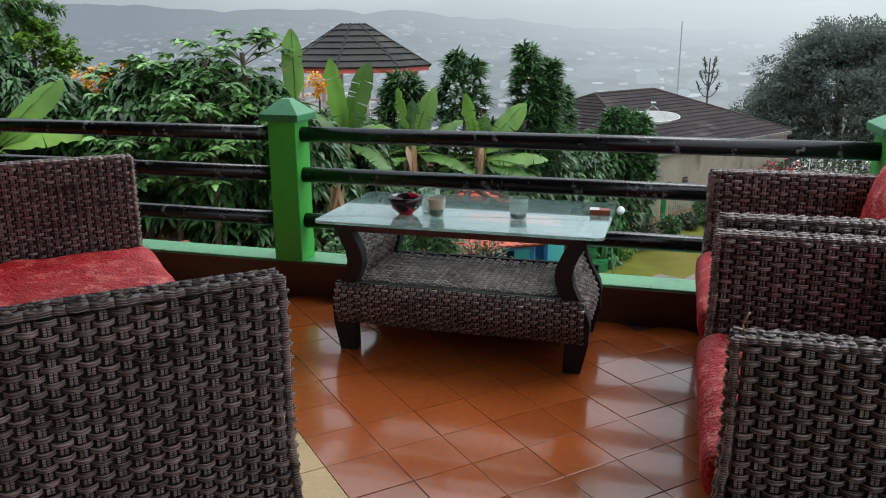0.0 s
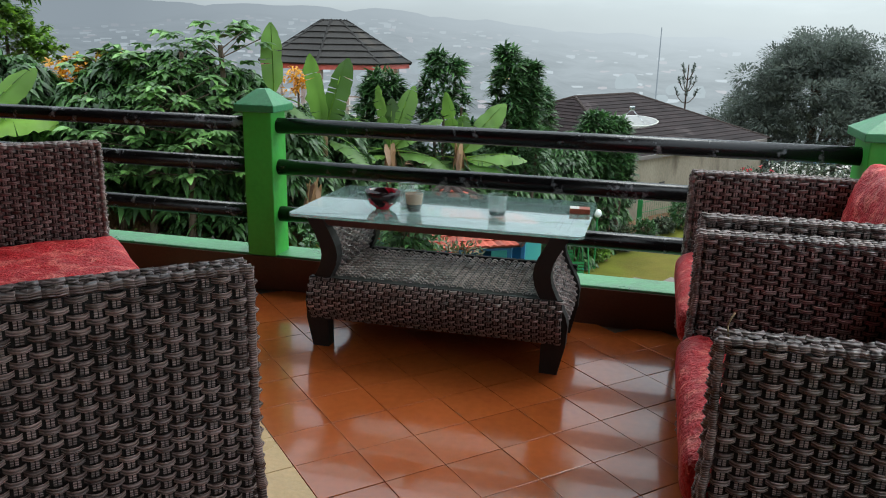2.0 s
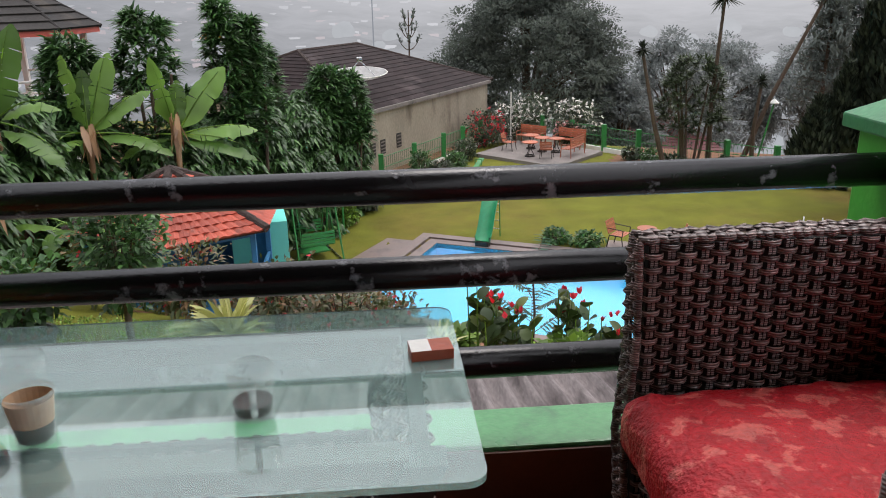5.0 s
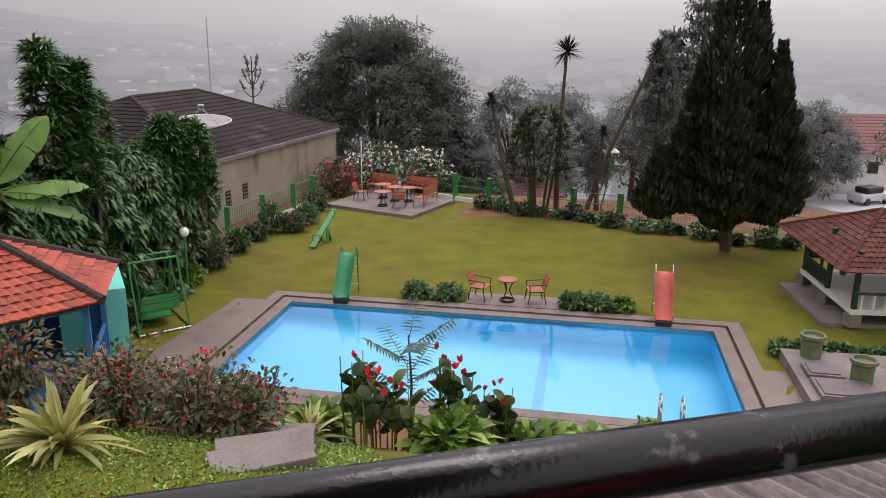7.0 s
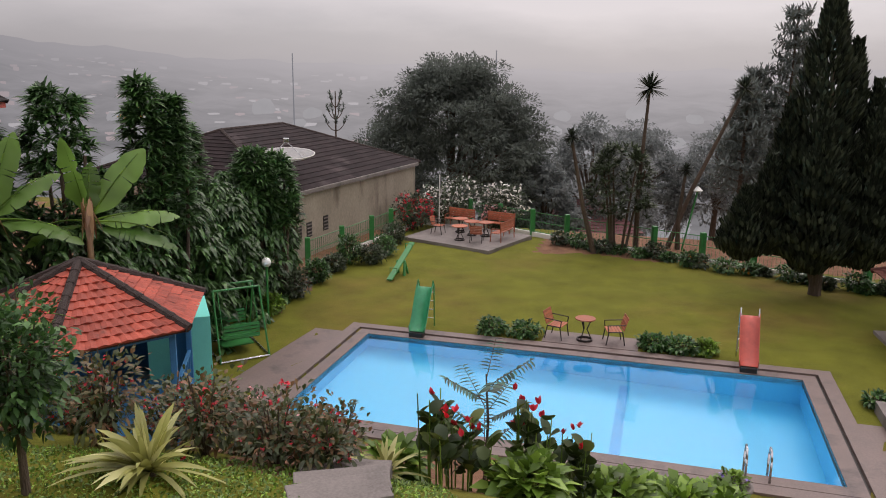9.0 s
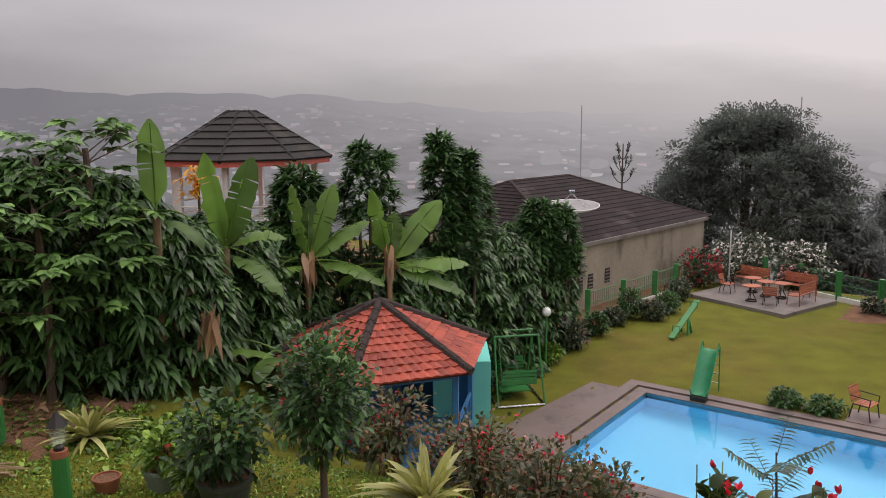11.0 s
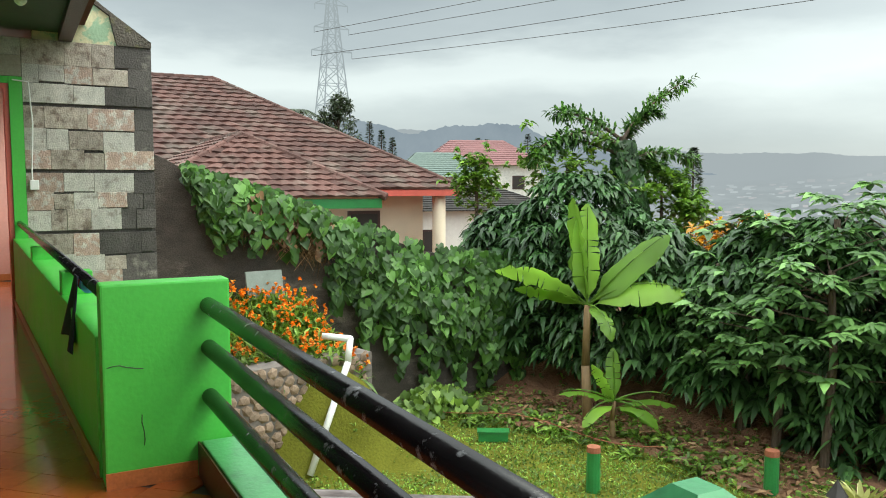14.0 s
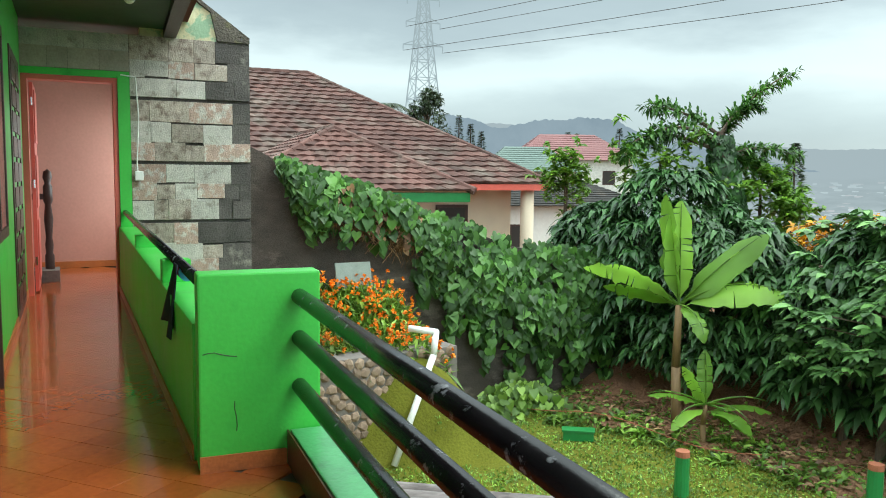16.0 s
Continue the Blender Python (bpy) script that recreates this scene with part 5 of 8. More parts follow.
    # brown hanging banana leaves
    for x, y, z in ((-5.4, 11.6, -1.4), (-4.9, 11.4, -1.7), (-4.7, 15.9, -1.5), (-3.0, 16.6, -1.4), (-12.0, 9.0, -1.3)):
        t = thing("dry_leaf", "dry brown hanging banana leaf", "leaf", pose(x, y, z), "dry banana leaves")
        part("blade", leaves_mesh("blade", L_DRY, rng.normal(0, 0.08, (9, 3)), rng.normal(0, 0.3, (9, 3)) + [0, -0.3, -1], 0.7, 0.14, 0.3), None, t)
    # yellow croton-like clumps
    for x, y, z, s in ((-10.95, 11.5, 0.0, 1.0), (-10.6, 11.6, 0.3, 0.8), (-9.7, 11.5, 0.6, 0.7), (-7.6, 16.6, 0.05, 0.75), (-3.0, 22.0, 0.05, 0.5), (-10.85, 11.4, -0.35, 0.8)):
        gz = float(ground_z(x, y))
        t = thing("yellow_shrub", "shrub with bright yellow leaves", "shrub", pose(x, y, gz), "yellow shrubs")
        part("stem", limb(bmesh.new(), [(0, 0, -0.2), (0, 0, z - gz)], 0.05, 0.03), BARK, t)
        hd = rng.normal(0, 0.24 * s, (26, 3)) + [0, 0, z - gz]
        p, d = rosette(rng, hd, 9)
        part("crown", leaves_mesh("crown", L_YELLOW, p, d, 0.26 * s, 0.09 * s, 0.5), None, t)
    # slender tree with arching compound fronds, ivy on its trunk
    gz = float(ground_z(-14, 12.2))
    t = thing("spray_tree", "slender ivy-clad tree with arching sprays of fine leaves", "tree", pose(-14, 12.2, gz))
    zb = lambda z: z - gz
    bm = limb(bmesh.new(), [(0, 0.2, -0.3), (0, 0.2, zb(0.4)), (0, -0.1, zb(2.0)), (0, -0.22, zb(2.6))], 0.15, 0.08)
    P, D = [], []
    fronds = (((-0.2, 2.5), (-1.05, 2.98), (-1.99, 3.1)), ((-0.2, 2.5), (0.5, 3.25), (1.87, 4.0)), ((-0.1, 2.1), (-1.84, 2.5), (-2.95, 2.0)), ((0.0, 2.0), (1.02, 2.25), (2.25, 2.1)), ((-0.1, 2.3), (-1.4, 2.65), (-2.3, 2.35)), ((0.1, 1.6), (1.2, 1.75), (1.9, 1.1)), ((0.1, 1.9), (0.8, 2.05), (1.7, 1.7)), ((-0.1, 2.4), (0.15, 2.9), (0.5, 3.2)))
    for (y0, z0), (y1, z1), (y2, z2) in fronds:
        q = [Vector((0, y0, zb(z0))), Vector((rng.uniform(-0.2, 0.2), y1, zb(z1))), Vector((rng.uniform(-0.4, 0.4), y2, zb(z2)))]
        pts = [q[0] * (1 - f) ** 2 + (q[1] * 2 - (q[0] + q[2]) / 2) * 2 * f * (1 - f) + q[2] * f * f for f in np.linspace(0, 1, 11)]
        limb(bm, [tuple(p) for p in pts], 0.05, 0.012, 6)
        for a, b in zip(pts[1:], pts[2:] + [pts[-1]]):
            d = (b - a).normalized() if (b - a).length > 0 else Vector((0, 1, 0))
            for s in (-1, 1):
                for _ in range(3):
                    o = a.lerp(b, rng.uniform(0, 1))
                    w = Vector((s * rng.uniform(0.2, 0.9), 0, rng.uniform(-0.5, 0.5))) + d * rng.uniform(0.2, 0.7)
                    for f in (0.08, 0.16, 0.24, 0.32):
                        for e in (-1, 1):
                            P.append(tuple(o + w * f))
                            D.append(tuple(w.normalized() * 0.7 + d.cross(w).normalized() * 0.6 * e + Vector(rng.normal(0, 0.15, 3))))
    part("trunk", bm, BARK, t)
    part("crown", leaves_mesh("crown", L_VINE, P, D, 0.15, 0.062, 0.3), None, t)
    n = 520
    a, f = rng.uniform(0, 6.283, n), rng.uniform(0, 1, n)
    ivy = np.stack([np.cos(a) * 0.3 * (1.1 - f * 0.5), 0.2 - 0.4 * f + np.sin(a) * (0.55 - 0.3 * f), zb(0.3) + 2.2 * f], 1)
    part("ivy", heart_leaves("ivy", L_DRAC, ivy, (0.8, -0.4, 0.3), 0.17, rng), None, t, "dark ivy round the trunk", kind="stuff")
    for x, y, z, w in ((-14.3, 10.6, 1.9, 1.7), (-13.9, 13.2, 1.35, 1.4), (-13.5, 13.6, 0.7, 1.1), (-20.0, 11.55, 1.3, 1.5), (-20.0, 11.5, 1.9, 0.9)):
        gz = float(ground_z(x, y))
        tt = thing("light_shrub", "shrub with fresh light green leaves", "shrub", pose(x, y, gz), "light green shrubs")
        part("trunk", limb(bmesh.new(), [(0, 0, -0.2), (0, 0, z - gz)], 0.06, 0.03), BARK, tt)
        hd = rng.normal(0, 1, (70, 3)) * [w * 0.3, w * 0.3, 0.3] + [0, 0, z - gz]
        p, d = rosette(rng, hd, 9)
        part("crown", leaves_mesh("crown", L_BRIGHT, p, d, 0.22, 0.11, 0.4), None, tt)
    spiky(-5.55, 8.9, 0.8, rng)
    spiky(-0.45, 7.9, 1.0, rng)
    spiky(2.35, 9.2, 0.7, rng, n=40, label="small cream-striped agave by the steps")
    # trees beyond the lawn, their leaves greyed with painted haze
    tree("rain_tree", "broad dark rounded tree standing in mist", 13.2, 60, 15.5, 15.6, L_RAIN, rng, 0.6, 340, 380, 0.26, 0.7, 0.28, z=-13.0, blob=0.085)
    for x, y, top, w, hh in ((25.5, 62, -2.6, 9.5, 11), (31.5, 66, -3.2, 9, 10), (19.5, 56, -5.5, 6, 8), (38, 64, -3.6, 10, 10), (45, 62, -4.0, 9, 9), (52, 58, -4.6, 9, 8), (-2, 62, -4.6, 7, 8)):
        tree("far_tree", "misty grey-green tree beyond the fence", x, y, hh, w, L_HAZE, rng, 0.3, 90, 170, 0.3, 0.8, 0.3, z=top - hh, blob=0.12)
    # cypress
    gz = float(ground_z(19.8, 24.4))
    t = thing("cypress_tree", "tall dark cypress with several pointed tips", "tree", pose(19.8, 24.4, gz))
    bm = limb(bmesh.new(), [(0, 0, -0.3), (0, 0, 3), (-0.3, 0, 8)], 0.24, 0.05)
    for a in (0.6, 2.2, 4.0):
        limb(bm, [(0, 0, 0.1), (math.cos(a) * 0.8, math.sin(a) * 0.8, 2.6)], 0.14, 0.08)
    part("trunk", bm, BARK, t)
    P, D = [], []
    for cx, cy, h0, h1, w in ((-0.5, 0, 1.3, 10.7, 1.75), (0.7, 0.2, 1.4, 9.0, 1.2), (2.0, 0.2, 1.6, 6.85, 0.75), (1.25, -0.4, 1.5, 7.6, 0.8), (2.5, 0.1, 1.3, 4.4, 0.8), (-3.0, 0.1, 1.4, 3.9, 0.9), (-1.5, 0.3, 1.5, 6.9, 1.0), (-2.2, 0.0, 1.6, 5.0, 0.9), (0.9, -0.9, 1.2, 6.6, 1.5), (-0.9, -0.8, 1.1, 6.4, 1.5)):
        n = 6000 if w > 1.4 else 3400
        f = rng.uniform(0, 1, n) ** 1.15
        a = rng.uniform(0, 6.283, n)
        r = w * np.clip((1 - f) * 1.05, 0.03, 1) ** 0.75 * np.minimum(1, 0.28 + f * 3.6) * rng.uniform(0.7, 1.1, n) * (1 + 0.2 * np.sin(f * 40 + a * 3))
        P.append(np.stack([cx + np.cos(a) * r, cy + np.sin(a) * r, h0 + f * (h1 - h0)], 1))
        D.append(np.stack([np.cos(a) * 0.5, np.sin(a) * 0.5, 1 + 0 * a], 1))
    part("crown", leaves_mesh("crown", L_CYPRESS, np.concatenate(P), np.concatenate(D), 0.3, 0.12, 0.0, seg=2), None, t)
    # yuccas by the fence
    for x0, y0, x1, y1, z1, s in ((16.3, 32.3, 15.95, 31.2, 0.6, 1.0), (17.9, 32.6, 20.3, 31.2, 0.65, 0.85), (18.4, 32.4, 18.1, 31.6, -2.9, 0.5), (14.2, 31.9, 12.6, 31.2, -1.4, 0.6)):
        gz = float(ground_z(x0, y0))
        t = thing("yucca_palm", "slender yucca palm with a spiky round head", "palm", pose(x0, y0, gz), "yucca palms")
        e = Vector((x1 - x0, y1 - y0, z1 - gz))
        part("trunk", limb(bmesh.new(), [(0, 0, -0.2), tuple(e * 0.4 + Vector((-0.12, 0, 0))), tuple(e)], 0.13, 0.06), BARK, t)
        n = 130
        a, el = rng.uniform(0, 6.283, n), rng.uniform(-0.9, 1.5, n)
        d = np.stack([np.cos(a) * np.cos(el), np.sin(a) * np.cos(el), np.sin(el)], 1)
        part("crown", leaves_mesh("crown", L_CYPRESS, np.zeros((n, 3)) + np.array(e), d, 0.75 * s, 0.06, 0.1), None, t)
    shrub("fence_tree", "dense rounded yucca tree by the fence", 15.3, 32.1, 4.7, 3.0, L_TREE, rng, 170, 18, 0.4, 0.07, 0.2, 5, "tree", low=0.3)
    # pines beyond the fence, haze painted into their leaf colour
    for x, y, top, w in ((27.0, 38, 4.6, 1.9), (23.4, 36, 0.9, 1.6), (25.4, 38.5, 1.4, 1.8), (29.0, 40, 3.2, 2.2), (38.5, 33, 0.4, 3.2)):
        gz = float(ground_z(x, y)) - 1.0
        h = top - gz
        t = thing("pine_tree", "thin pine with tiered branches in mist", "tree", pose(x, y, gz), "misty pines")
        bm = limb(bmesh.new(), [(0, 0, 0), (0, 0, h)], 0.16, 0.03)
        P, D = [], []
        for k in range(11):
            z = h * (0.42 + 0.055 * k)
            R = w * (1.05 - 0.075 * k)
            for j in range(7):
                a = 6.283 * j / 7 + k * 0.9 + rng.uniform(-0.2, 0.2)
                e = (math.cos(a) * R, math.sin(a) * R, z + rng.uniform(-0.1, 0.35))
                limb(bm, [(0, 0, z - 0.2), e], 0.025, 0.012, 5)
                for f in np.linspace(0.35, 1, 14):
                    P.append((e[0] * f, e[1] * f, z - 0.2 + (e[2] - z + 0.2) * f))
                    D.append(tuple(rng.normal(0, 0.7, 3) + [0, 0, 0.4]))
        part("trunk", bm, BARK, t)
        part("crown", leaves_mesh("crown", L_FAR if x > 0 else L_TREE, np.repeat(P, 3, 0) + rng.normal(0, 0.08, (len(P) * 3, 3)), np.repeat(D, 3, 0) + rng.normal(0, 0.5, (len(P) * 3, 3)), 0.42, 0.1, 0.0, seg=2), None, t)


def candelabra_pine(x, y, z0, z1, rng):
    t = thing("young_pine", "young pine with upturned candelabra branches", "tree", pose(x, y, z0))
    h = z1 - z0
    bm = limb(bmesh.new(), [(0, 0, -6), (0, 0, h)], 0.1, 0.03, 7)
    P, D = [], []
    for k in range(3):
        z, R = h * (0.1 + 0.27 * k), 0.55 - 0.08 * k
        for j in range(4):
            a = 1.571 * j + 0.4 * k
            pts = [(math.cos(a) * R * f, math.sin(a) * R * f, z + 0.55 * f * f) for f in (0, 0.4, 0.75, 1.0)]
            limb(bm, pts, 0.03, 0.02, 5)
            for f in np.linspace(0.8, 1.15, 12):
                P.append((math.cos(a) * R * f, math.sin(a) * R * f, z + 0.6 * f * f))
                D.append((rng.normal(0, 0.5), rng.normal(0, 0.5), 0.7))
    part("trunk", bm, BARK, t)
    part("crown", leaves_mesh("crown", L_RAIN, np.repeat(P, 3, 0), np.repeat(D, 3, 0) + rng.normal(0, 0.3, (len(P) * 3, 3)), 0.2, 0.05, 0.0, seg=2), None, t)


def bush(name, label, x, y, h, w, mat, rng, n=900, leaf=0.12, flower=None, nf=0, fs=0.06, group="", z=None, sparse=0.35, cat="shrub"):
    """A rounded or straggling bush of small leaves on twigs."""
    gz = float(ground_z(x, y)) if z is None else z
    t = thing(name, label, cat, pose(x, y, gz), group)
    bm = bmesh.new()
    tips = []
    for k in range(9):
        a = rng.uniform(0, 6.283)
        e = (math.cos(a) * w * 0.36 * rng.uniform(0.3, 1), math.sin(a) * w * 0.36 * rng.uniform(0.3, 1), h * rng.uniform(0.6, 0.95))
        limb(bm, [(0, 0, -0.1), (e[0] * 0.5, e[1] * 0.5, e[2] * 0.5), e], 0.022, 0.008, 5)
    part("stem", bm, BARK, t)
    g = rng.normal(0, 1, (n, 3))
    g /= np.linalg.norm(g, axis=1, keepdims=True)
    rad = rng.uniform(sparse, 1, n) ** 0.6
    lump = 1 + 0.22 * np.sin(g[:, 0] * 7 + x) * np.sin(g[:, 1] * 6 + y) + 0.12 * np.sin(g[:, 2] * 11)
    p = g * (rad * lump)[:, None] * [w / 2, w / 2, h * 0.46] + [0, 0, h * 0.52]
    p[:, 2] = np.maximum(p[:, 2], 0.03)
    part("foliage", leaves_mesh("foliage", mat, p, g + rng.normal(0, 0.6, (n, 3)) + [0, 0, 0.3], leaf, leaf * 0.5, 0.3, seg=2), None, t)
    if flower:
        q = rng.choice(n, nf)
        pf = p[q] * 1.04
        k = 5
        part("flower_cover", leaves_mesh("flowers", flower, np.repeat(pf, k, 0), rng.normal(0, 1, (nf * k, 3)), fs, fs * 0.8, 0.1, seg=2), None, t, kind="stuff")
    return t


def conifer(x, y, z0, z1, w, rng, n=2600, leaf=0.34):
    """A cone of drooping tiers."""
    t = thing("conifer", "dark conical conifer in mist", "tree", pose(x, y, z0), "misty conifers")
    h = z1 - z0
    part("trunk", limb(bmesh.new(), [(0, 0, -3), (0, 0, h)], 0.18, 0.03), BARK, t)
    f, a = rng.uniform(0.02, 1, n), rng.uniform(0, 6.283, n)
    tier = 0.62 + 0.38 * np.abs(np.sin(f * 34))
    r = w / 2 * (1 - f) ** 0.85 * tier * rng.uniform(0.55, 1.05, n)
    P = np.stack([np.cos(a) * r, np.sin(a) * r, f * h], 1)
    D = np.stack([np.cos(a), np.sin(a), 0.25 + 0 * a], 1)
    part("crown", leaves_mesh("crown", L_TREE, P, D, leaf, leaf * 0.35, 0.15, seg=2), None, t)


def far_palm(x, y, z0, z1, rng):
    t = thing("palm_tree", "palm with arching fronds in mist", "palm", pose(x, y, z0))
    h = z1 - z0
    part("trunk", limb(bmesh.new(), [(0, 0, -3), (0.1, 0, h * 0.6), (0, 0, h)], 0.16, 0.1), BARK, t)
    P, D = [], []
    for k in range(16):
        a = 0.3927 * k + rng.uniform(-0.15, 0.15)
        for f in np.linspace(0.1, 1, 16):
            o = (math.cos(a) * 1.7 * f, math.sin(a) * 1.7 * f, h + 0.9 * f - 1.3 * f * f)
            for s in (-1, 1):
                P.append(o)
                D.append((math.cos(a + s * 0.9), math.sin(a + s * 0.9), -0.35))
    part("crown", leaves_mesh("crown", L_TREE, P, D, 0.5, 0.07, 0.3, seg=2), None, t)


build_planting()
far_rng = np.random.RandomState(41)
conifer(-39, 40, -3.5, 3.9, 3.2, far_rng)
for y, z0, z1, w in ((25.9, 1.0, 6.7, 1.5), (27.0, 1.0, 6.0, 1.4), (28.0, 1.0, 5.4, 1.2), (42.1, 0.5, 6.1, 2.2), (36.6, 1.0, 5.6, 1.2), (37.6, 1.0, 5.5, 1.1)):
    conifer(-62, y, z0, z1, w, far_rng, 900, 0.3)
far_palm(-62, 19.5, 1.0, 7.3, far_rng)
tree("leafy_tree", "dark leafy tree behind the tiled roof", -62, 23.0, 6.5, 3.6, L_TREE, far_rng, 0.2, 60, 60, 0.3, 0.8, 0.35, z=2.4, blob=0.13)
candelabra_pine(3.45, 44, -2.4, 0.0, np.random.RandomState(31))


# ---- wicker furniture ----
WEAVE = [0.037, 0.0165]


def weave(w, h, depth=0.04, pitch=None, row=None, both=True, curve=None):
    """A woven panel, x 0..w, z 0..h, about y = 0: over-strands, stakes between them, a dark core. curve(x, z) shifts it in y."""
    pitch, row = pitch or WEAVE[0], row or WEAVE[1]
    nc, nr = max(2, round(w / pitch)), max(2, round(h / row))
    px, pz = w / nc, h / nr
    V, F = [], []

    def patch(x0, x1, z0, z1, ys, s, mid):
        b = len(V)
        for zi, zf in ((z0, 0.35), ((z0 + z1) / 2, 1.0), (z1, 0.35)):
            for k, y in enumerate(ys):
                V.append((x0 + (x1 - x0) * k / (len(ys) - 1), s * (depth / 2 + y * (0.55 + 0.45 * zf) + (mid if zf == 1.0 else 0)), zi))
        n = len(ys)
        for r in range(2):
            for k in range(n - 1):
                q = (b + r * n + k, b + r * n + k + 1, b + (r + 1) * n + k + 1, b + (r + 1) * n + k)
                F.append(q if s < 0 else q[::-1])

    rg = random.Random(nc * 31 + nr)
    for s in ((-1, 1) if both else (-1,)):
        for j in range(nr):
            for i in range(nc):
                jz = rg.uniform(-0.002, 0.002)
                if (i + j) % 2 == 0:
                    patch((i - 0.1) * px, (i + 1.1) * px, (j + 0.1) * pz + jz, (j + 0.9) * pz + jz, (-0.004, 0.01, 0.013, 0.01, -0.004), s, 0.002)
                else:
                    for o in (0.3, 0.55):
                        patch((i + o) * px, (i + o + 0.19) * px, (j - 0.1) * pz, (j + 1.1) * pz, (0.003, 0.003), s, 0.001)
    V = np.array(V)
    V[:, 0] = np.clip(V[:, 0], 0.0, w)
    V[:, 2] = np.clip(V[:, 2], 0.0, h)
    if curve:
        V[:, 1] += curve(V[:, 0], V[:, 2])
    me = bpy.data.meshes.new("weave")
    me.from_pydata(V.tolist(), [], F)
    me.polygons.foreach_set("use_smooth", np.ones(len(F), bool))
    me.materials.append(WICKER)
    return me


def core(w, h, depth=0.04, curve=None):
    bm = bmesh.new()
    n = 10
    rings = []
    for k in range(n + 1):
        z = h * k / n
        o = float(curve(np.array([0.0]), np.array([z]))[0]) if curve else 0.0
        rings.append([bm.verts.new(p) for p in ((0.004, o - depth / 2, z), (w - 0.004, o - depth / 2, z), (w - 0.004, o + depth / 2, z), (0.004, o + depth / 2, z))])
    for a, b in zip(rings, rings[1:]):
        for k in range(4):
            bm.faces.new((a[k], a[(k + 1) % 4], b[(k + 1) % 4], b[k]))
    bm.faces.new(rings[-1]), bm.faces.new(rings[0][::-1])
    return bm


def braid(pts, r=0.0115, bm=None):
    """A plaited border strand along a line."""
    bm = bm or bmesh.new()
    rg = random.Random(len(pts))
    for a, b in zip(pts, pts[1:]):
        a, b = Vector(a), Vector(b)
        n = max(2, int((b - a).length / 0.021))
        side = (b - a).normalized().cross(Vector((0.3, 0.5, 0.8))).normalized()
        for k in range(n):
            o = side * r * 0.45 * (1 if k % 2 else -1)
            tube(bm, a.lerp(b, (k - 0.15) / n) + o, a.lerp(b, (k + 1.15) / n) - o, r * rg.uniform(0.8, 1.0), r * rg.uniform(0.7, 0.95), 6)
    return bm


def woven(name, parent, w, h, m, depth=0.04, border="", label="", curve=None, both=True):
    # the core darkens the gaps of the weave by its colour, as shade
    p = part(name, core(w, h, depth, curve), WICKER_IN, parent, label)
    p.matrix_basis = m
    part("weave", weave(w, h, depth, both=both, curve=curve), None, p, kind="stuff")
    z = lambda t: (float(curve(np.array([0.0]), np.array([t]))[0]) if curve else 0.0)
    if border:
        bm = bmesh.new()
        if "t" in border:
            braid([(0, z(h), h + 0.006), (w, z(h), h + 0.006)], bm=bm)
        st = [h * k / 6 for k in range(7)]
        if "l" in border:
            braid([(-0.004, z(t), t) for t in st], bm=bm)
            braid([(-0.004, z(t) - depth / 2, t) for t in st], 0.012, bm=bm)
        if "r" in border:
            braid([(w + 0.004, z(t), t) for t in st], bm=bm)
        part("border", bm, WICKER, p, smooth=True)
    return p


def cushion(parent, name, x0, y0, z0, x1, y1, z1, seed, m=None, label="", puff=0.03, crumple=0.014):
    bm = bmesh.new()
    n = 22
    box(bm, x0, y0, z0, x1, y1, z1)
    bmesh.ops.subdivide_edges(bm, edges=bm.edges, cuts=n, use_grid_fill=True)
    cx, cy, cz = (x0 + x1) / 2, (y0 + y1) / 2, (z0 + z1) / 2
    hx, hy, hz = (x1 - x0) / 2, (y1 - y0) / 2, (z1 - z0) / 2
    r = 0.045
    for v in bm.verts:
        p = v.co - Vector((cx, cy, cz))
        q = Vector((max(-hx + r, min(hx - r, p.x)), max(-hy + r, min(hy - r, p.y)), max(-hz + min(r, hz * 0.9), min(hz - min(r, hz * 0.9), p.z))))
        d = p - q
        if d.length > 1e-6:
            p = q + d.normalized() * min(d.length, r)
        w = (1 - (p.x / hx) ** 4) * (1 - (p.y / hy) ** 4)
        s = 1 if p.z > 0 else -1
        p.z += s * puff * max(0, w) * (1 if hz < min(hx, hy) else 0)
        if hz >= min(hx, hy):
            p.y += (1 if p.y > 0 else -1) * puff * max(0, (1 - (p.x / hx) ** 4) * (1 - (p.z / hz) ** 4))
        k = noise.noise((p.x * 9 + seed, p.y * 14, p.z * 9)) + 0.5 * noise.noise((p.x * 24 + seed, p.y * 30, p.z * 24))
        v.co = p + Vector((cx, cy, cz)) + Vector((0, 0 if hz < min(hx, hy) else 1, 1 if hz < min(hx, hy) else 0)) * k * crumple
    if m is not None:
        bmesh.ops.transform(bm, matrix=m, verts=bm.verts)
    return part(name, bm, RED_CLOTH, parent, label or "red floral cloth cover", smooth=True)


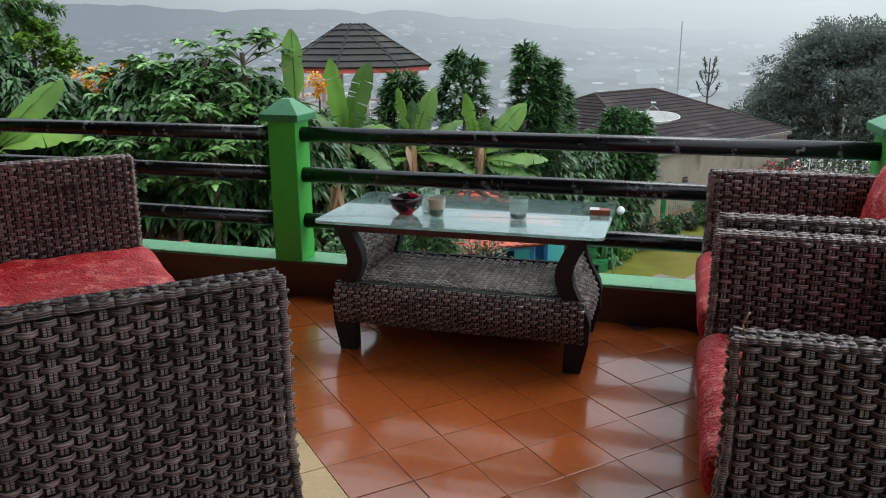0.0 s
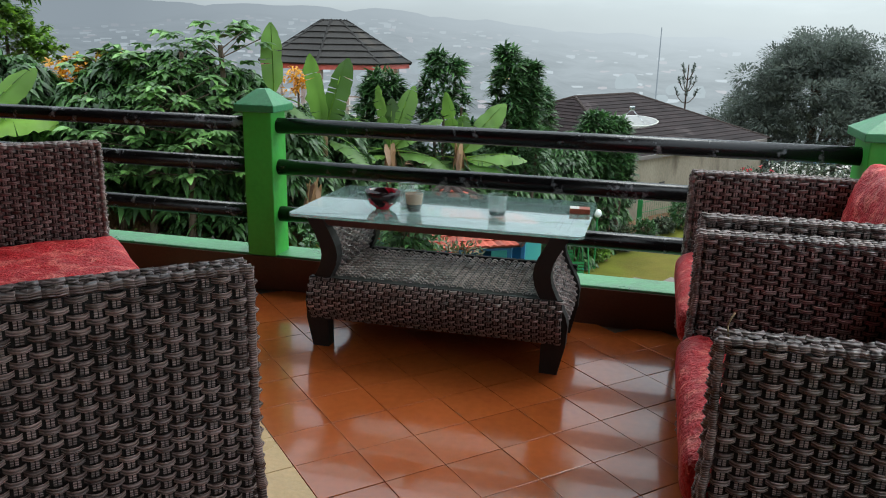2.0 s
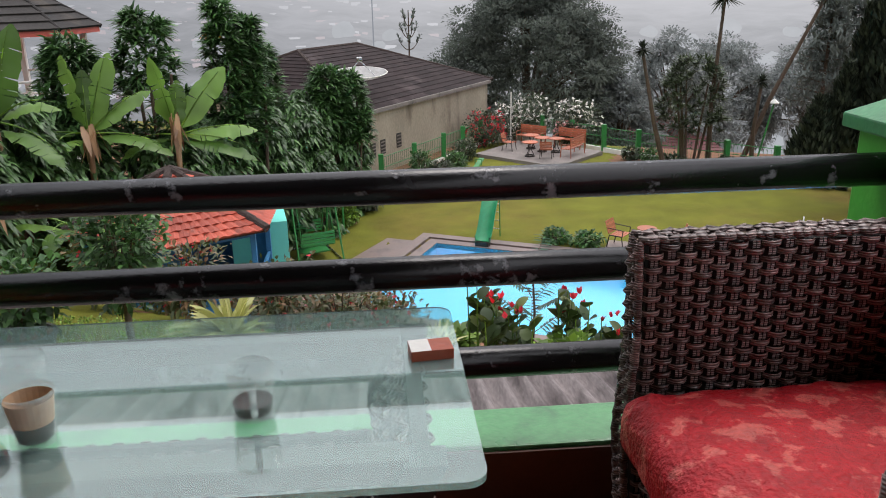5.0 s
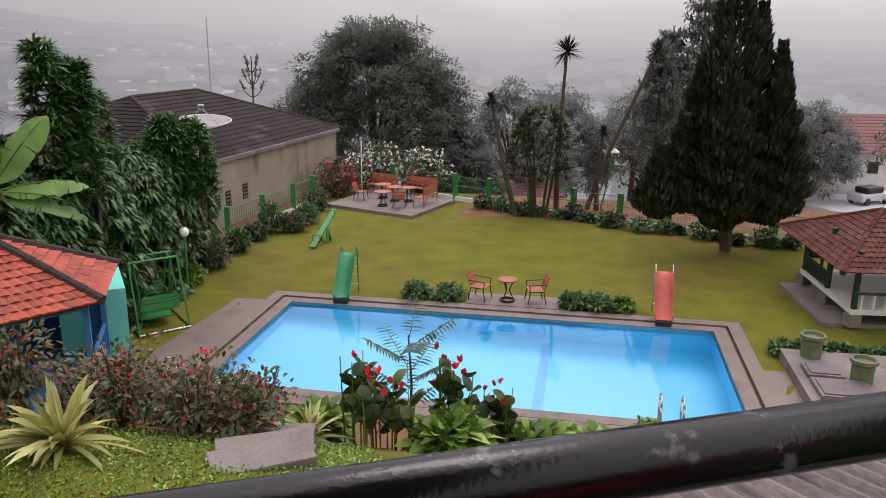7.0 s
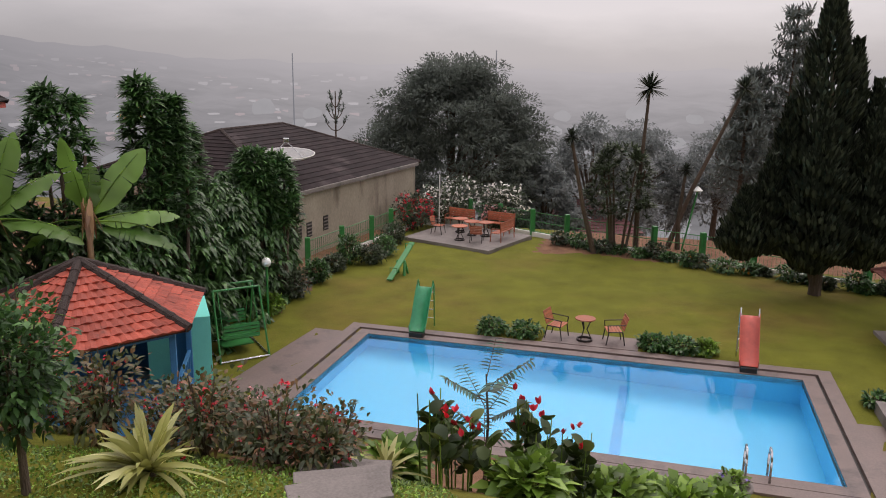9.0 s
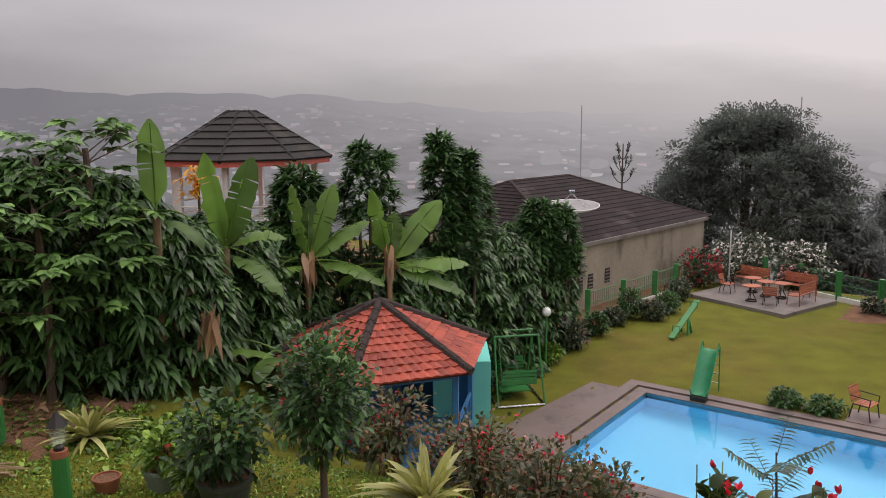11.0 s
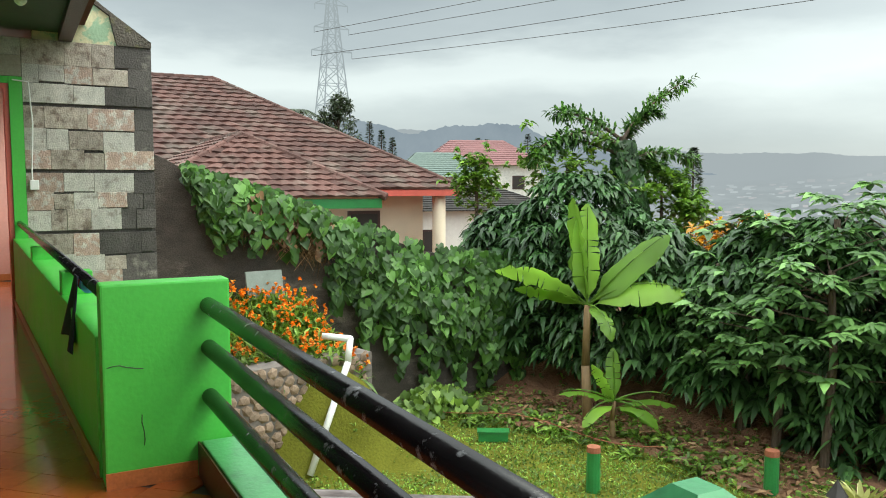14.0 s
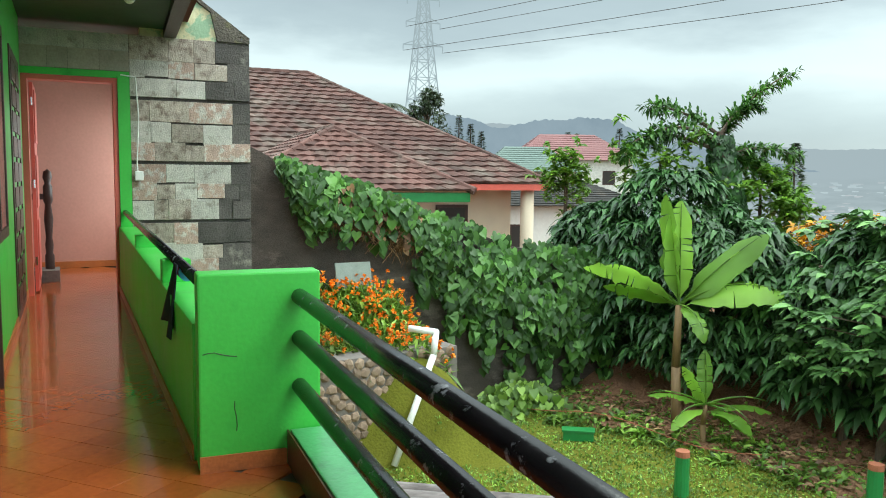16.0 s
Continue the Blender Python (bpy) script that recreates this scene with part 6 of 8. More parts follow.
def wicker_seat(name, label, w, m, seats=1, ah=0.77, group="", seat=0.45):
    """Front at y = 0, back at y = 0.82, arms to the full height of the sides."""
    t = thing(name, label, "armchair" if seats == 1 else "sofa", m, group)
    a = 0.085
    for sx in (-1, 1):
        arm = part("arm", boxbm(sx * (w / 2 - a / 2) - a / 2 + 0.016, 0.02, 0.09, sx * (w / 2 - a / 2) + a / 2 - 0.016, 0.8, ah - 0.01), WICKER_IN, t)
        for o in (-1, 1):
            x = sx * (w / 2 - a / 2) + o * (a / 2 - 0.018)
            # panel runs front to back
            part("weave", weave(0.78, ah - 0.09, 0.02, both=False), None, arm, kind="stuff").matrix_basis = Matrix.Translation((x, 0.01 if o > 0 else 0.79, 0.085)) @ pose(0, 0, 0, 0, 0, 90 if o > 0 else -90)
            bm = braid([(x + 0.004 * o, 0.0, 0.09), (x + 0.012 * o, -0.012, 0.3), (x + 0.008 * o, 0.004, 0.55), (x, 0.0, ah)])
            braid([(x, 0.0, ah), (x, 0.4, ah + 0.004), (x, 0.79, ah)], bm=bm)
            part("border", bm, WICKER, arm, smooth=True)
        part("weave", weave(a - 0.02, ah - 0.09, 0.02, 0.022, both=False), None, arm, kind="stuff").matrix_basis = pose(sx * (w / 2 - a / 2) - a / 2 + 0.01, 0.008, 0.085)
        part("weave", weave(0.78, a - 0.03, 0.02, both=False), None, arm, kind="stuff").matrix_basis = Matrix.Translation((sx * (w / 2 - a / 2) + a / 2 - 0.015, 0.01, ah - 0.012)) @ pose(0, 0, 0, 0, 0, 90) @ pose(0, 0, 0, -90, 0, 0)
        for y in (0.06, 0.74):
            part("foot", boxbm(sx * (w / 2 - 0.05) - 0.028, y - 0.028, 0, sx * (w / 2 - 0.05) + 0.028, y + 0.028, 0.1, bevel=0.005), DARK_WOOD, t)
    inner = w - 2 * a
    base = woven("seat_front", t, inner, seat - 0.23, pose(-inner / 2, 0.05, 0.09), 0.03, "", both=False)
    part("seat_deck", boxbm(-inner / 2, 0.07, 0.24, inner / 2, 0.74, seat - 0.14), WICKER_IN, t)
    woven("backrest", t, w - 0.01, ah - 0.02, Matrix.Translation((-w / 2 + 0.005, 0.775, 0.085)), 0.05, "t")
    sw = inner / seats
    for k in range(seats):
        x = -inner / 2 + k * sw
        cushion(t, "seat_cushion", x + 0.01, -0.04, seat - 0.138, x + sw - 0.01, 0.7, seat, 3 + k, label="crumpled red floral seat cushion")
        cushion(t, "back_cushion", x + 0.02, -0.07, 0.0, x + sw - 0.02, 0.09, 0.42, 8 + k, m=pose(0, 0.62, seat + 0.02, -16), label="red floral back cushion", puff=0.05)
    return t


wicker_seat("wicker_armchair", "dark brown wicker armchair with red floral cushions", 1.0, pose(2.135, -0.67, 0, 0, 0, -90), ah=0.79, group="wicker armchairs")
frayed = wicker_seat("wicker_armchair", "dark brown wicker armchair with a frayed arm and red cushions", 1.0, pose(2.125, -1.695, 0, 0, 0, -90), ah=0.76, group="wicker armchairs")
part("frayed_strand", tubes([(0.445, 0.02, 0.75), (0.441, 0.014, 0.78), (0.446, 0.02, 0.8), (0.436, 0.026, 0.806)], 0.0022, 6), L_DRY_WOOD, frayed, "loose frayed strand on the arm", smooth=True)
WEAVE[:] = 0.031, 0.0145
wicker_seat("wicker_sofa", "long dark brown wicker sofa with red floral cushions", 2.0, pose(0.53, -1.76, 0, 0, 0, 135.8), 2, ah=0.9, seat=0.54)


def coffee_table():
    x0, x1, y0, y1 = 0.5, 1.735, -0.79, -0.1
    cx, cy = (x0 + x1) / 2, (y0 + y1) / 2
    t = thing("coffee_table", "dark wicker coffee table with a pale glass top", "table", pose(cx, cy, 0))
    hw, hd = (x1 - x0) / 2, (y1 - y0) / 2
    pts = []
    r = 0.035
    for sx, sy, a0 in ((1, 1, 0), (-1, 1, 90), (-1, -1, 180), (1, -1, 270)):
        for k in range(5):
            a = radians(a0 + 22.5 * k)
            pts.append((sx * (hw - r) + r * math.cos(a), sy * (hd - r) + r * math.sin(a)))
    bm = prism(pts, 0.593, 0.605)
    top = part("glass_top", bm, GLASS_TOP, t, "pale greenish glass top")
    top.visible_shadow = False
    # end frames with an S-curve, woven between two posts
    ends = 0.5
    S = lambda z: 0.04 * np.cos((np.clip(z, 0, 0.6) - 0.2) / 0.22 * math.pi) - 0.004
    for sx in (-1, 1):
        cv = lambda x, z, sx=sx: -sx * S(z + 0.13)
        m = Matrix.Translation((sx * ends, -0.25, 0.13)) @ pose(0, 0, 0, 0, 0, 90)
        e = woven("end_panel", t, 0.5, 0.445, m, 0.03, "", curve=cv)
        for y in (-0.25, 0.25):
            bm = bmesh.new()
            n = 14
            prev = None
            for k in range(n + 1):
                z = 0.585 * k / n
                o = sx * float(S(np.array([max(z, 0.13)]))[()]) - sx * 0.12 * max(0.0, 0.13 - z)
                wd = 0.036 if z > 0.13 else 0.05 - 0.1 * (0.13 - z)
                c = [bm.verts.new((sx * ends + o + a * wd, y + b * 0.03, z)) for a, b in ((-1, -1), (1, -1), (1, 1), (-1, 1))]
                if prev:
                    for q in range(4):
                        bm.faces.new((prev[q], prev[(q + 1) % 4], c[(q + 1) % 4], c[q]))
                else:
                    bm.faces.new(c[::-1])
                prev = c
            bm.faces.new(prev)
            part("leg", bm, WICKER_IN, t, "curved near-black wooden leg")
    # woven trough shelf that rolls over at the front and back
    L = 2 * ends - 0.06
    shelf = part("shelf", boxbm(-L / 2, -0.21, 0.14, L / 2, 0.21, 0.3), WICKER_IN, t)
    part("weave", weave(L, 0.46, 0.02, both=False), None, shelf, kind="stuff").matrix_basis = Matrix.Translation((-L / 2, -0.23, 0.305)) @ pose(0, 0, 0, -90, 0, 0)
    LA = 2 * ends + 0.1
    cv = lambda x, z: -0.045 * np.sin(np.clip(z / 0.19, 0, 1) * math.pi * 0.95)
    for s in (-1, 1):
        woven("shelf_apron", t, LA, 0.19, pose(-LA / 2, -0.265, 0.13) if s < 0 else pose(LA / 2, 0.265, 0.13, 0, 0, 180), 0.02, "", curve=cv, both=False)
    for y in (-0.235, 0.235):
        part("top_rail", boxbm(-ends, y - 0.03, 0.545, ends, y + 0.03, 0.59, bevel=0.006), DARK_WOOD, t)


GLASS_TOP = glass_material("table_glass", (0.72, 0.95, 0.9), 0.015, 1.75)
GLASS_TOP.node_tree.nodes["Principled BSDF"].inputs["Transmission Weight"].default_value = 0.9
CLEAR = material("clear_thin_glass", (0.75, 0.92, 0.88), 0.05, vary=0.02, bump=0.0, spec=0.8)
CLEAR.node_tree.nodes["Principled BSDF"].inputs["Alpha"].default_value = 0.22
coffee_table()


def tableware():
    COFFEE = material("dark_coffee", (0.02, 0.008, 0.004), 0.15, vary=0.1, bump=0)
    FOAM = material("coffee_residue", (0.5, 0.33, 0.2), 0.7)
    LACQ = material("black_lacquer", (0.02, 0.008, 0.01), 0.15, vary=0.2, spot=(0.5, 0.01, 0.03), spot_at=(0.5, 0.53), spot_scale=11, bump=0.0)
    z = 0.6055

    def glass(x, y, h, r0, r1, fill, handle=False, foam=False, label="clear drinking glass with coffee dregs"):
        g = thing("drinking_glass", label, "glass", pose(x, y, z), "glasses on the table")
        o = part("body", lathe([(0.0, 0.001), (r0, 0.001), (r0 + (r1 - r0) * 0.5, h * 0.5), (r1, h), (r1 - 0.0025, h), (r1 - 0.0025, h - 0.006)], 32), CLEAR, g, smooth=True)
        o.visible_shadow = False
        part("coffee", lathe([(0.0, 0.009), (r0 - 0.004, 0.009), (r0 - 0.003 + (r1 - r0) * fill, h * fill), (0.0, h * fill)], 24), COFFEE, g, "dark coffee in the glass")
        if foam:
            part("residue", lathe([(r0 - 0.0028 + (r1 - r0) * fill, h * fill), (r1 - 0.0032, h * 0.88)], 24), FOAM, g, "milky residue on the glass")
        if handle:
            part("handle", tubes([(r1 * 0.2, -r1 * 0.92, h * 0.75), (r1 * 0.3, -r1 * 1.5, h * 0.65), (r1 * 0.3, -r1 * 1.5, h * 0.35), (r1 * 0.2, -r1 * 0.88, h * 0.25)], 0.006, 8), CLEAR, g, smooth=True)

    glass(1.0, -0.6, 0.095, 0.031, 0.042, 0.42, foam=True)
    glass(0.935, -0.475, 0.1, 0.036, 0.044, 0.12, label="empty clear glass with pale dregs")
    glass(1.35, -0.55, 0.095, 0.036, 0.042, 0.3, True, label="clear glass mug with a little dark coffee")
    b = thing("bowl", "small black and red lacquered bowl", "bowl", pose(0.845, -0.56, z))
    part("body", lathe([(0.0, 0.0), (0.03, 0.0), (0.032, 0.006), (0.058, 0.025), (0.073, 0.055), (0.076, 0.078), (0.073, 0.078), (0.068, 0.055), (0.052, 0.028), (0.0, 0.014)], 36), LACQ, b, smooth=True)
    c = thing("cigarette_box", "red and brown cardboard box on the glass", "box", pose(1.675, -0.35, z, 0, 0, 6))
    part("lid", boxbm(-0.043, -0.028, 0, 0.043, 0.028, 0.022, bevel=0.001), material("red_brown_card", (0.35, 0.07, 0.03), 0.45, spot=(0.5, 0.3, 0.2), spot_at=(0.55, 0.6)), c)
    part("flap", boxbm(-0.043, -0.028, 0.0223, -0.002, 0.028, 0.0228), WHITE, c, "pale card flap")


tableware()


# ---- garden things ----
def build_garden():
    rng = np.random.RandomState(21)
    ang_u = math.degrees(math.atan2(PU.y, PU.x))

    def on_pool(u, v, z=0.0, turn=0):
        return pose(*pool_xy(u, v), PZ + z, 0, 0, ang_u + turn)

    def slide(u, mat, label):
        t = thing("pool_slide", label, "slide", on_pool(u, -0.15, 0.05), "pool slides")
        bm = bmesh.new()
        prev = None
        n = 14
        for k in range(n + 1):
            f = k / n
            y, z = 0.95 * f, 0.12 + 1.15 * (f * f * (3 - 2 * f))
            c = [bm.verts.new((x, y, z + h)) for x, h in ((-0.24, 0.16), (-0.22, 0.02), (0.22, 0.02), (0.24, 0.16), (0.26, 0.16), (0.24, -0.02), (-0.24, -0.02), (-0.26, 0.16))]
            if prev:
                for q in range(8):
                    bm.faces.new((prev[q], prev[(q + 1) % 8], c[(q + 1) % 8], c[q]))
            prev = c
        bmesh.ops.recalc_face_normals(bm, faces=bm.faces)
        part("chute", bm, mat, t, smooth=True)
        part("base", boxbm(-0.22, -0.08, -0.04, 0.22, 0.16, 0.11, bevel=0.01), IRON, t)
        for s in (-1, 1):
            part("ladder_rail", tubes([(s * 0.24, 1.1, 0), (s * 0.24, 1.02, 1.35), (s * 0.24, 0.92, 1.5), (s * 0.24, 0.8, 1.3)], 0.02, 8), STEEL if mat is SLIDE_RED else GREEN_DK, t)
        for k in range(4):
            part("rung", tube(bmesh.new(), (-0.24, 1.08, 0.25 + 0.28 * k), (0.24, 1.08, 0.25 + 0.28 * k), 0.015, seg=8), STEEL, t)

    slide(1.5, SLIDE_GREEN, "green fibreglass pool slide")
    slide(10.95, SLIDE_RED, "faded red fibreglass pool slide")

    def slat_chair(m, label="slatted garden chair with an iron frame", w=0.55, group="pool chairs"):
        t = thing("garden_chair", label, "chair", m, group)
        for k in range(5):
            part("seat_slat", boxbm(-w / 2, -0.22 + 0.09 * k, 0.4, w / 2, -0.15 + 0.09 * k, 0.42), WOOD_RED, t)
        for k in range(5):
            part("back_slat", boxbm(-w / 2, 0, 0.02 + 0.085 * k, w / 2, 0.02, 0.09 + 0.085 * k, m=pose(0, 0.24, 0.42, -18)), WOOD_RED, t)
        for s in (-1, 1):
            part("frame", tubes([(s * w / 2, -0.25, 0), (s * w / 2, -0.18, 0.4), (s * w / 2, 0.22, 0.4), (s * w / 2, 0.3, 0)], 0.018, 6), IRON, t)
            part("armrest", tubes([(s * w / 2, -0.2, 0.4), (s * w / 2, -0.22, 0.6), (s * w / 2, 0.3, 0.62)], 0.016, 6), IRON, t)

    def round_table(m, group="", r=0.3):
        t = thing("garden_table", "small round red garden table with iron legs", "table", m, group)
        part("top", lathe([(0, 0.66), (r, 0.66), (r, 0.69), (0, 0.69)], 24), WOOD_RED, t)
        for k in range(3):
            a = 2.1 * k
            part("leg", tubes([(math.cos(a) * 0.22, math.sin(a) * 0.22, 0), (math.cos(a) * 0.06, math.sin(a) * 0.06, 0.35), (math.cos(a) * 0.18, math.sin(a) * 0.18, 0.66)], 0.018, 6), IRON, t)
        part("foot_ring", lathe([(0.2, 0.0), (0.24, 0.0), (0.24, 0.06), (0.2, 0.06), (0.2, 0.0)], 16), IRON, t)

    pad = [(5.2, -0.82), (8.0, -0.82), (8.0, -1.9), (5.2, -1.9)]
    solid("chair_pad", prism([pool_xy(a, b) for a, b in pad], PZ - 0.2, PZ + 0.06), PAVE, "small paved pad behind the pool kerb", "paving", kind="structure")
    slat_chair(on_pool(5.6, -1.35, 0.06, 75))
    slat_chair(on_pool(7.25, -1.35, 0.06, -75))
    round_table(on_pool(6.42, -1.3, 0.06))
    for u, w in ((3.6, 0.9), (4.6, 0.9), (8.4, 0.8), (9.2, 1.0), (9.9, 0.6)):
        x, y = pool_xy(u, -1.25)
        bush("border_bush", "low green border bush behind the pool", x, y, 0.45, w, L_GRASS if u > 9.5 else L_DRAC, rng, 500, 0.16, group="pool border bushes")
    # steps into the pool: ladder
    lad = thing("pool_ladder", "steel pool ladder with two curved rails", "ladder", on_pool(10.6, PW + 0.1, 0.02))
    for s in (-0.23, 0.23):
        part("rail", tubes([(s, -0.2, 0.0), (s, -0.2, 0.45), (s, -0.08, 0.62), (s, 0.1, 0.62), (s, 0.2, 0.45), (s, 0.22, -0.5)], 0.024, 8), STEEL, lad, smooth=True)
    # patio with benches
    pat = [(6.13, 35.68), (9.43, 32.25), (12.27, 35.2), (8.75, 38.6)]
    solid("patio", prism(pat, PZ - 0.3, PZ + 0.15), CONC, "pale wet paved patio on the lawn", "paving", kind="structure")

    def bench(x, y, turn):
        t = thing("garden_bench", "red slatted garden bench with ornate back", "bench", pose(x, y, PZ + 0.15, 0, 0, turn), "patio benches")
        for k in range(4):
            part("seat_slat", boxbm(-0.75, -0.2 + 0.11 * k, 0.4, 0.75, -0.11 + 0.11 * k, 0.43), WOOD_RED, t)
        for k in range(4):
            part("back_slat", boxbm(-0.75, 0.25, 0.5 + 0.11 * k, 0.75, 0.28, 0.59 + 0.11 * k), WOOD_RED, t)
        for s in (-0.72, 0.72):
            part("end_frame", tubes([(s, -0.25, 0), (s, -0.2, 0.6), (s, 0.27, 0.62), (s, 0.3, 0)], 0.025, 6), WOOD_RED, t)
            part("back_post", tube(bmesh.new(), (s, 0.27, 0.6), (s, 0.27, 0.95), 0.025, seg=6), WOOD_RED, t)

    bench(9.2, 37.6, -43), bench(10.9, 36.3, -43), bench(10.6, 34.5, -130)
    slat_chair(pose(7.9, 36.2, PZ + 0.15, 0, 0, 60), group="patio chairs")
    slat_chair(pose(9.3, 34.1, PZ + 0.15, 0, 0, 160), group="patio chairs")
    for x, y in ((8.6, 34.6), (9.4, 35.6), (10.0, 35.3), (9.0, 36.4)):
        round_table(pose(x, y, PZ + 0.15), "patio tables", 0.38)
    solid("flag_pole", tube(bmesh.new(), (8.3, 38.3, PZ), (8.3, 38.3, PZ + 2.7), 0.03, seg=8), WHITE, "thin white pole beside the patio", "pole")
    # see-saw
    s = thing("seesaw", "green wooden see-saw tilted on the lawn", "seesaw", pose(5.2, 29.4, PZ, 0, 0, 62))
    part("plank", boxbm(-1.35, -0.11, 0.5, 1.35, 0.11, 0.55, m=pose(0, 0, 0, 0, -20) @ Matrix.Translation((0.17, 0, 0))), GREEN_DK, s)
    for k in (-1, 1):
        part("leg", tube(bmesh.new(), (-0.2, 0.2 * k, 0), (0, 0.14 * k, 0.55), 0.05, seg=8), GREEN_DK, s)
        part("leg", tube(bmesh.new(), (0.2, 0.2 * k, 0), (0, 0.14 * k, 0.55), 0.05, seg=8), GREEN_DK, s)
        part("handle", tubes([(0.85 * k, -0.14, 0.5 + 0.3 * k), (0.85 * k, -0.14, 0.75 + 0.3 * k), (0.85 * k, 0.14, 0.75 + 0.3 * k), (0.85 * k, 0.14, 0.5 + 0.3 * k)], 0.016, 6), GREEN_DK, s)
    # swing frame
    w = thing("swing_seat", "green steel garden swing with facing seats", "swing", pose(-0.6, 21.6, PZ, 0, 0, 20))
    for sx in (-0.65, 0.65):
        for sy in (-1, 1):
            part("frame_leg", tube(bmesh.new(), (sx * 1.05, sy * 0.95, 0), (sx, sy * 0.3, 1.9), 0.028, seg=8), GREEN_DK, w)
        part("foot_bar", tube(bmesh.new(), (sx * 1.05, -0.95, 0.04), (sx * 1.05, 0.95, 0.04), 0.028, seg=8), STEEL, w)
    for y in (-0.3, 0.3):
        part("top_bar", tube(bmesh.new(), (-0.66, y, 1.9), (0.66, y, 1.9), 0.03, seg=8), GREEN_DK, w)
    for y in (-0.95, 0.95):
        part("foot_bar", tube(bmesh.new(), (-0.68, y, 0.04), (0.68, y, 0.04), 0.028, seg=8), STEEL, w)
    for s2 in (-1, 1):
        for k in range(4):
            part("seat_slat", boxbm(-0.5, s2 * (0.35 + 0.09 * k) - 0.035, 0.55, 0.5, s2 * (0.35 + 0.09 * k) + 0.035, 0.575), GREEN_DK, w)
            part("back_slat", boxbm(-0.5, s2 * 0.72 - 0.015, 0.62 + 0.1 * k, 0.5, s2 * 0.72 + 0.015, 0.69 + 0.1 * k), GREEN_DK, w)
        for x in (-0.5, 0.5):
            part("hanger", tube(bmesh.new(), (x, s2 * 0.7, 0.58), (x, s2 * 0.2, 1.88), 0.014, seg=6), GREEN_DK, w)
    part("footboard", boxbm(-0.45, -0.3, 0.22, 0.45, 0.3, 0.25), GREEN_DK, w)
    # lamp
    l = thing("garden_lamp", "green garden lamp post with a white globe", "lamp", pose(0.25, 23.9, PZ))
    part("post", lathe([(0.07, 0), (0.07, 0.1), (0.035, 0.14), (0.035, 1.8), (0.07, 1.84), (0.07, 1.88)], 12), GREEN_DK, l)
    bm = bmesh.new()
    bmesh.ops.create_uvsphere(bm, u_segments=20, v_segments=12, radius=0.15, matrix=Matrix.Translation((0, 0, 2.0)))
    part("globe", bm, MARKER, l, smooth=True)
    l = thing("garden_lamp", "leaning white lamp shade by the fence", "lamp", pose(18.4, 32.0, PZ))
    part("post", tube(bmesh.new(), (0, 0, 0), (0.55, 0, 2.7), 0.04, seg=8), GREEN_DK, l)
    part("shade", lathe([(0.02, 2.9), (0.22, 2.72), (0.2, 2.68), (0.0, 2.7)], 16, m=Matrix.Translation((0.55, 0, 0))), MARKER, l)
    # fence beyond the lawn and along the house wall
    def fence(pts, label, group):
        f = thing("fence", label, "fence")
        for a, b in zip(pts, pts[1:]):
            a, b = Vector((*a, PZ)), Vector((*b, PZ))
            n = max(1, round((b - a).length / 2.2))
            for k in range(n):
                p = a.lerp(b, k / n)
                part("post", boxbm(p.x - 0.11, p.y - 0.11, PZ - 0.4, p.x + 0.11, p.y + 0.11, PZ + 1.25, bevel=0.02), GREEN_DK, f)
            for z in (0.15, 0.65, 1.1):
                part("rail", tube(bmesh.new(), a + Vector((0, 0, z)), b + Vector((0, 0, z)), 0.018, seg=6), GREEN_DK, f)
            m = int((b - a).length / 0.16)
            bm = bmesh.new()
            for k in range(m):
                p = a.lerp(b, (k + 0.5) / m)
                tube(bm, p + Vector((0, 0, 0.1)), p + Vector((0, 0, 1.1)), 0.006, seg=4)
            part("wire_mesh", bm, GREEN_DK, f, kind="stuff")
            d = (b - a).normalized()
            bm = boxbm(0, -0.1, -0.4, (b - a).length, 0.1, 0.12, m=pose(a.x, a.y, PZ, 0, 0, math.degrees(math.atan2(d.y, d.x))))
            part("kerb", bm, WHITE, f, "stained white kerb")

    fence([(10.2, 39.6), (13.8, 34.6), (18.2, 29.8), (22.6, 25.2), (27, 20), (30, 14)], "green post and wire fence on a white kerb", "")
    fence([(1.6, 30.9), (4.6, 35.4), (7.9, 40.6), (10.2, 39.6)], "green fence posts along the plaster wall", "")
    # bushes along the borders
    for x, y, h, w2, m in ((1.0, 26.7, 1.0, 1.15, L_TREE), (1.9, 28.6, 0.9, 0.9, L_DRAC), (3.3, 31.3, 1.3, 1.0, L_DRAC), (4.2, 31.3, 0.8, 1.1, L_TREE), (4.9, 32.6, 0.9, 1.0, L_DRAC), (5.6, 34.9, 1.0, 1.1, L_TREE), (2.6, 30.2, 0.7, 0.9, L_TREE), (0.3, 24.9, 0.7, 0.8, L_GRASS)):
        bush("border_shrub", "rounded green border shrub", x, y, h, w2, m, rng, 1100, 0.14, group="border shrubs", z=PZ)
    for x, y, h, w2, fl in ((7.0, 38.2, 1.9, 2.2, F_RED), (8.8, 39.9, 2.0, 2.6, F_WHITE), (11.2, 38.0, 1.2, 1.5, F_PINK), (11.8, 39.2, 2.2, 2.6, F_WHITE), (9.9, 40.6, 2.4, 2.6, F_WHITE)):
        bush("flowering_shrub", "flowering shrub beside the patio", x, y, h, w2, L_TREE, rng, 1300, 0.17, fl, 110, 0.14, "flowering shrubs", PZ)
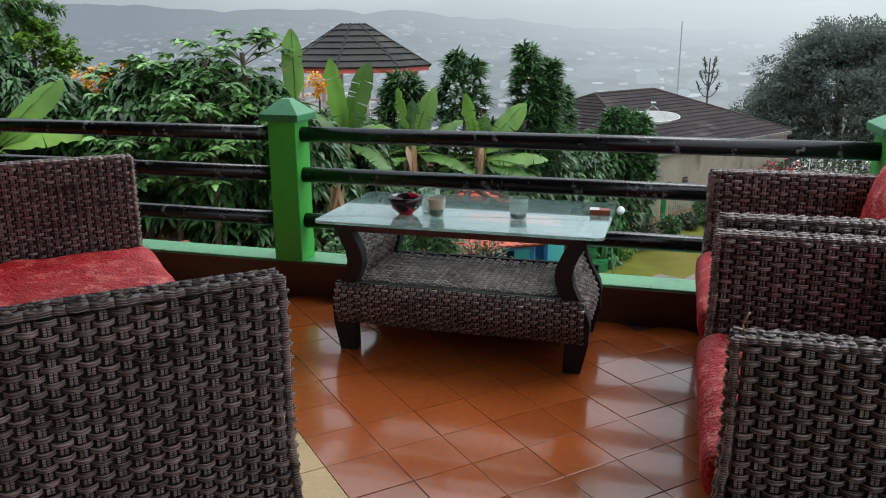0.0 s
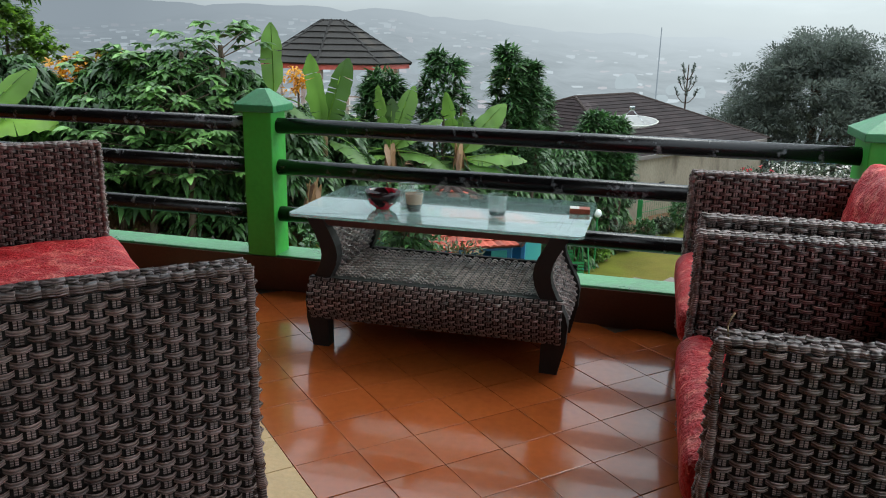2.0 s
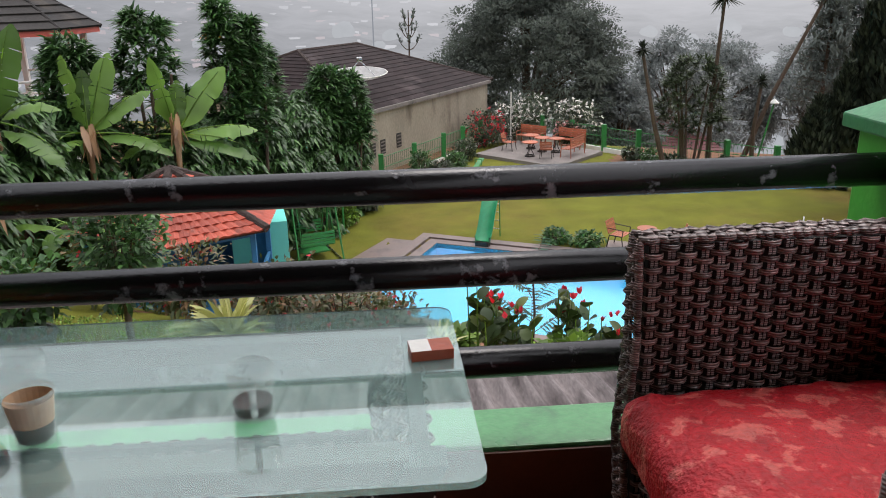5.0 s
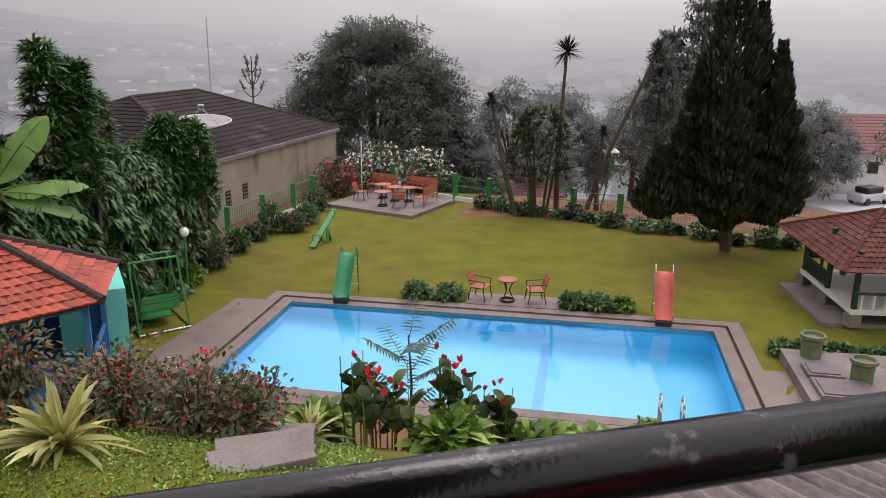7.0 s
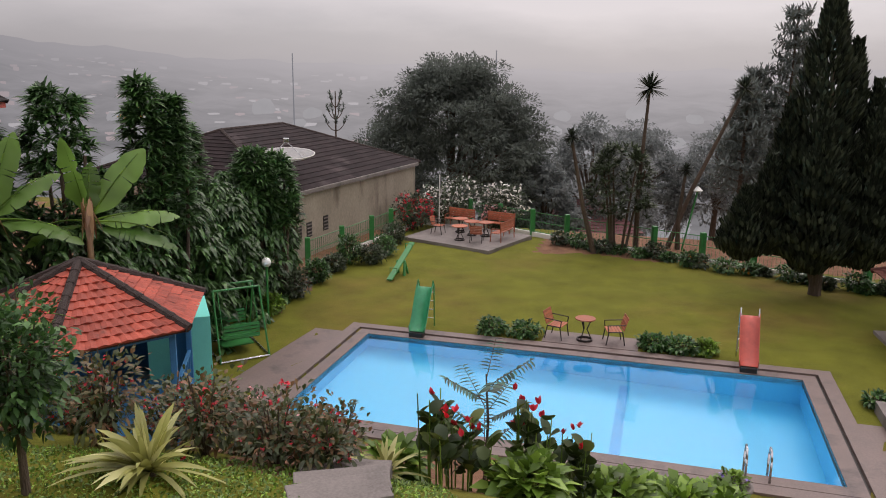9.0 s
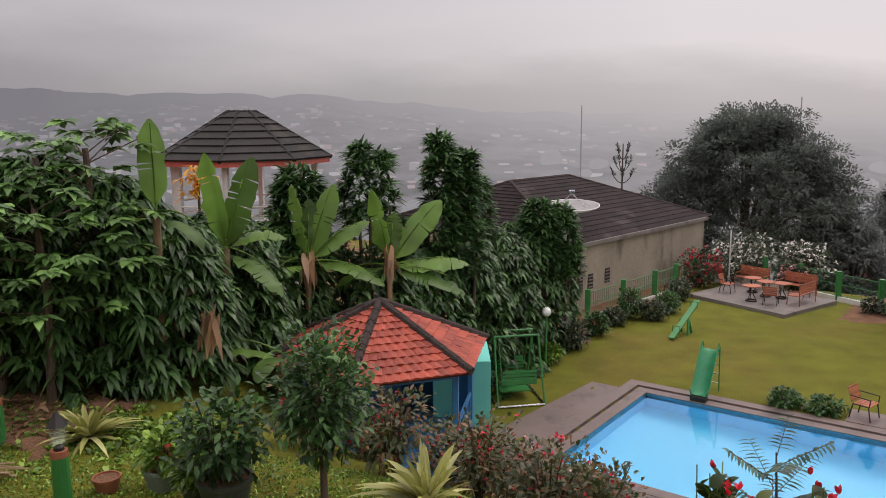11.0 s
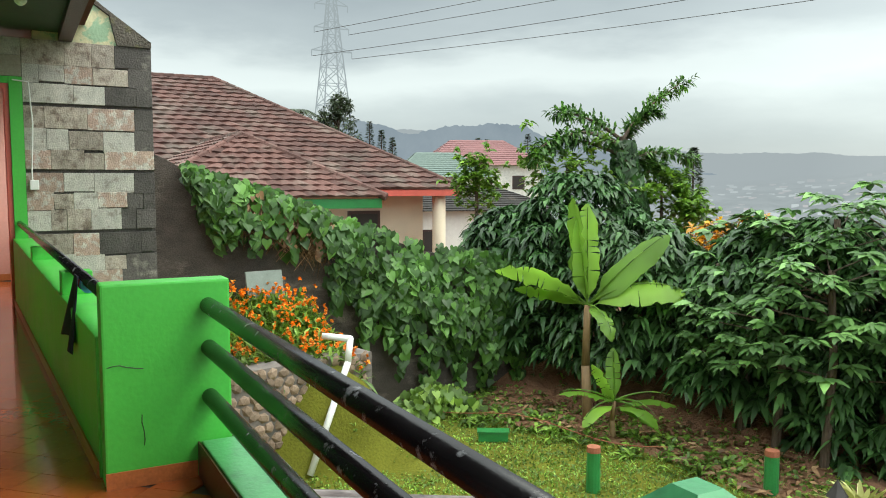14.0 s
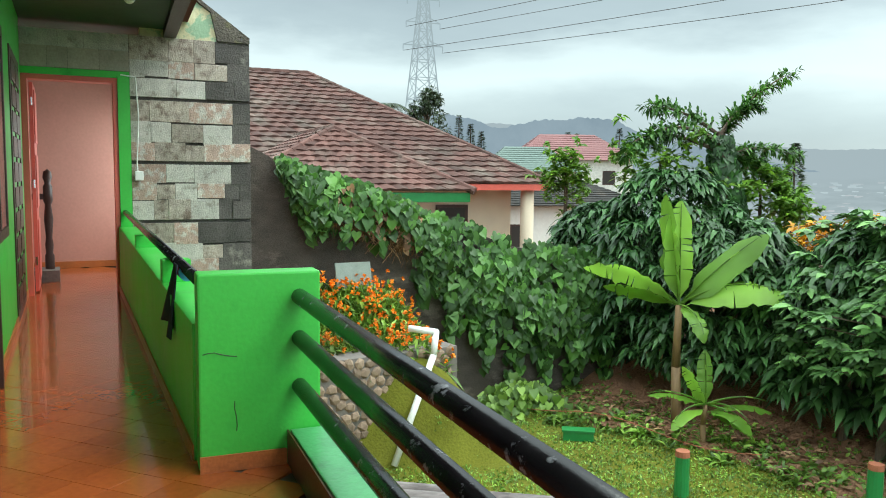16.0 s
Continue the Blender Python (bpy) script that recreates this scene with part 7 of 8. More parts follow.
    for k in range(26):
        f = k / 25
        pts = [(13.2, 34.0), (17.6, 29.2), (22.0, 24.6), (25.5, 20.4)]
        seg = min(2, int(f * 3))
        a, b = Vector(pts[seg]), Vector(pts[seg + 1])
        p = a.lerp(b, f * 3 - seg)
        bush("edging_plant", "low green plant along the fence", p.x + rng.uniform(-0.4, 0.2), p.y + rng.uniform(-0.5, 0.2), rng.uniform(0.3, 0.7), rng.uniform(0.6, 1.1), L_DRAC if k % 3 else L_TREE, rng, 350, 0.18, F_ORANGE if k in (9, 11) else None, 5, 0.12, "fence edging plants", PZ)
    # tank slab, hatches and drum pots
    a = ang_u
    def at(u, v):
        return pool_xy(PL + u, v)
    solid("tank_slab", prism([at(1.37, 1.6), at(4.4, 1.6), at(4.4, 5.4), at(1.37, 5.4)], PZ - 0.3, PZ + 0.28), CONC, "stained concrete tank slab beside the pool", "slab", kind="structure")
    for u, v, du, dv in ((1.68, 2.78, 0.65, 0.55), (1.68, 3.62, 1.05, 0.85)):
        t = thing("tank_hatch", "rusty purple-grey steel tank hatch", "hatch", pose(*at(u, v), PZ + 0.28, 0, 0, a), "tank hatches")
        part("frame", boxbm(-0.08, -dv - 0.08, 0, du + 0.08, 0.08, 0.1), CONC, t)
        part("lid", boxbm(0, -dv, 0.1, du, 0, 0.13, bevel=0.01), material("rusty_steel_lid", (0.13, 0.1, 0.11), 0.45, spot=(0.07, 0.05, 0.05)), t)
    for u, v in ((2.0, 2.0), (2.75, 3.4)):
        t = thing("drum_planter", "mossy green concrete drum planter", "planter", pose(*at(u, v), PZ + 0.28), "drum planters")
        part("drum", lathe([(0.24, 0), (0.25, 0.45), (0.3, 0.5), (0.3, 0.58), (0.24, 0.58), (0.22, 0.5), (0, 0.48)], 24), material("mossy_drum", (0.12, 0.15, 0.08), 0.8, spot=(0.28, 0.2, 0.09)), t, smooth=False)
    for k in range(14):
        x, y = at(1.5 + 0.4 * (k % 7), 1.3 if k < 7 else 5.8)
        bush("edging_plant", "low grassy edging plant by the tank slab", x, y, 0.35, 0.6, L_DRAC, rng, 260, 0.18, group="slab edging plants", z=PZ)
    # near bed: roses, cannas, ferns
    beds = [(-2.6, 10.0), (-1.9, 10.6), (-1.2, 9.4), (-0.6, 10.4), (0.0, 9.3), (0.5, 10.3), (0.9, 9.0), (1.3, 9.8), (-0.3, 11.3), (0.7, 11.6), (1.7, 11.2), (1.5, 8.6)]
    for x, y in beds:
        bush("rose_bush", "straggling rose bush with small red flowers", x, y, rng.uniform(0.8, 1.5), rng.uniform(1.0, 1.5), L_ROSE, rng, 620, 0.12, F_RED if rng.rand() < 0.8 else F_PINK, 26, 0.05, "rose bushes", sparse=0.05)
    for x, y, h in ((3.1, 9.3, 1.35), (3.5, 9.6, 1.2), (4.4, 9.3, 1.5), (4.6, 9.7, 1.4), (5.0, 9.4, 1.1), (3.3, 8.8, 0.9)):
        gz = float(ground_z(x, y))
        t = thing("canna_plant", "canna plant with broad dark leaves and red flowers", "plant", pose(x, y, gz), "canna plants")
        bm = bmesh.new()
        P, D = [], []
        for k in range(7):
            px, py = rng.normal(0, 0.14, 2)
            hh = h * rng.uniform(0.75, 1.05)
            limb(bm, [(px, py, -0.05), (px * 1.2, py * 1.2, hh)], 0.014, 0.008, 5)
            for q in range(6):
                b = rng.uniform(0, 6.283)
                P.append((px, py, hh * rng.uniform(0.25, 0.95)))
                D.append((math.cos(b) * 0.5, math.sin(b) * 0.5, 0.8))
        part("stem", bm, L_GRASS, t)
        part("foliage", leaves_mesh("foliage", L_CANNA, P, D, 0.36, 0.19, 0.35, 0.15, 4, (0.4, 1, 1, 0.7)), None, t)
        pf = np.array([[rng.normal(0, 0.16), rng.normal(0, 0.16), h * rng.uniform(0.85, 1.15)] for _ in range(4)])
        part("flower_cover", leaves_mesh("flowers", F_RED, np.repeat(pf, 4, 0), rng.normal(0, 0.4, (16, 3)) + [0, 0, 1], 0.13, 0.07, 0.1), None, t, kind="stuff")
    # feathery shrub over the water
    x, y = 4.0, 10.3
    gz = float(ground_z(x, y))
    t = thing("feathery_shrub", "slender shrub with feathery compound leaves", "shrub", pose(x, y, gz))
    bm = limb(bmesh.new(), [(0, 0, -0.1), (0.05, 0, 1.2), (0, 0, 2.0)], 0.03, 0.012, 6)
    P, D = [], []
    for k in range(11):
        a, zb = 0.57 * k * 2.4, 0.8 + 0.11 * k
        tip = Vector((math.cos(a) * 0.65, math.sin(a) * 0.65, zb + 0.45))
        limb(bm, [(0, 0, zb), tuple(tip)], 0.008, 0.004, 4)
        for f in np.linspace(0.25, 1, 11):
            for s2 in (-1, 1):
                P.append(tuple(Vector((0, 0, zb)).lerp(tip, f)))
                D.append((math.cos(a + s2 * 1.2), math.sin(a + s2 * 1.2), 0.1))
    part("stem", bm, BARK, t)
    part("foliage", leaves_mesh("foliage", L_FERN, P, D, 0.2, 0.045, 0.25), None, t)
    for x, y in ((5.4, 10.4), (5.9, 10.9), (6.4, 10.2), (6.0, 9.8), (6.9, 10.6), (7.6, 10.9), (5.7, 9.4), (4.2, 8.6), (2.6, 10.6), (8.3, 10.8), (7.3, 10.1)):
        bush("grassy_plant", "clump of grassy green leaves below the pool", x, y, 0.55, 0.9, L_GRASS, rng, 240, 0.34, group="grassy clumps")
    x, y = 8.95, 11.4
    gz = float(ground_z(x, y))
    t = thing("stone_planter", "round pale stone planter with small flowers", "planter", pose(x, y, gz))
    part("bowl", lathe([(0.22, 0), (0.36, 0.42), (0.4, 0.46), (0.4, 0.52), (0.34, 0.52), (0.32, 0.46), (0, 0.44)], 28), CONC, t, smooth=True)
    bush("potted_flower", "small flowers growing in the stone planter", x, y, 0.3, 0.5, L_GRASS, rng, 160, 0.14, leaf_material("violet_flower", (0.3, 0.2, 0.6)), 14, 0.07, z=gz + 0.45, cat="flowers")
    # steps going down from the yard
    for k in range(5):
        cx, cy = 1.62 + 0.06 * k, 7.2 + 0.5 * k
        m = pose(cx, cy, float(ground_z(cx, cy)) + 0.1, 0, 0, 8 - 7 * k)
        solid("stone_step", boxbm(-0.55, -0.28, -0.5, 0.55, 0.28, 0.0, bevel=0.02, m=m), CONC, "worn pale stone step down to the pool", "step", group="garden steps")
    # yard: pots, citrus bush, lantern, stakes
    pots = ((-3.75, 7.75, 0.26, 0.3, GREY_POT, 0.5), (-3.15, 7.45, 0.2, 0.26, DARK_POT, 0.3), (-2.75, 7.35, 0.33, 0.42, DARK_POT, 1.12), (-4.4, 7.55, 0.17, 0.2, TERRA_POT, 0.0))
    for x, y, r, h, m, p in pots:
        gz = float(ground_z(x, y))
        t = thing("plant_pot", "round garden plant pot on the lawn", "pot", pose(x, y, gz - 0.01), "yard pots")
        part("pot", lathe([(r * 0.7, 0), (r * 0.95, h * 0.85), (r, h * 0.86), (r, h), (r * 0.88, h), (r * 0.86, h * 0.85), (0, h * 0.84)], 28), m, t)
        part("soil", lathe([(0, h * 0.9), (r * 0.87, h * 0.9)], 20), SOIL, t)
        if p:
            bush("potted_plant", "leafy plant growing in a garden pot", x, y, p, r * (3.2 if p > 1 else 2.2), L_DRAC if p > 1 else L_GRASS, rng, 700 if p > 1 else 220, 0.15, F_RED if p == 0.5 else None, 3, 0.1, "potted plants", gz + h * 0.85, 0.2)
    bush("citrus_bush", "small bushy citrus tree with glossy leaves", -1.6, 7.5, 1.65, 1.15, L_DRAC, rng, 1900, 0.12, F_RED, 5, 0.06, sparse=0.2, cat="tree", z=float(ground_z(-1.6, 7.5)) + 0.6)
    solid("citrus_trunk_guard", tube(bmesh.new(), (-1.6, 7.5, float(ground_z(-1.6, 7.5)) - 0.1), (-1.6, 7.5, float(ground_z(-1.6, 7.5)) + 0.9), 0.05, 0.035), BARK, "thin bare trunk of the citrus tree", "trunk")
    for x, y in ((-6.75, 8.6), (-8.1, 6.45), (-4.75, 7.2)):
        gz = float(ground_z(x, y))
        t = thing("yard_post", "short green concrete yard post", "post", pose(x, y, gz), "yard posts")
        part("shaft", tube(bmesh.new(), (0, 0, -0.2), (0, 0, 0.58), 0.11, 0.1, 14), GREEN_DK, t)
        part("crown", tube(bmesh.new(), (0, 0, 0.58), (0, 0, 0.66), 0.105, 0.1, 14), TERRA_POT, t, "bare chipped top")
    t = thing("lantern", "small black garden lantern on a green post", "lantern", pose(-4.75, 7.2, float(ground_z(-4.75, 7.2)) + 0.66))
    part("cage", lathe([(0.03, 0), (0.05, 0.05), (0.085, 0.1), (0.1, 0.3), (0.06, 0.33)], 6), CLEAR, t, "glass lantern body")
    part("roof", lathe([(0.13, 0.3), (0.06, 0.4), (0.02, 0.47), (0, 0.5)], 6), IRON, t)
    part("collar", lathe([(0.06, 0), (0.06, 0.04), (0.03, 0.06)], 12), IRON, t)
    t = thing("stick_pile", "loose pile of dry sticks on the lawn", "sticks", pose(-6.4, 7.6, float(ground_z(-6.4, 7.6))))
    for k in range(12):
        part("stick", tube(bmesh.new(), (-0.7 + rng.uniform(-0.2, 0.2), rng.uniform(-0.2, 0.2), 0.03 + 0.02 * k * 0.5), (0.7 + rng.uniform(-0.2, 0.2), rng.uniform(-0.25, 0.25), 0.1 + 0.01 * k), 0.02, 0.014, 6), L_DRY_WOOD, t)
    t = thing("plant_trough", "small green plastic plant trough on the grass", "trough", pose(-10.7, 6.35, float(ground_z(-10.7, 6.35)), 0, 0, 60))
    part("body", boxbm(-0.26, -0.1, 0, 0.26, 0.1, 0.17, bevel=0.02), GREEN_DK, t)
    part("rim", boxbm(-0.28, -0.12, 0.17, 0.28, 0.12, 0.195, bevel=0.006), GREEN_DK, t)
    t = thing("boundary_string", "thin red-brown string along the earth bank", "string")
    pts = [(-13.0 + 4.6 * f, 5.6 + 2.6 * f, float(ground_z(-13.0 + 4.6 * f, 5.6 + 2.6 * f)) + 0.28 - 0.1 * math.sin(f * 9.4)) for f in np.linspace(0, 1, 14)]
    part("line", tubes(pts, 0.008, 5), TERRA_POT, t)
    # weeds at the foot of the hedge
    P = []
    for k in range(900):
        x = rng.uniform(-14, -4)
        y = 9.2 - 0.45 * max(-9 - x, 0) + rng.normal(0.2, 0.5)
        P.append((x, y, float(ground_z(x, y))))
    P = np.repeat(np.array(P), 6, 0) + rng.normal(0, 0.07, (5400, 3)) * [1, 1, 0.1]
    d = rng.normal(0, 0.6, (5400, 3)) + [0, 0, 0.8]
    me = leaves_mesh("weeds", L_GRASS, P, d, 0.2, 0.07, 0.5, seg=2)
    tagged(new("weeds", me), "green weeds at the foot of the hedge", "weeds", kind="stuff")
    # short grass of the near yard
    n = 60000
    x, y = rng.uniform(-13, 3, n), rng.uniform(2.5, 9.6, n)
    ok = (y < 9.0 - 0.45 * np.maximum(-9 - x, 0)) & ~((x < -10.6) & (y < 4.8))
    x, y = x[ok], y[ok]
    me = leaves_mesh("grass", L_GRASS, np.stack([x, y, ground_z(x, y)], 1), rng.normal(0, 0.5, (len(x), 3)) + [0, 0, 1], 0.09, 0.026, 0.5, seg=2)
    tagged(new("grass", me), "short uneven grass of the yard", "grass", kind="stuff")


L_CANNA = leaf_material("canna_leaf", (0.05, 0.09, 0.02), (0.1, 0.12, 0.03))
L_FERN = leaf_material("feathery_leaf", (0.03, 0.09, 0.05), (0.05, 0.13, 0.08))
build_garden()


# ---- vine wall, marigolds, retaining wall, pipe ----
def build_left():
    rng = np.random.RandomState(5)
    top = lambda y: np.interp(y, [0, 1.33, 1.85, 3.2, 4.43, 5.44, 6.41, 7.6, 10], [2.5, 2.0, 1.62, 1.25, 0.75, 0.48, 0.1, -0.05, -0.3])
    bm = bmesh.new()
    ys = np.linspace(-2, 10, 25)
    lo = [[bm.verts.new((x, y, -4)) for y in ys] for x in (-13.75, -13.55)]
    hi = [[bm.verts.new((x, y, float(top(y)))) for y in ys] for x in (-13.75, -13.55)]
    for k in range(24):
        bm.faces.new((lo[1][k], lo[1][k + 1], hi[1][k + 1], hi[1][k]))
        bm.faces.new((lo[0][k], hi[0][k], hi[0][k + 1], lo[0][k + 1]))
        bm.faces.new((hi[0][k], hi[1][k], hi[1][k + 1], hi[0][k + 1]))
    wall = solid("wall_boundary", bm, MOULDY, "mouldy dark boundary wall under creeper", "wall", kind="structure")
    n = 3000
    y = rng.uniform(1.75, 9.4, n)
    h = top(y)
    dp = rng.uniform(0, 1, n) ** 0.85
    hang = np.interp(y, [1.75, 2.1, 2.5, 3.6, 4.2, 4.45, 5.3, 9.4], [0.3, 1.0, 1.2, 1.05, 0.8, 1.6, 2.2, 2.6]) * (1 + 0.18 * np.sin(y * 9) + 0.12 * np.sin(y * 23))
    z = h + 0.16 - dp * hang
    x = -13.48 + 0.3 * np.sin(dp * 3.0) + rng.uniform(-0.03, 0.12, n) + 0.1 * np.sin(y * 3) * np.sin(z * 4)
    keep = ~((y > 2.7) & (y < 4.3) & (z < h - 0.12) & (rng.uniform(0, 1, n) < 0.8))
    P = np.stack([x, y, z], 1)[keep]
    t = thing("creeper", "broad-leaved green creeper hanging over the wall", "creeper", pose(0, 0, 0))
    part("foliage", heart_leaves("foliage", L_VINE, P, (1.0, -0.15, 0.35), 0.2, rng), None, t, kind="stuff")
    bm = bmesh.new()
    for k in range(110):
        yy = rng.uniform(2.6, 4.5)
        zz = float(top(yy))
        limb(bm, [(-13.45, yy, zz + 0.05), (-13.3 + rng.uniform(-0.05, 0.1), yy + rng.uniform(-0.4, 0.4), zz - rng.uniform(0.3, 0.6)), (-13.35, yy + rng.uniform(-0.5, 0.5), zz - rng.uniform(0.7, 1.1))], 0.01, 0.005, 4)
    part("dry_stem_tangle", bm, L_DRY, t, "dry brown creeper stems", kind="stuff")
    dry = np.stack([rng.uniform(-13.4, -13.2, 130), rng.uniform(2.7, 4.4, 130), rng.uniform(0, 0.8, 130)], 1)
    dry[:, 2] = top(dry[:, 1]) - dry[:, 2]
    part("dry_foliage", heart_leaves("dry_foliage", L_DRY, dry, (1.0, 0.0, 0.1), 0.13, rng), None, t, "curled brown creeper leaves", kind="stuff")
    # a broad-leaved clump at the foot of the wall
    P = np.stack([rng.uniform(-12.9, -12.0, 260), rng.uniform(5.4, 7.0, 260), rng.uniform(0, 1, 260)], 1)
    P[:, 2] = ground_z(P[:, 0], P[:, 1]) + 0.05 + 0.6 * P[:, 2] * (1 - ((P[:, 1] - 6.2) / 0.9) ** 2)
    t = thing("broad_leaved_weed", "clump of fresh broad-leaved weeds below the wall", "weeds")
    part("foliage", heart_leaves("foliage", L_GRASS, P, (0.8, -0.3, 0.6), 0.17, rng), None, t, kind="stuff")
    # bare earth with fallen leaves at the foot of the hedge
    V, F = [], []
    nu, nv = 60, 12
    for iu in range(nu + 1):
        px = -13.4 + 7.6 * iu / nu
        foot = 9.0 - 0.5 * max(-9 - px, 0)
        for iv in range(nv + 1):
            f = iv / nv
            py = foot - (0.75 + 0.5 * noise.noise((px * 1.3, 2.0, 0)) + 0.25 * noise.noise((px * 5, 7.0, 0))) + f * 2.3
            V.append((px, py, float(ground_z(px, py)) + (0.05 if 0 < iv < nv and 0 < iu < nu else -0.06) + 0.05 * noise.noise((px * 3, py * 3, 1)) + 0.02 * noise.noise((px * 11, py * 11, 2))))
    for iu in range(nu):
        for iv in range(nv):
            o = iu * (nv + 1) + iv
            F.append((o, o + nv + 1, o + nv + 2, o + 1))
    me = bpy.data.meshes.new("soil_bank")
    me.from_pydata(V, [], F)
    me.materials.append(SOIL)
    tagged(new("ground_bank", me), "bare brown earth under the hedge", "soil", kind="structure")
    n = 500
    x = rng.uniform(-13, -6.2, n)
    y = 9.0 - 0.5 * np.maximum(-9 - x, 0) + rng.uniform(-0.7, 1.0, n)
    litter = thing("leaf_litter", "scattered dry brown leaves under the hedge", "leaves", kind="stuff")
    part("foliage", leaves_mesh("foliage", L_DRY, np.stack([x, y, ground_z(x, y) + 0.09], 1), np.stack([rng.normal(0, 1, n), rng.normal(0, 1, n), rng.uniform(0, 0.3, n)], 1), 0.2, 0.07, 0.3, seg=2), None, litter, kind="stuff")
    n = 150
    x = rng.uniform(-13.2, -7.5, n)
    y = 8.6 - 0.55 * np.maximum(-9 - x, 0) + rng.uniform(-0.8, 0.6, n)
    heads = np.stack([x, y, ground_z(x, y) + 0.05], 1)
    p, d = rosette(rng, heads, 8)
    weeds = thing("bank_weeds", "tufts of green weeds on the earth bank", "weeds", kind="stuff")
    part("foliage", leaves_mesh("foliage", L_GRASS, p, d + [0, 0, 0.5], 0.24, 0.06, 0.5), None, weeds, kind="stuff")
    # marigolds on the bank
    n = 420
    y, x = rng.uniform(1.5, 4.2, n), rng.uniform(-13.1, -11.1, n)
    P = np.stack([x, y, ground_z(x, y)], 1)
    t = thing("marigold_bed", "dense bed of orange marigolds on the bank", "flowers")
    Pp = np.repeat(P, 9, 0) + rng.normal(0, 0.07, (n * 9, 3))
    part("foliage", leaves_mesh("foliage", L_GRASS, Pp, rng.normal(0, 0.6, (n * 9, 3)) + [0, 0, 0.8], 0.3, 0.06, 0.4, seg=2), None, t, kind="stuff")
    k = 8
    F = P[rng.choice(n, 400)] + np.stack([rng.normal(0, 0.08, 400), rng.normal(0, 0.08, 400), rng.uniform(0.2, 0.42, 400)], 1)
    part("bloom_cover", leaves_mesh("bloom_cover", F_ORANGE, np.repeat(F, k, 0), rng.normal(0, 1, (400 * k, 3)) + [0.3, 0, 0.3], 0.055, 0.05, 0.0, seg=2), None, t, kind="stuff")
    solid("glass_sheet", boxbm(-0.02, -0.34, 0, 0.02, 0.34, 0.5, m=pose(-12.9, 3.0, -0.55, 0, -14, 8)), GREY_POT, "old grey board leaning against the wall", "board")
    # retaining wall of round stones
    wall = thing("retaining_wall", "retaining wall of brown river stones in mortar", "wall", kind="structure")
    a, b = Vector((-10.55, 0.6, 0)), Vector((-11.25, 4.3, 0))
    d = (b - a)
    ang = math.degrees(math.atan2(d.y, d.x))
    M = pose(a.x, a.y, 0, 0, 0, ang)
    part("mortar", boxbm(0, 0, -3.6, d.length, 0.5, -1.32, m=M), CONC, wall)
    rg = random.Random(4)
    meshes = []
    for k in range(6):
        bm = bmesh.new()
        bmesh.ops.create_icosphere(bm, subdivisions=1, radius=0.1)
        for v in bm.verts:
            v.co = Vector((v.co.x * rg.uniform(0.9, 1.2), v.co.y * 0.5, v.co.z * rg.uniform(0.8, 1.0))) * rg.uniform(0.9, 1.1)
        meshes.append(mesh_of("stone", bm, RIVER))
    for r in range(11):
        for c in range(21):
            u, z = (c + 0.5 * (r % 2)) * 0.18 + rg.uniform(-0.03, 0.03), -3.05 + 0.165 * r + rg.uniform(-0.03, 0.03)
            if 0.1 < u < d.length - 0.1:
                s = part("stone", meshes[(r * 5 + c * 3) % 6], None, wall)
                s.matrix_basis = M @ Matrix.Translation((u, -0.0, z)) @ pose(0, 0, 0, 0, rg.uniform(0, 360), 0)
    # white pipe
    t = thing("drain_pipe", "white plastic drain pipe bent at the top", "pipe")
    part("pipe", tubes([(-11.15, 3.4, -0.95), (-10.95, 3.8, -1.0), (-10.85, 3.72, -1.35), (-10.5, 2.95, -2.95)], 0.055, 12), WHITE_PLASTIC, t, smooth=True)


MOULDY = material("mouldy_dark_render", (0.075, 0.062, 0.052), 0.95, vary=0.45, scale=2.5, fine=35, bump=0.6, dist=0.02, spot=(0.19, 0.16, 0.13), spot_at=(0.55, 0.75), spot_scale=1.6, stretch=(1, 1, 2.2))
RIVER = material("brown_river_stone", (0.24, 0.17, 0.12), 0.75, vary=0.3, obj_rand=0.35, bump=0.3)
build_left()


# ---- corrugated roof under the railing ----
def build_corrugated():
    x0, x1, y0, y1 = -4.0, 5.5, 0.16, 2.55
    pitch = 0.13
    n = int((x1 - x0) / (pitch / 8))
    xs = np.linspace(x0, x1, n)
    ys = np.array([y0, 1.2, 1.22, y1])
    V, F = [], []
    for j, y in enumerate(ys):
        z = -0.36 - 0.215 * (y - y0) - (0.018 if j > 1 else 0)
        for x in xs:
            V.append((x, y, z + 0.036 * math.cos(2 * math.pi * x / pitch)))
    for j in range(3):
        for i in range(n - 1):
            F.append((j * n + i, j * n + i + 1, (j + 1) * n + i + 1, (j + 1) * n + i))
    me = bpy.data.meshes.new("roof_sheet")
    me.from_pydata(V, [], F)
    me.polygons.foreach_set("use_smooth", np.ones(len(F), bool))
    me.materials.append(CORRUG)
    t = thing("awning_roof", "weathered corrugated cement roof below the railing", "roof")
    o = part("roof_sheet", me, None, t)
    md = o.modifiers.new("thick", "SOLIDIFY")
    md.thickness = 0.008
    part("ledger", boxbm(x0, 0.142, -0.75, x1, 0.2, -0.4), DARK_WOOD, t)
    for x in (-3.9, -1.2, 2.1, 5.3):
        part("post", boxbm(x - 0.05, 2.3, -3.2, x + 0.05, 2.4, -0.88), DARK_WOOD, t)
        part("rafter", boxbm(x - 0.03, 0.2, -0.06, x + 0.03, 2.5, 0.0, m=Matrix.Translation((0, 0, -0.4)) @ pose(0, 0, 0, -12.1)), DARK_WOOD, t)


build_corrugated()


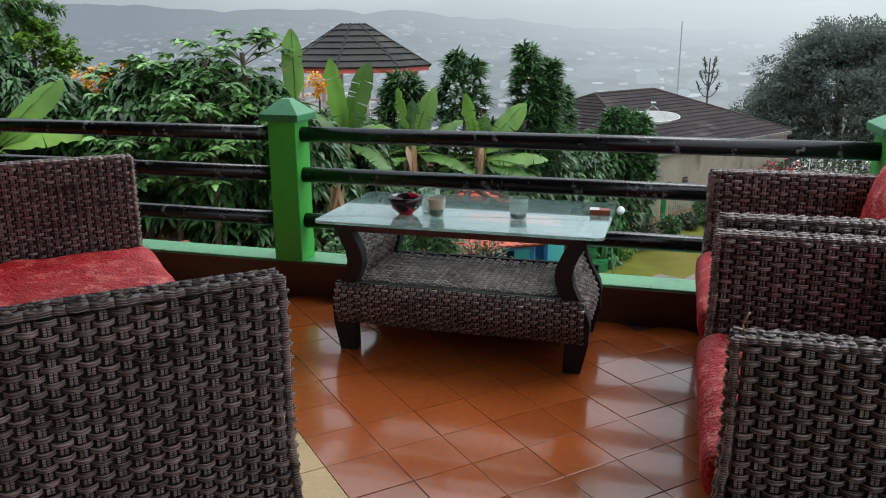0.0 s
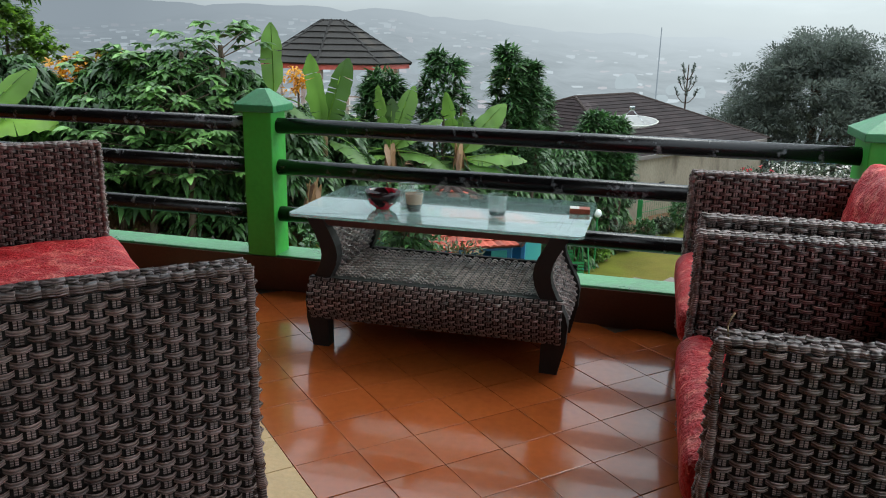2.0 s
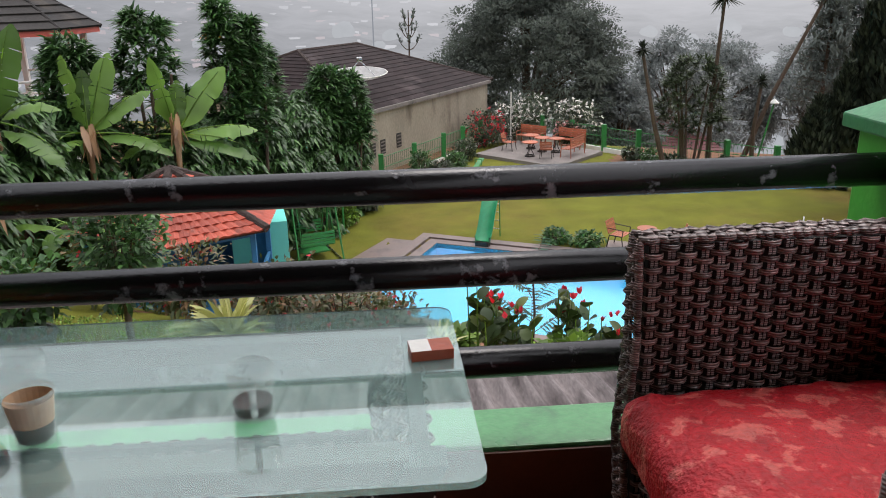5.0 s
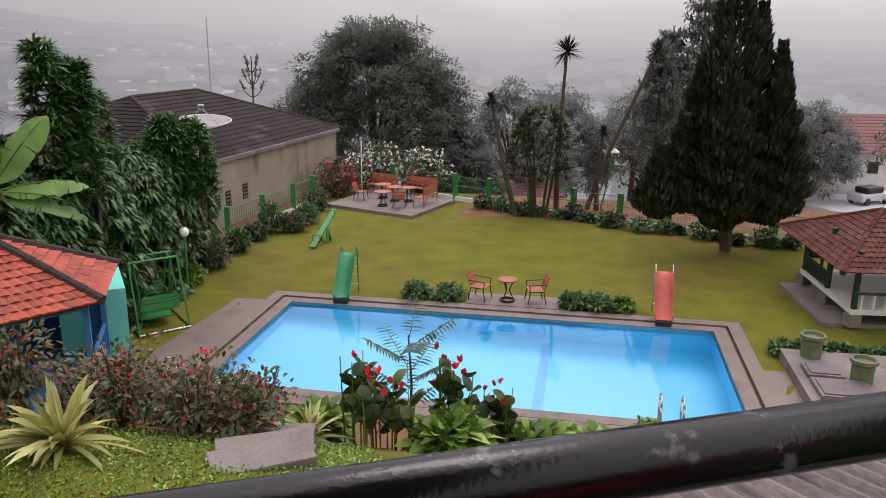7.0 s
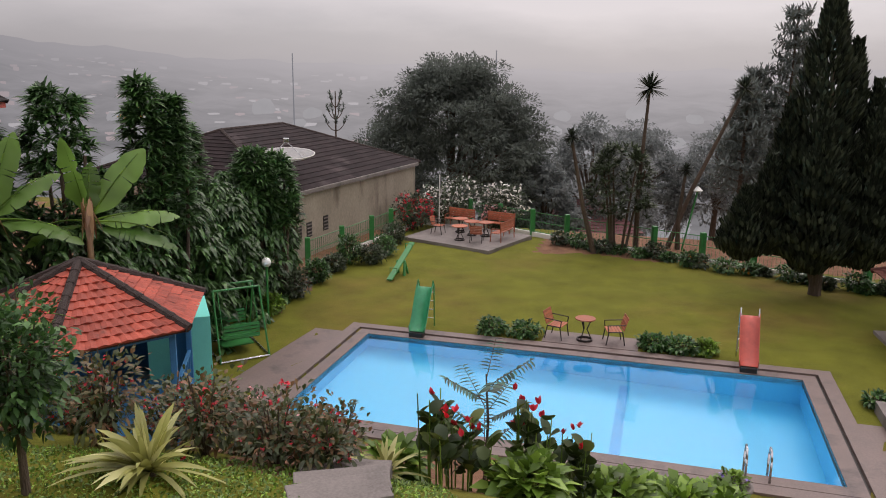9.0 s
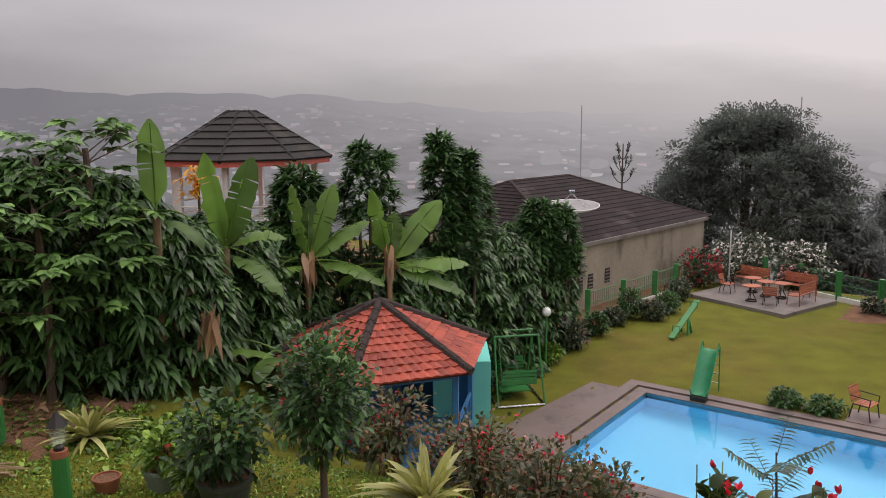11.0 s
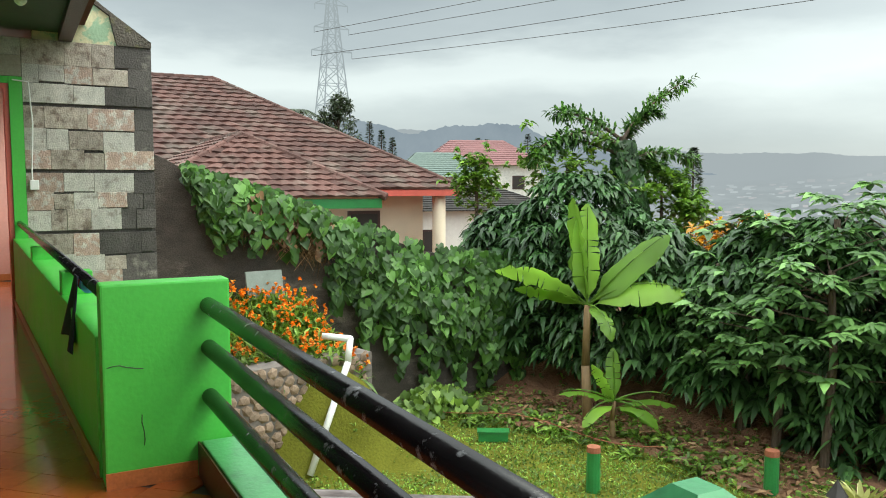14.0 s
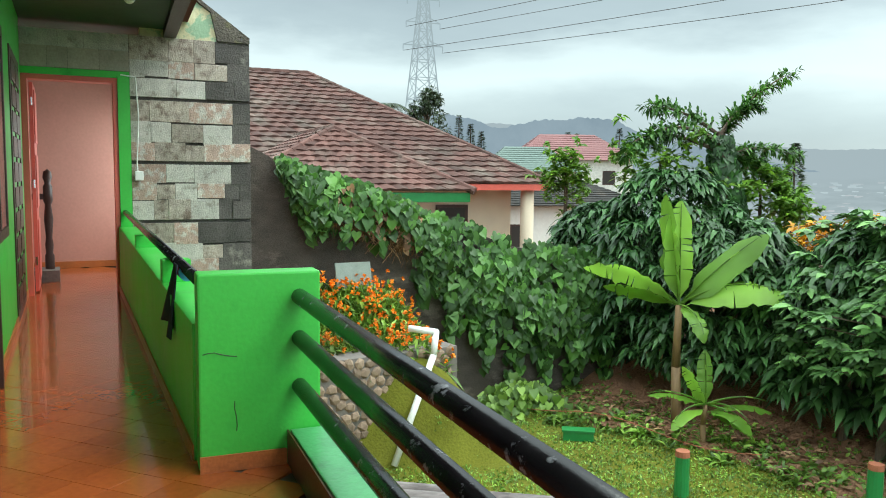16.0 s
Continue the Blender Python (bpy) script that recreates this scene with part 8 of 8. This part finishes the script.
# ---- far things: tower, wires, far houses ----
def build_far():
    # Pylon and masts glow in a misty grey put into the emission.
    TOW = glow("mist_glow_steel", (0.2, 0.22, 0.24), 1)
    t = thing("pylon", "tall lattice power pylon in mist", "pylon", pose(-150, 55.4, -6))
    H, B = 46, 4.2
    bm = bmesh.new()
    def wid(z):
        return B * (1 - z / H) ** 1.1 + 0.55
    zs = [0, 7, 13, 18.5, 23, 27, 30.5, 33.5, 36.5, 39.5, 42.5, 46]
    for z0, z1 in zip(zs, zs[1:]):
        a, b = wid(z0), wid(z1)
        for k in range(4):
            c = [(1, 1), (1, -1), (-1, -1), (-1, 1)]
            (p, q), (r, s) = c[k], c[(k + 1) % 4]
            tube(bm, (p * a, q * a, z0), (p * b, q * b, z1), 0.14, seg=4)
            tube(bm, (p * a, q * a, z0), (r * b, s * b, z1), 0.08, seg=4)
            tube(bm, (r * a, s * a, z0), (p * b, q * b, z1), 0.08, seg=4)
            tube(bm, (p * b, q * b, z1), (r * b, s * b, z1), 0.08, seg=4)
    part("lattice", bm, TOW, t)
    for z, L in ((33.5, 4.2), (38, 3.6), (42.5, 3.4)):
        bm = bmesh.new()
        for s in (-1, 1):
            tube(bm, (0, s * 0.4, z), (0, s * L, z), 0.11, seg=4)
            tube(bm, (0, s * 0.4, z + 1.4), (0, s * L, z), 0.09, seg=4)
            tube(bm, (0, s * L, z), (0, s * L, z - 1.2), 0.09, seg=4)
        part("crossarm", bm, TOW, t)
    for y0, z0, y1, z1 in ((51.2, 26.3, 150, 62), (59.6, 26.3, 170, 60), (52, 31, 160, 76), (59, 31, 175, 74), (55.4, 39, 168, 92)):
        a, b = Vector((-150, y0, z0)), Vector((120, y1 + 60, z1))
        pts = [a.lerp(b, f) - Vector((0, 0, 9 * math.sin(f * math.pi))) for f in np.linspace(0, 1, 24)]
        w = thing("power_line", "thin dark overhead power line", "cable", group="power lines")
        part("wire", tubes([tuple(p) for p in pts], 0.05, 4), IRON, w)

    def far_house(x, y, z, w, d, h, rh, roofm, wallm, turn, label):
        t = thing("far_house", label, "house", pose(x, y, z, 0, 0, turn), "far houses")
        part("wall", boxbm(-w / 2, -d / 2, -6, w / 2, d / 2, h), wallm, t)
        c = [Vector(p) for p in ((-w / 2 - 0.5, -d / 2 - 0.5, h), (w / 2 + 0.5, -d / 2 - 0.5, h), (w / 2 + 0.5, d / 2 + 0.5, h), (-w / 2 - 0.5, d / 2 + 0.5, h))]
        r0, r1 = Vector((-w / 4, 0, h + rh)), Vector((w / 4, 0, h + rh))
        bm = bmesh.new()
        tiled_face(bm, c[0], c[1], r1, r0, 12, 18, 0.04)
        tiled_face(bm, c[2], c[3], r0, r1, 12, 18, 0.04)
        tiled_face(bm, c[1], c[2], r1, r1, 12, 14, 0.04)
        tiled_face(bm, c[3], c[0], r0, r0, 12, 14, 0.04)
        part("roof", bm, roofm, t)
        for k in range(3):
            wx = -w / 2 + w * (k + 0.7) / 3.4
            q = part("window", boxbm(wx - 0.5, -d / 2 - 0.02, h - 1.9, wx + 0.5, -d / 2 + 0.1, h - 0.8), DARK_WOOD, t)
            part("pane", boxbm(wx - 0.42, -d / 2 - 0.03, h - 1.82, wx + 0.42, -d / 2 - 0.021, h - 0.88), IRON, q)

    # Far roof and wall base colours are dulled to carry the mist.
    MAROON = material("misty_maroon_roof", (0.2, 0.09, 0.09), 0.8, vary=0.2, scale=0.5)
    PALE = material("misty_pale_wall", (0.6, 0.58, 0.55), 0.8)
    far_house(-57, 33.5, 1.2, 9, 8, 1.7, 2.2, MAROON, PALE, 70, "white house with a maroon roof in mist")
    far_house(-50, 26, 0.6, 6, 6, 1.3, 1.8, material("misty_green_gable", (0.12, 0.16, 0.14), 0.8), PALE, 70, "house with a green roof in mist")
    far_house(-32, 17.5, -1.6, 7, 6, 1.9, 1.1, ROOF_GREY, WHITE, 80, "low white house with a grey tile roof")
    far_house(23.5, 60, -13.5, 8, 6, 2.3, 2.2, MAROON, PALE, 0, "house with a dull red roof below the fence")
    far_house(61, 62, -12, 10, 8, 3.0, 3.2, MAROON, PALE, -20, "house with a dull red roof beyond the trees")
    for k, x in enumerate((55.5, 58.5)):
        c = thing("car", "small pale parked car in the distance", "car", pose(x, 54 - k, -12.6, 0, 0, 10), "far cars")
        part("body", boxbm(-1.9, -0.8, 0.3, 1.9, 0.8, 0.95, bevel=0.15), WHITE_PLASTIC if k else FAR_GREY, c)
        part("cabin", boxbm(-1.1, -0.72, 0.95, 0.9, 0.72, 1.5, bevel=0.18), IRON, c)
        for wx in (-1.2, 1.2):
            for wy in (-0.75, 0.75):
                part("wheel", tube(bmesh.new(), (wx, wy - 0.1, 0.32), (wx, wy + 0.1, 0.32), 0.32, seg=16), IRON, c)
    solid("car_park", boxbm(50, 46, -13.5, 70, 58, -12.6), FAR_GREY, "wet pale forecourt beyond the trees", "paving", kind="structure")
    for x, y, h in ((0.5, 420, 27), (107, 420, 30)):
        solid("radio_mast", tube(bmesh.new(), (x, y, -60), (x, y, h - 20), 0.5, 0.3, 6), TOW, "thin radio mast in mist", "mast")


build_far()


# ---- corridor: door, windows, newel, lamp, cloth ----
def build_corridor():
    d0, d1, dt = WALL_Y, -0.475, 2.66
    x = END_X
    f = thing("door_1", "coral painted door frame with an open door", "door", kind="structure")
    part("frame", boxbm(x - 0.2, d1 - 0.055, 0, x + 0.03, d1 - 0.002, dt - 0.002), CORAL, f)
    part("frame", boxbm(x - 0.2, d0 + 0.002, 0, x + 0.03, d0 + 0.07, dt - 0.002), CORAL, f)
    part("frame", boxbm(x - 0.2, d0 + 0.07, dt - 0.06, x + 0.03, d1 - 0.055, dt - 0.002), CORAL, f)
    leaf = part("leaf", boxbm(x - 1.0, d0 + 0.08, 0.02, x - 0.2, d0 + 0.12, dt - 0.08), CORAL, f, "open coral painted door leaf")
    for z0, z1 in ((0.15, 0.9), (1.05, 1.7), (1.85, 2.5)):
        part("panel", boxbm(x - 0.9, d0 + 0.122, z0, x - 0.3, d0 + 0.135, z1, bevel=0.005), CORAL, leaf)
    for z in (0.35, 1.3, 2.3):
        part("hinge", tube(bmesh.new(), (x - 0.19, d0 + 0.1, z), (x - 0.19, d0 + 0.1, z + 0.1), 0.014, seg=8), STEEL, f)
    td = solid("trim_door", boxbm(x + 0.001, d1, 0.0, x + 0.05, d1 + 0.14, dt + 0.08), GREEN, "broad green door surround", "trim", kind="structure")
    tl = solid("trim_lintel", boxbm(x + 0.001, WALL_Y, dt, x + 0.045, d1 - 0.001, dt + 0.08), GREEN, "green lintel over the door", "trim", kind="structure")
    # turned newel post of a stair in the hall
    n = thing("newel_post", "dark turned wooden newel post on a plinth", "newel post", pose(x - 1.45, -1.32, 0))
    part("shaft", lathe([(0.06, 0.0), (0.06, 0.35), (0.045, 0.38), (0.055, 0.5), (0.04, 0.6), (0.06, 0.85), (0.04, 1.05), (0.06, 1.1), (0.06, 1.3), (0.035, 1.34), (0.06, 1.42), (0.05, 1.5), (0.0, 1.54)], 16), DARK_WOOD, n, smooth=True)
    part("plinth", boxbm(-0.25, -0.3, 0, 0.25, 0.12, 0.16), CONC, n)
    part("handrail", boxbm(-0.06, -1.2, 1.12, 0.0, -0.05, 1.2), DARK_WOOD, n)
    # area lamp added to brighten the hall, in place of daylight from an unseen side
    hl = new("hall_fill_light", bpy.data.lights.new("hall_fill_light", "AREA"))
    hl.data.shape, hl.data.size, hl.data.size_y, hl.data.energy, hl.data.color = "RECTANGLE", 2.4, 1.5, 20, (0.95, 0.98, 1.0)
    hl.matrix_basis = look((-11.6, 0.08, 1.7), (-11.6, -2.0, 1.3))
    # bulb
    b = thing("ceiling_lamp", "bare white bulb under the eave", "lamp", pose(-7.6, -0.72, 3.3))
    part("holder", tube(bmesh.new(), (0, 0, -0.08), (0, 0, 0), 0.035, seg=12), BLACK, b)
    bm = bmesh.new()
    bmesh.ops.create_uvsphere(bm, u_segments=16, v_segments=10, radius=0.055, matrix=Matrix.Translation((0, 0, -0.14)))
    part("bulb", bm, MARKER, b, smooth=True)
    # windows and doors in the corridor wall: dark timber, standing a little proud
    y = WALL_Y

    def timber(name, xa, xb, z0, z1, label, glass=True):
        t = thing(name, label, "door" if z0 < 0.1 else "window", kind="structure")
        w = 0.085
        for a, b2 in ((xa, xa + w), (xb - w, xb)):
            part("frame", boxbm(a, y, z0, b2, y + 0.014, z1, bevel=0.004), DARK_WOOD, t)
        for a, b2 in ((z1 - w, z1), (z0, z0 + w)):
            part("frame", boxbm(xa + w, y, a, xb - w, y + 0.014, b2, bevel=0.004), DARK_WOOD, t)
        if glass:
            part("pane", boxbm(xa + w, y + 0.002, z0 + w, xb - w, y + 0.006, z1 - w), DARK_GLASS, t)
        mid = (xa + xb) / 2
        part("mullion", boxbm(mid - 0.03, y + 0.001, z0 + w, mid + 0.03, y + 0.012, z1 - w), DARK_WOOD, t)
        return t

    w1 = timber("door_2", -3.58, -2.45, 0.02, 2.9, "dark timber glazed door reflecting the terrace")
    w2 = timber("window_1", -7.0, -5.45, 0.95, 2.7, "dark timber window with reflecting panes")
    w = timber("door_3", -9.4, -7.9, 0.02, 2.7, "dark carved timber shutter door", False)
    for k in range(10):
        z = 0.14 + k * 0.25
        part("carved_panel", boxbm(-9.28, y + 0.003, z, -8.7, y + 0.02, z + 0.2, bevel=0.006), DARK_WOOD, w)
        part("carved_panel", boxbm(-8.6, y + 0.003, z, -8.02, y + 0.02, z + 0.2, bevel=0.006), DARK_WOOD, w)
    t = timber("door_4", -5.36, -4.3, 0.02, 2.95, "dark timber door with glazed panels", True)
    for z0, z1 in ((0.12, 0.75), (0.85, 1.6)):
        part("carved_panel", boxbm(-5.26, y + 0.007, z0, -4.88, y + 0.013, z1, bevel=0.002), DARK_WOOD, t)
        part("carved_panel", boxbm(-4.78, y + 0.007, z0, -4.4, y + 0.013, z1, bevel=0.002), DARK_WOOD, t)
    part("jamb", boxbm(-5.44, y + 0.001, 0.0, -5.37, y + 0.045, 2.95, bevel=0.006), DARK_WOOD, t)
    # cloth on the handrail
    c = thing("hanging_cloth", "dark cloth with a blue and red hem over the handrail", "cloth")
    bm = bmesh.new()
    grid = {}
    for i in range(9):
        for j in range(11):
            u, v = i / 8, j / 10
            sag = 0.03 * math.sin(u * 9) * v
            grid[i, j] = bm.verts.new((-4.35 + (u - 0.5) * (0.16 + 0.3 * v), -0.465 - sag - 0.05 * v, 0.935 - 0.36 * v - 0.1 * v * abs(u - 0.3)))
    for i in range(8):
        for j in range(10):
            bm.faces.new((grid[i, j], grid[i + 1, j], grid[i + 1, j + 1], grid[i, j + 1]))
    o = part("drape", bm, material("dark_navy_cloth", (0.012, 0.014, 0.025), 0.9), c, smooth=True)
    md = o.modifiers.new("thick", "SOLIDIFY")
    md.thickness = 0.006
    for k, col in enumerate(((0.05, 0.15, 0.5), (0.5, 0.05, 0.06), (0.1, 0.3, 0.6))):
        xx = -4.46 + 0.085 * k
        part("wrap", tube(bmesh.new(), (xx, -0.42, 0.885), (xx + 0.08, -0.42, 0.883), 0.043, seg=14), material("hem_cloth", col, 0.9), c)
    along_corridor(f, td, tl, n, hl, w1, w2, w, t, c)
    # hairline cracks on the pier
    ck = thing("plaster_crack", "hairline cracks in the green plaster", "crack")
    rg = random.Random(8)
    for y0, z0, dy, dz, n in ((-0.48, 0.6, 0.035, -0.004, 5), (-0.32, 0.2, 0.004, 0.03, 5)):
        pts = [(PIL_X + 0.0015, y0, z0)]
        for k in range(n):
            pts.append((PIL_X + 0.0015, pts[-1][1] + dy + rg.uniform(-0.01, 0.01), pts[-1][2] + dz + rg.uniform(-0.012, 0.012)))
        part("crack", tubes(pts, 0.0022, 4), IRON, ck)
    # thin cable and box on the stone wall
    cb = thing("wall_cable", "thin white cable with a small junction box", "cable")
    part("cable", tubes([(x + 0.06, -0.44, 2.7), (x + 0.07, -0.27, 2.68), (x + 0.07, -0.24, 2.2), (x + 0.07, -0.27, 1.6), (x + 0.07, -0.26, 1.45)], 0.008, 6), WHITE_PLASTIC, cb)
    part("junction_box", boxbm(x + 0.045, -0.3, 1.4, x + 0.1, -0.2, 1.52, bevel=0.01), WHITE_PLASTIC, cb)
    along_corridor(cb)


DARK_GLASS = material("dark_window_glass", (0.01, 0.01, 0.01), 0.04, vary=0.05, bump=0.0, spec=0.8)
build_corridor()


# ---- stone blocks of the end wall ----
def build_blocks():
    wall = bpy.data.objects["wall_end"]
    rg = random.Random(12)

    def fill(y0, y1, z0, z1, widths, mats):
        """One band between two grooves: courses of irregular ashlar, some stones two courses high."""
        n = 3 if z1 - z0 > 0.55 else 2
        zs = [z0] + [z0 + (z1 - z0) * (k + rg.uniform(-0.14, 0.14)) / n for k in range(1, n)] + [z1]
        for r, (a, b) in enumerate(zip(zs, zs[1:])):
            y = y0
            while y < y1 - 0.02:
                w = min(rg.choice(widths) * rg.uniform(0.6, 1.25), y1 - y)
                if y1 - y - w < 0.12:
                    w = y1 - y
                lift = rg.uniform(-0.02, 0.02) if r else 0.0
                drop = rg.uniform(-0.02, 0.02) if r < n - 1 else 0.0
                mat = rg.choice(mats) if y + w / 2 < 0.84 + rg.uniform(-0.16, 0.06) else STONE_DARK
                part("stone_block", boxbm(END_X - 0.01, y + 0.0015, a + lift + 0.0015, END_X + 0.03 + rg.uniform(-0.005, 0.006), y + w - 0.0015, b + drop - 0.0015, bevel=0.003), mat, wall)
                y += w

    for z0, z1 in ((-0.72, 0.06), (0.1, 0.86), (0.9, 1.61), (1.65, 2.41), (2.45, 3.2)):
        fill(-0.333, 1.15, z0, z1, (0.24, 0.34, 0.46), (STONE_BLOCK, STONE_BLOCK, STONE_PINK, STONE_PALE))
    fill(WALL_Y, -0.336, 2.745, 3.2, (0.3, 0.42), (STONE_PALE, STONE_PLAIN, STONE_PLAIN))
    fill(0.35, 1.15, -3.2, -0.76, (0.3, 0.4), (STONE_DARK,))


build_blocks()


# ---- floor tiles, laid on the diagonal ----
def build_tiles():
    floor = bpy.data.objects["terrace_slab"]
    s = 0.217
    p0 = -0.529
    r2 = math.sqrt(2)
    me = mesh_of("tile", boxbm(-s / 2 + 0.0016, -s / 2 + 0.0016, -0.011, s / 2 - 0.0016, s / 2 - 0.0016, 0.0, bevel=0.0012), TILE)
    rg = random.Random(3)
    near, rest = [], []
    for i in range(-75, 30):
        for j in range(-45, 75):
            p, q = p0 + (i + 0.5) * s, 1.426 + (j + 0.5) * s
            x, y = (p + q) / r2, (p - q) / r2
            porch = (-2.38 < x < 2.86 and -6.0 < y < -0.055) or (-3.3 < x < -2.3 and -1.7 < y < -0.055)
            hall = -12.9 < x <= -2.38 and -2.5 < y < -0.42
            if not (porch or hall):
                continue
            (near if (y > -2.35 and (-0.6 < x < 2.4)) or (x < -2.3 and x > -5.2 and y > -1.75 and hall) else rest).append((i, x, y))
    near.sort(key=lambda t: -t[2])
    rest += near[300:]
    cream = mesh_of("tile", boxbm(-s / 2 + 0.0016, -s / 2 + 0.0016, -0.011, s / 2 - 0.0016, s / 2 - 0.0016, 0.0, bevel=0.0012), CREAM_TILE)
    for i, x, y in near[:300]:
        part("tile", cream if i == -1 else me, None, floor).matrix_basis = pose(x, y, rg.uniform(-0.0008, 0.0008), rg.uniform(-0.12, 0.12), rg.uniform(-0.12, 0.12), 45)
    V, F = [], []
    h = s / 2 - 0.0016
    for i, x, y in rest:
        b = len(V)
        for dx, dy in ((h * r2, 0), (0, h * r2), (-h * r2, 0), (0, -h * r2)):
            V.append((x + dx, y + dy, 0.0))
        for dx, dy in ((h * r2, 0), (0, h * r2), (-h * r2, 0), (0, -h * r2)):
            V.append((x + dx, y + dy, -0.011))
        F.append((b, b + 1, b + 2, b + 3))
        for k in range(4):
            F.append((b + k, b + 4 + k, b + 4 + (k + 1) % 4, b + (k + 1) % 4))
    m2 = bpy.data.meshes.new("tiles_rest")
    m2.from_pydata(V, [], F)
    m2.materials.append(TILE)
    part("tiles_rest", m2, None, floor, kind="stuff")


build_tiles()
